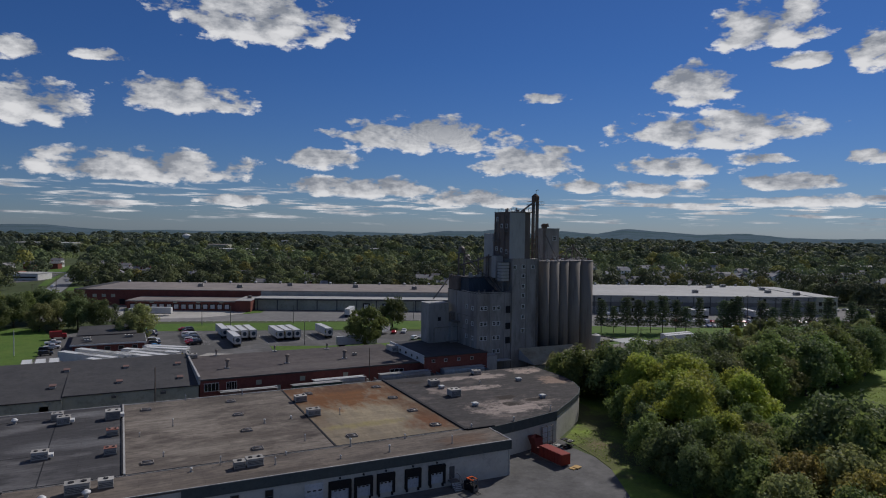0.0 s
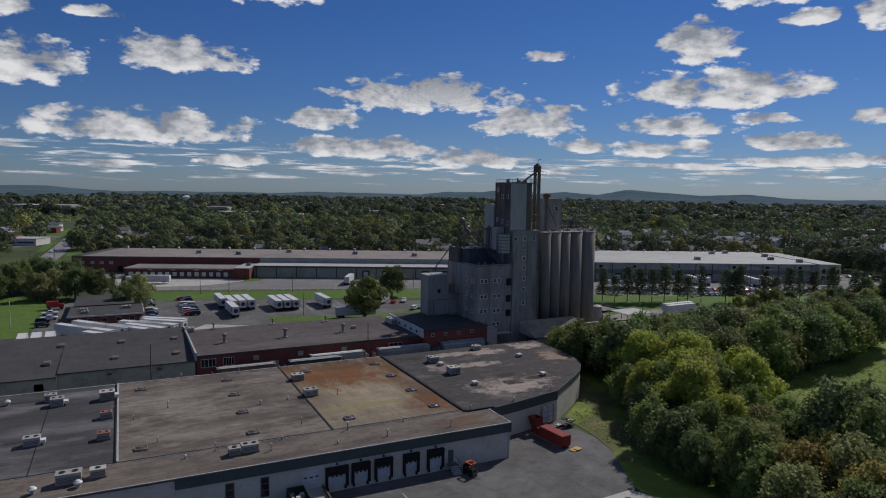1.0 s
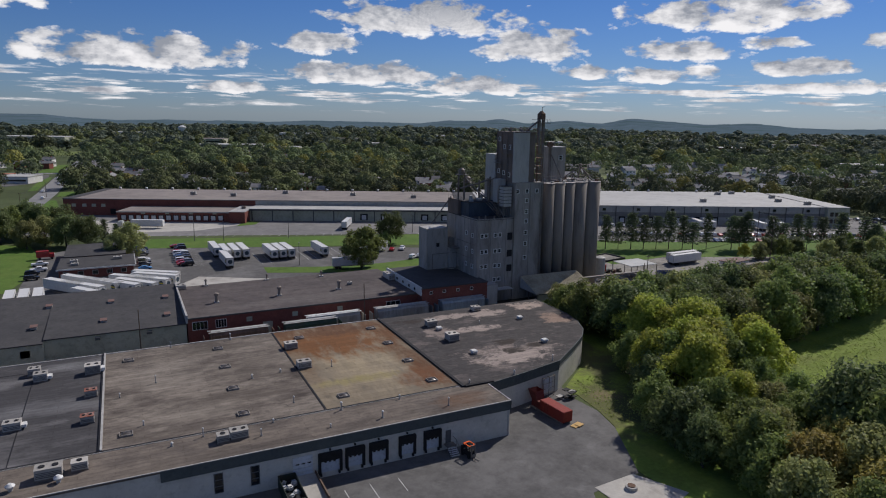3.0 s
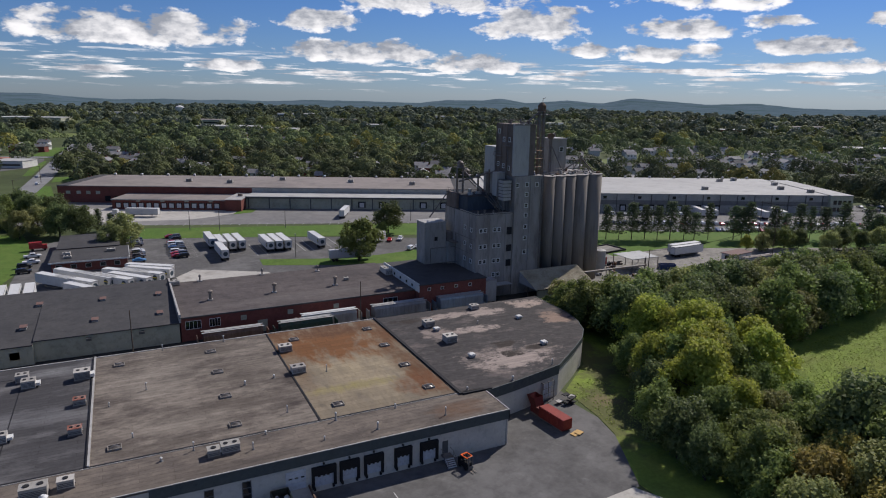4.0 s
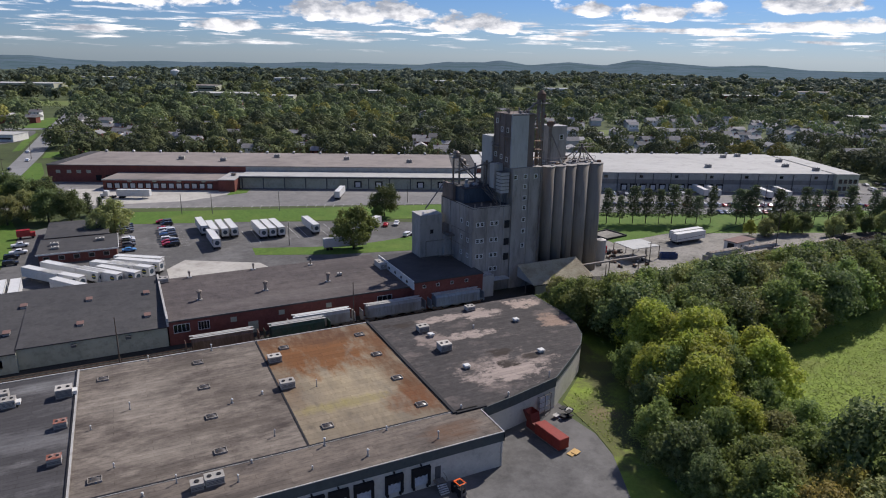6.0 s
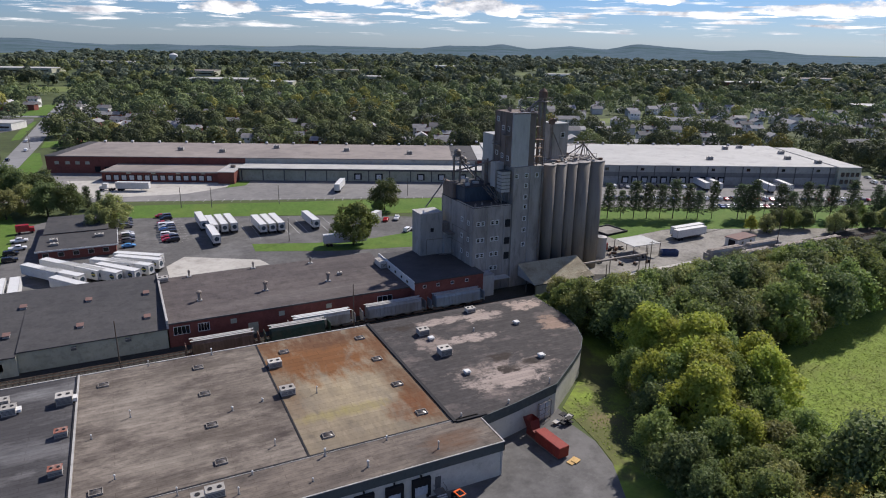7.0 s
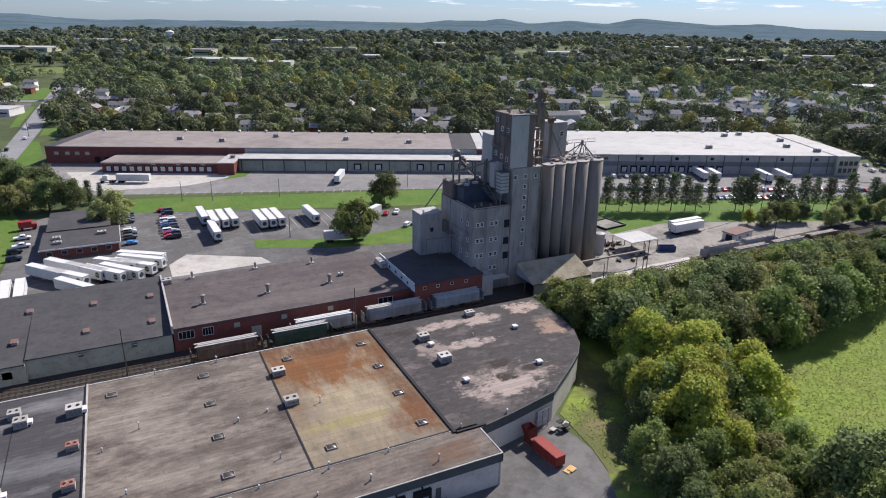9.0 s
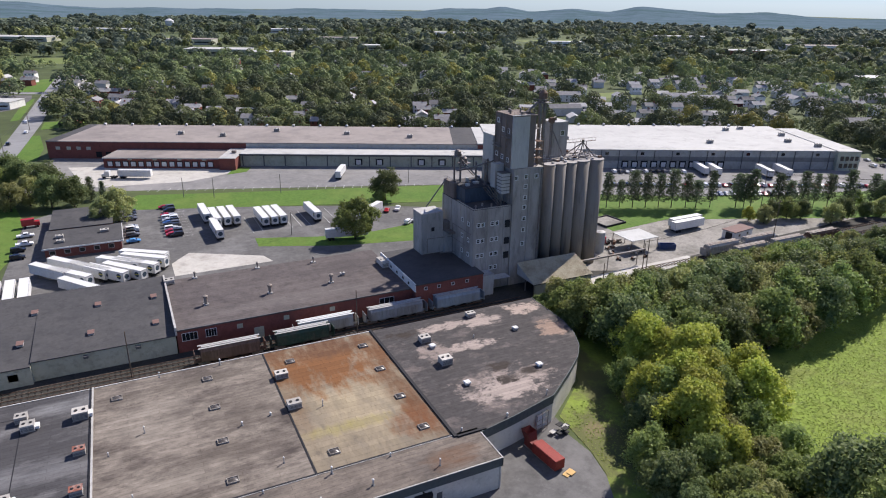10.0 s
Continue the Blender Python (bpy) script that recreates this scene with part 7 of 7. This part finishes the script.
WOODS = [(76, 12), (92, 0), (102, 2), (118, 4), (140, 7), (162, 10), (182, 16), (178, 44), (120, 47), (92, 47), (78, 44), (75, 28)]
for x, y in scatter(WOODS, 8.0, prng):
    cap = 4.0 + 0.4 * (52 - y) if x > 96 else 4.5 + 0.33 * (55 - y)
    kind = 1 if 100 < x < 140 and prng.random() < 0.5 else prng.choice((0, 0, 1, 3, 4, 3))
    top = (11.0, 10.5, 11.5, 9.0, 10.0)[kind]
    k = min(prng.uniform(1.2, 1.5), cap / top)
    plant(WOOD[kind], USED, x, y, max(0.5, k * (1.1 if k < 0.7 else 1)), k)
TONGUE = [(61, -34), (72, -38), (86, -20), (91, -4), (87, 4), (78, 14), (74, 10), (70, 2), (65, -12), (60, -24)]
for x, y in scatter(TONGUE, 6.6, prng):
    lit = x > 72 and y > -16
    kind = 2 if lit and prng.random() < 0.8 else prng.choice((0, 3, 3, 4, 2, 0))
    k = prng.uniform(1.0, 1.25) * (1.0 if y > -18 else 0.8)
    plant(WOOD[kind], USED, x, y, k, k)
for x, y, kind, s in ((80, -1, 2, 1.35), (74, -7, 2, 1.2), (86, 1, 2, 1.2), (68, -4, 2, 1.0), (78, 8, 2, 1.2)):
    plant(WOOD[kind], USED, x, y, s, s)
for x, y, kind, s in ((63.5, -9, 1, 0.85), (56, -17.5, 0, 0.85), (67, -4, 3, 0.85), (53.5, -25, 1, 0.95), (69, 4, 0, 0.8), (75, -42, 1, 1.55), (79.5, -46, 1, 1.4), (71, -47, 0, 1.35), (84, -43, 1, 1.3), (58, -46, 5, 1.2), (64, -50, 3, 1.35), (53, -43, 4, 1.0), (66, -44, 5, 1.15), (60, -55, 5, 1.2), (71, -55, 3, 1.3), (80, -54, 5, 1.3), (52, -50, 3, 1.1), (56, -38, 0, 1.0), (62, -37, 3, 1.1), (68, -36, 4, 1.0), (53, -31, 1, 0.8), (88, -52, 0, 1.3), (55, -58, 4, 1.1)):
    plant(WOOD[kind], USED, x, y, s)
for x, y in scatter([(51.5, -36), (56, -28), (60, -24), (58.5, -14), (53, -22)], 4.0, prng):
    plant(prng.choice(BUSH), USED, x, y, prng.uniform(0.6, 0.9))
for x, y in scatter([(84, -22), (96, -10), (98, -3), (90, -6), (80, -26)], 4.5, prng):
    plant(prng.choice((BUSH[1], BUSH[2])), USED, x, y, prng.uniform(0.5, 0.8))
for x, y in scatter([(72, 36), (76, 30), (94, 46), (94, 52), (74, 50)], 3.6, prng):
    plant(prng.choice((BUSH[0], BUSH[2], WOOD[3])), USED, x, y, prng.uniform(0.6, 0.95))
for x, y in scatter([(100, 46), (180, 44), (250, 42), (250, 49), (150, 50.5), (100, 52)], 5.4, prng):
    plant(prng.choice((BUSH[0], BUSH[2], BUSH[2], BUSH[1])), USED, x, y, prng.uniform(0.7, 1.05))
for x, y in scatter([(178, 18), (330, 10), (330, 46), (178, 44)], 11.0, prng):
    plant(WOOD[prng.choice((0, 1, 3, 4))], USED, x, y, 0.8, min(0.8, (5 + 0.3 * (54 - y)) / 10.5))
for x, y in scatter([(216, 58), (262, 58), (330, 48), (330, 70), (262, 78), (222, 70)], 9.5, prng):
    plant(prng.choice((WOOD[0], WOOD[3], BUSH[2], WOOD[1])), USED, x, y, prng.uniform(0.55, 0.9))
for x, y, kind, s in ((200, 76, 3, 0.75), (206, 78, 1, 0.75), (213, 76, 0, 0.75), (196, 80, 2, 0.5), (219, 74, 1, 0.7)):
    plant(WOOD[kind], USED, x, y, s)
def tufts():
    rng = np.random.default_rng(77)
    field = [(84, -20), (92, -6), (104, -2), (140, 3), (180, 10), (240, 0), (200, -40), (120, -52), (92, -40)]
    pos = rng.uniform((80, -55), (240, 12), (110000, 2))
    keep = np.array([inside(px, py, field) for px, py in pos])
    pos = pos[keep][:45000]
    near_edge = np.c_[rng.uniform(51, 62, 700), rng.uniform(-16, 6, 700)]
    near_edge = near_edge[(near_edge[:, 1] < (near_edge[:, 0] - 52) * 0.9 + 2)]
    pos = np.concatenate([pos, near_edge])
    n = len(pos)
    cen = np.c_[pos, 0.05 + rng.uniform(0, 0.07, n)]
    nrm = rng.normal(size=(n, 3)) * 0.25 + [0.0, 0.0, 1.0]
    nrm /= np.linalg.norm(nrm, axis=1, keepdims=True)
    me = leaf_mesh("meadow_grass", sprays(cen, nrm, 0.2, rng))
    me.materials.append(LEAF["meadow"])
    tagged(new("meadow_grass", me), "tufts of rough sunlit meadow grass", "grass", kind="stuff")


tufts()
# trees round the lots
plant(WOOD[4], USED, 48.5, 122.5, 1.5), plant(WOOD[1], USED, 76, 164, 1.2), plant(BUSH[2], USED, 55, 150, 0.95), plant(WOOD[4], USED, 72, 160, 0.6), plant(BUSH[0], USED, 44.5, 136.5, 0.5)
plant(WOOD[3], USED, -26.5, 176, 1.35), plant(WOOD[3], USED, -31, 174, 1.1)
for x, y, kind, s in ((-42, 204, 1, 0.9), (-50, 206, 1, 0.95), (-58, 212, 3, 1.0), (-64, 206, 3, 0.95), (-53, 224, 1, 1.05), (-62, 232, 1, 1.05), (-68, 250, 1, 1.0), (-72, 238, 0, 0.9), (-75, 222, 1, 1.0), (-82, 230, 0, 1.0), (-80, 212, 1, 0.9)):
    plant(WOOD[kind], USED, x, y, s * 1.25)
SPRUCE = make_pine("spruce", "dark conical spruce beside the office", 21, 2.6, 9.5, 0.8, LEAF["pine"], 34, 2400, 0.220)
plant(SPRUCE, USED, -36.0, 212), plant(SPRUCE, USED, -31.5, 211, 0.8)
PINES = [make_pine("pine_tree", "tall dark pine in the row along the lot", 30 + k, 4.6, 14.2, 3.4, LEAF["pine"], 12, 3000, 0.29) for k in range(3)]
for k, u in enumerate((268, 273.5, 279, 284.5, 290, 295.5, 301.5, 306, 312, 323, 326.5, 329.5, 340.5, 345.5, 351.5, 356.5, 362.5, 371, 381.5, 386, 396, 404)):
    tagged(plant(PINES[k % 3], USED, *far_frame(u, -69 + 0.01 * (u - 268)), (0.98, 0.72, 1.08, 1.02, 0.9, 1.12, 0.94)[k % 7], (1.0, 0.8, 1.08, 1.0, 0.98, 1.12)[k % 6]), group="row of pines")

# ---- distant town ----
EYE0, HEADV = (-24.0, -92.0), radians(26.1)


def polar(az, d):
    a = HEADV + radians(az)
    return EYE0[0] + math.sin(a) * d, EYE0[1] + math.cos(a) * d


def make_house(label, w, d, h, wallm, roofm, chimney=False, wing=False):
    ob = thing("house", label, "house", None, "houses of the town")
    part("wall", boxes((-w / 2, -d / 2, -0.3, w / 2, d / 2, h)), wallm, ob)
    bm = bmesh.new()
    e, rise = 0.5, d * 0.28
    v = [bm.verts.new(p) for p in ((-w / 2 - e, -d / 2 - e, h - 0.1), (w / 2 + e, -d / 2 - e, h - 0.1), (w / 2 + e, d / 2 + e, h - 0.1), (-w / 2 - e, d / 2 + e, h - 0.1), (-w / 2 - e, 0, h + rise), (w / 2 + e, 0, h + rise))]
    for f in ((0, 1, 5, 4), (2, 3, 4, 5), (0, 4, 3), (1, 2, 5), (3, 2, 1, 0)):
        bm.faces.new([v[k] for k in f])
    part("roof", bm, roofm, ob)
    for k in range(3):
        for z in ((1.0, 2.3), (3.7, 5.0))[: 2 if h > 4.5 else 1]:
            x = -w / 2 + w * (k + 0.5) / 3
            part("window", boxes((x - 0.5, -d / 2 - 0.05, z[0], x + 0.5, -d / 2 - 0.002, z[1])), M["glass_dark"], ob)
    if chimney:
        part("chimney", boxes((w * 0.2, -0.4, h, w * 0.2 + 0.8, 0.4, h + rise + 0.9)), M["brick"], ob)
    if wing:
        part("porch", boxes((-w / 2, -d / 2 - 2.2, -0.3, w / 2, -d / 2 - 0.003, 2.6)), wallm, ob)
    return ob


M["shingle"] = mat("shingle", (0.24, 0.235, 0.235), 0.2, 0.9, 1.0, 0.1, (0.16, 0.155, 0.155), 0.3, 0.6, random_tint=0.4)
M["shingle_pale"] = mat("shingle_pale", (0.36, 0.35, 0.34), 0.15, 0.8, 1.0, 0.1, (0.25, 0.24, 0.23), 0.3, 0.6, random_tint=0.3)
M["siding"] = mat("siding", (0.72, 0.71, 0.68), 0.06, 0.7, 1.0, 0.02, (0.5, 0.48, 0.45), 0.3, 0.5, random_tint=0.25)
HOUSES = [
    make_house("white two-storey house with a grey gable roof", 10, 8, 5.6, M["siding"], M["shingle"], True),
    make_house("pale low house with a light grey roof", 13, 8, 3.2, M["siding"], M["shingle_pale"]),
    make_house("red brick house with a dark gable roof", 10, 8, 5.4, M["brick"], M["shingle"], True),
    make_house("white two-storey house with a porch", 9, 9, 5.8, M["siding"], M["shingle"], False, True),
    make_house("long pale row house with a grey roof", 24, 9, 5.8, M["siding"], M["shingle"]),
]
hrng = random.Random(5)
sites = []
for row in range(12):
    d = 412 + row * 34 + hrng.uniform(-6, 6)
    az = 3.5
    while az < 36:
        az += math.degrees((17.0 if row < 8 else 23) / d) * hrng.uniform(0.85, 1.6)
        if hrng.random() < 0.84:
            x, y = polar(az, d + hrng.uniform(-9, 9))
            u, v = (x + 60.5) * 0.9135 - (y - 289.5) * 0.4067, (x + 60.5) * 0.4067 + (y - 289.5) * 0.9135
            if v > 100:
                sites.append((x, y, hrng.choice((0, 0, 1, 3, 3, 4, 0, 1, 2))))
for k in range(105):
    az, d = hrng.uniform(-32, 2), 430 * (2.2 ** hrng.random())
    x, y = polar(az, d)
    if (x + 60.5) * 0.4067 + (y - 289.5) * 0.9135 > 95 and x > -60:
        sites.append((x, y, hrng.choice((2, 1, 0, 2, 3))))
for x, y in ((-92, 640), (-93, 668), (-116, 690), (-94, 700), (-112, 640), (-134, 660), (-56, 568), (-47, 566), (-40, 562), (-57, 600), (-46, 600), (-50, 640), (-4, 449), (4, 446), (12, 443), (-12, 462), (21, 415), (28, 420), (37, 528), (50, 505), (-58, 640), (-30, 590), (-20, 470)):
    sites.append((x, y, hrng.choice((1, 2, 0))))
sites.append((148.4, 429.6, 4))
seen_house = set()
for x, y, k in sites:
    m = pose(x, y, 0, 0, 0, -24 + hrng.choice((0, 0, 90, 180)) + hrng.uniform(-6, 6))
    if k in seen_house:
        copy_thing(HOUSES[k], m)
    else:
        seen_house.add(k)
        HOUSES[k].matrix_basis = m


CLEAR = []


def big_shed(az, d, w, dep, h, wallm, roofm, label, turn=-24):
    x, y = polar(az, d)
    CLEAR.append((az, d, w, 18 + 0.03 * d))
    ob = thing("flat_roofed_building", label, "building", pose(x, y, 0, 0, 0, turn), "distant flat-roofed buildings")
    part("wall", boxes((-w / 2, -dep / 2, -0.5, w / 2, dep / 2, h)), wallm, ob)
    part("roof", boxes((-w / 2 - 0.3, -dep / 2 - 0.3, h, w / 2 + 0.3, dep / 2 + 0.3, h + 0.4)), roofm, ob)
    part("window_band", boxes((-w * 0.45, -dep / 2 - 0.1, h * 0.35, w * 0.45, -dep / 2 - 0.004, h * 0.6)), M["glass_dark"], ob)


for a in ((-18.0, 1050, 90, 40, 9, "wall_pale", "roof_white"), (-14.0, 1000, 60, 30, 8, "wall_pale", "roof_white"), (-31.5, 1450, 120, 50, 8, "wall_pale", "roof_white"), (-20, 1300, 80, 40, 9, "wall_pale", "roof_tan"), (1.5, 1600, 130, 40, 10, "siding", "roof_white"), (-5, 1150, 70, 30, 8, "wall_pale", "roof_white"), (-9, 1350, 90, 30, 9, "wall_pale", "roof_tan"), (24, 1250, 80, 30, 9, "brick", "roof_white"), (29, 1500, 160, 40, 9, "siding", "roof_tan"), (19, 1700, 120, 40, 9, "siding", "roof_white"), (33, 900, 60, 30, 7, "wall_pale", "roof_white"), (-34.6, 618, 20, 14, 5, "siding", "shop_orange"), (-33.5, 600, 30, 20, 5, "siding", "roof_white"), (-12, 1700, 120, 40, 9, "siding", "roof_white"), (10, 1350, 70, 30, 8, "siding", "roof_white"), (-26, 1700, 120, 40, 10, "siding", "roof_white")):
    big_shed(*a[:5], M[a[5]], M[a[6]], "pale flat-roofed building far off among trees")
tank = thing("water_tank", "white domed water tank on the far rise", "water tank", pose(*polar(-21.5, 2100), 0))
part("dome", tube(tube(bmesh.new(), (0, 0, 6), (0, 0, 14), 12, 12, 20), (0, 0, 14), (0, 0, 19), 12, 3, 20), M["white_paint"], tank)
part("base", tube(bmesh.new(), (0, 0, -1), (0, 0, 6), 10, 12, 20), M["white_paint"], tank)
for az, d, w, dep in ((-15, 1450, 160, 90), (-1.5, 1300, 120, 80), (9, 1500, 150, 80), (4, 1000, 60, 40), (25, 1800, 220, 80), (-24, 1500, 160, 80), (14, 640, 40, 30), (-30, 1000, 60, 90)):
    x, y = polar(az, d)
    CLEAR.append((az, d + dep / 2, w, dep + 0.04 * d))
    slab("grass_field", [(x - w / 2, y - dep / 2), (x + w / 2, y - dep / 2), (x + w / 2, y + dep / 2), (x - w / 2, y + dep / 2)], -0.3, 0.01, M["field"], "pale green field between the woods", "field")


TOWN = ("far", "far", "far_dusk", "far_dusk", "far_pale", "far", "far_dusk", "far", "far_dusk", "far_dusk", "far", "far_dusk", "far_pale", "far", "far_gold", "far", "far_dusk")


def far_woods(name, label, count, d0, d1, leaves, size, scale, seed, kinds, keep):
    rng = np.random.default_rng(seed)
    temps = []
    for k in range(6):
        temps.append(domed(rng, 5.0, 0.6, 10.5, leaves, size))
    out, species = [], []
    hx = np.array([(s[0], s[1]) for s in sites])
    placed = 0
    while placed < count:
        az, d = rng.uniform(-37, 37), math.sqrt(d0 * d0 + (d1 * d1 - d0 * d0) * rng.random())
        x, y = polar(az, d)
        if any(abs(math.radians(az - ca) * d) < cw / 2 + 4 and cd - before < d < cd + 24 for ca, cd, cw, before in CLEAR) or not keep(x, y, az, d) or (len(hx) and d < 900 and np.min(np.hypot(hx[:, 0] - x - 2.4, hx[:, 1] - y - 4.6)) < 10.0):
            placed += 0.25
            continue
        s = scale * (0.55 + 0.85 * rng.random() ** 1.4)
        a = rng.uniform(0, 6.28)
        v = temps[rng.integers(0, 6)] * [s, s, s * rng.uniform(0.75, 1.12) / max(1.0, scale * 0.72)]
        c, sn = math.cos(a), math.sin(a)
        out.append(np.c_[v[:, 0] * c - v[:, 1] * sn + x, v[:, 0] * sn + v[:, 1] * c + y, v[:, 2]])
        species.append(np.full(len(v) // 3, rng.choice(len(kinds)), dtype=np.int32))
        placed += 1
    me = leaf_mesh(name, np.concatenate(out))
    for k in kinds:
        me.materials.append(LEAF[k])
    me.polygons.foreach_set("material_index", np.concatenate(species))
    tagged(new(name, me), label, "woods", kind="stuff")


def behind_warehouse(x, y, az, d):
    u, v = (x + 60.5) * 0.9135 - (y - 289.5) * 0.4067, (x + 60.5) * 0.4067 + (y - 289.5) * 0.9135
    if v < 82 and not (u < -45 and v > 60):
        return u > 455 and v > -60 and v < 82
    if -95 < x < -62 and y < 800:
        return False
    if -66 < x < -38 and 380 < y < 432:
        return False
    if x < -62 and y < 740:
        return d > 300 and (x * 7.1 + y * 3.3) % 10 < (1.2 if 465 < y < 625 else 3.0)
    town = az > 4 and 400 < d < 850
    return not town or (x * 12.9898 + y * 78.233) % 1.0 < 0.42


far_woods("town_trees", "green and yellowing trees between the houses", 1150, 330, 620, 400, 0.58, 1.12, 41, TOWN, behind_warehouse)
far_woods("town_trees", "green trees and gardens further off in the town", 1650, 620, 980, 180, 0.82, 1.22, 45, TOWN, behind_warehouse)
far_woods("far_trees", "distant green woods with a haze tint, thinning to the horizon", 2300, 980, 1900, 90, 1.4, 1.6, 42, ("far_haze", "far_haze", "far_pale", "far_dusk"), lambda x, y, az, d: (math.sin(x * 0.011) * math.sin(y * 0.013 + 1) < 0.55))
far_woods("horizon_trees", "distant woods below the hills, hazed blue-green in the leaf colour", 1300, 1900, 2600, 60, 2.3, 2.2, 43, ("far_haze",), lambda x, y, az, d: (math.sin(x * 0.006) * math.sin(y * 0.007 + 1) < 0.5))
far_woods("tree_belt", "belt of tall green trees behind the warehouse", 220, 330, 520, 800, 0.48, 1.15, 44, TOWN, lambda x, y, az, d: 84 < (x + 60.5) * 0.4067 + (y - 289.5) * 0.9135 < 125 and (x > -55) and (az < 3 or (x * 3.7 + y) % 10 < 2.5))


def hills():
    CREST = [(-40, 24), (-33, 38), (-31, 37), (-29, 20), (-26, 8), (-22.3, 14), (-20, 8), (-17.6, 13), (-14.5, 6), (-11.3, 18), (-6.7, 15), (-2.2, 8), (0.2, 30), (3.3, 30), (4.8, 46), (7.1, 17), (10.4, 40), (13.2, 23), (15.6, 60), (18.1, 46), (21.5, 28), (25, 40), (27.5, 20), (30.5, 13), (33.6, 20), (40, 12)]
    az0, d0, nu, nv = -52.0, 2500.0, 210, 26
    bm = bmesh.new()
    grid = []
    for i in range(nu + 1):
        az = az0 + 104 * i / nu
        crest = np.interp(az, [c[0] for c in CREST], [c[1] for c in CREST]) + 2.5 * noise.noise((az * 1.3, 0, 0))
        col = []
        for j in range(nv + 1):
            f = j / nv
            d = d0 + 1900 * f
            x, y = polar(az, d)
            z = -1.5 + (crest + 1.5) * (f ** 1.6) + 5 * f * (1 - f) * noise.noise((x * 0.004, y * 0.004, 0.3))
            col.append(bm.verts.new((x, y, z)))
        grid.append(col)
    for i in range(nu):
        for j in range(nv):
            bm.faces.new((grid[i][j], grid[i + 1][j], grid[i + 1][j + 1], grid[i][j + 1])).smooth = True
    tagged(part("backdrop_hills", bm, M["hill_haze"], None), "low wooded hills along the horizon, blue haze in their colour", "hills", kind="structure")


hills()
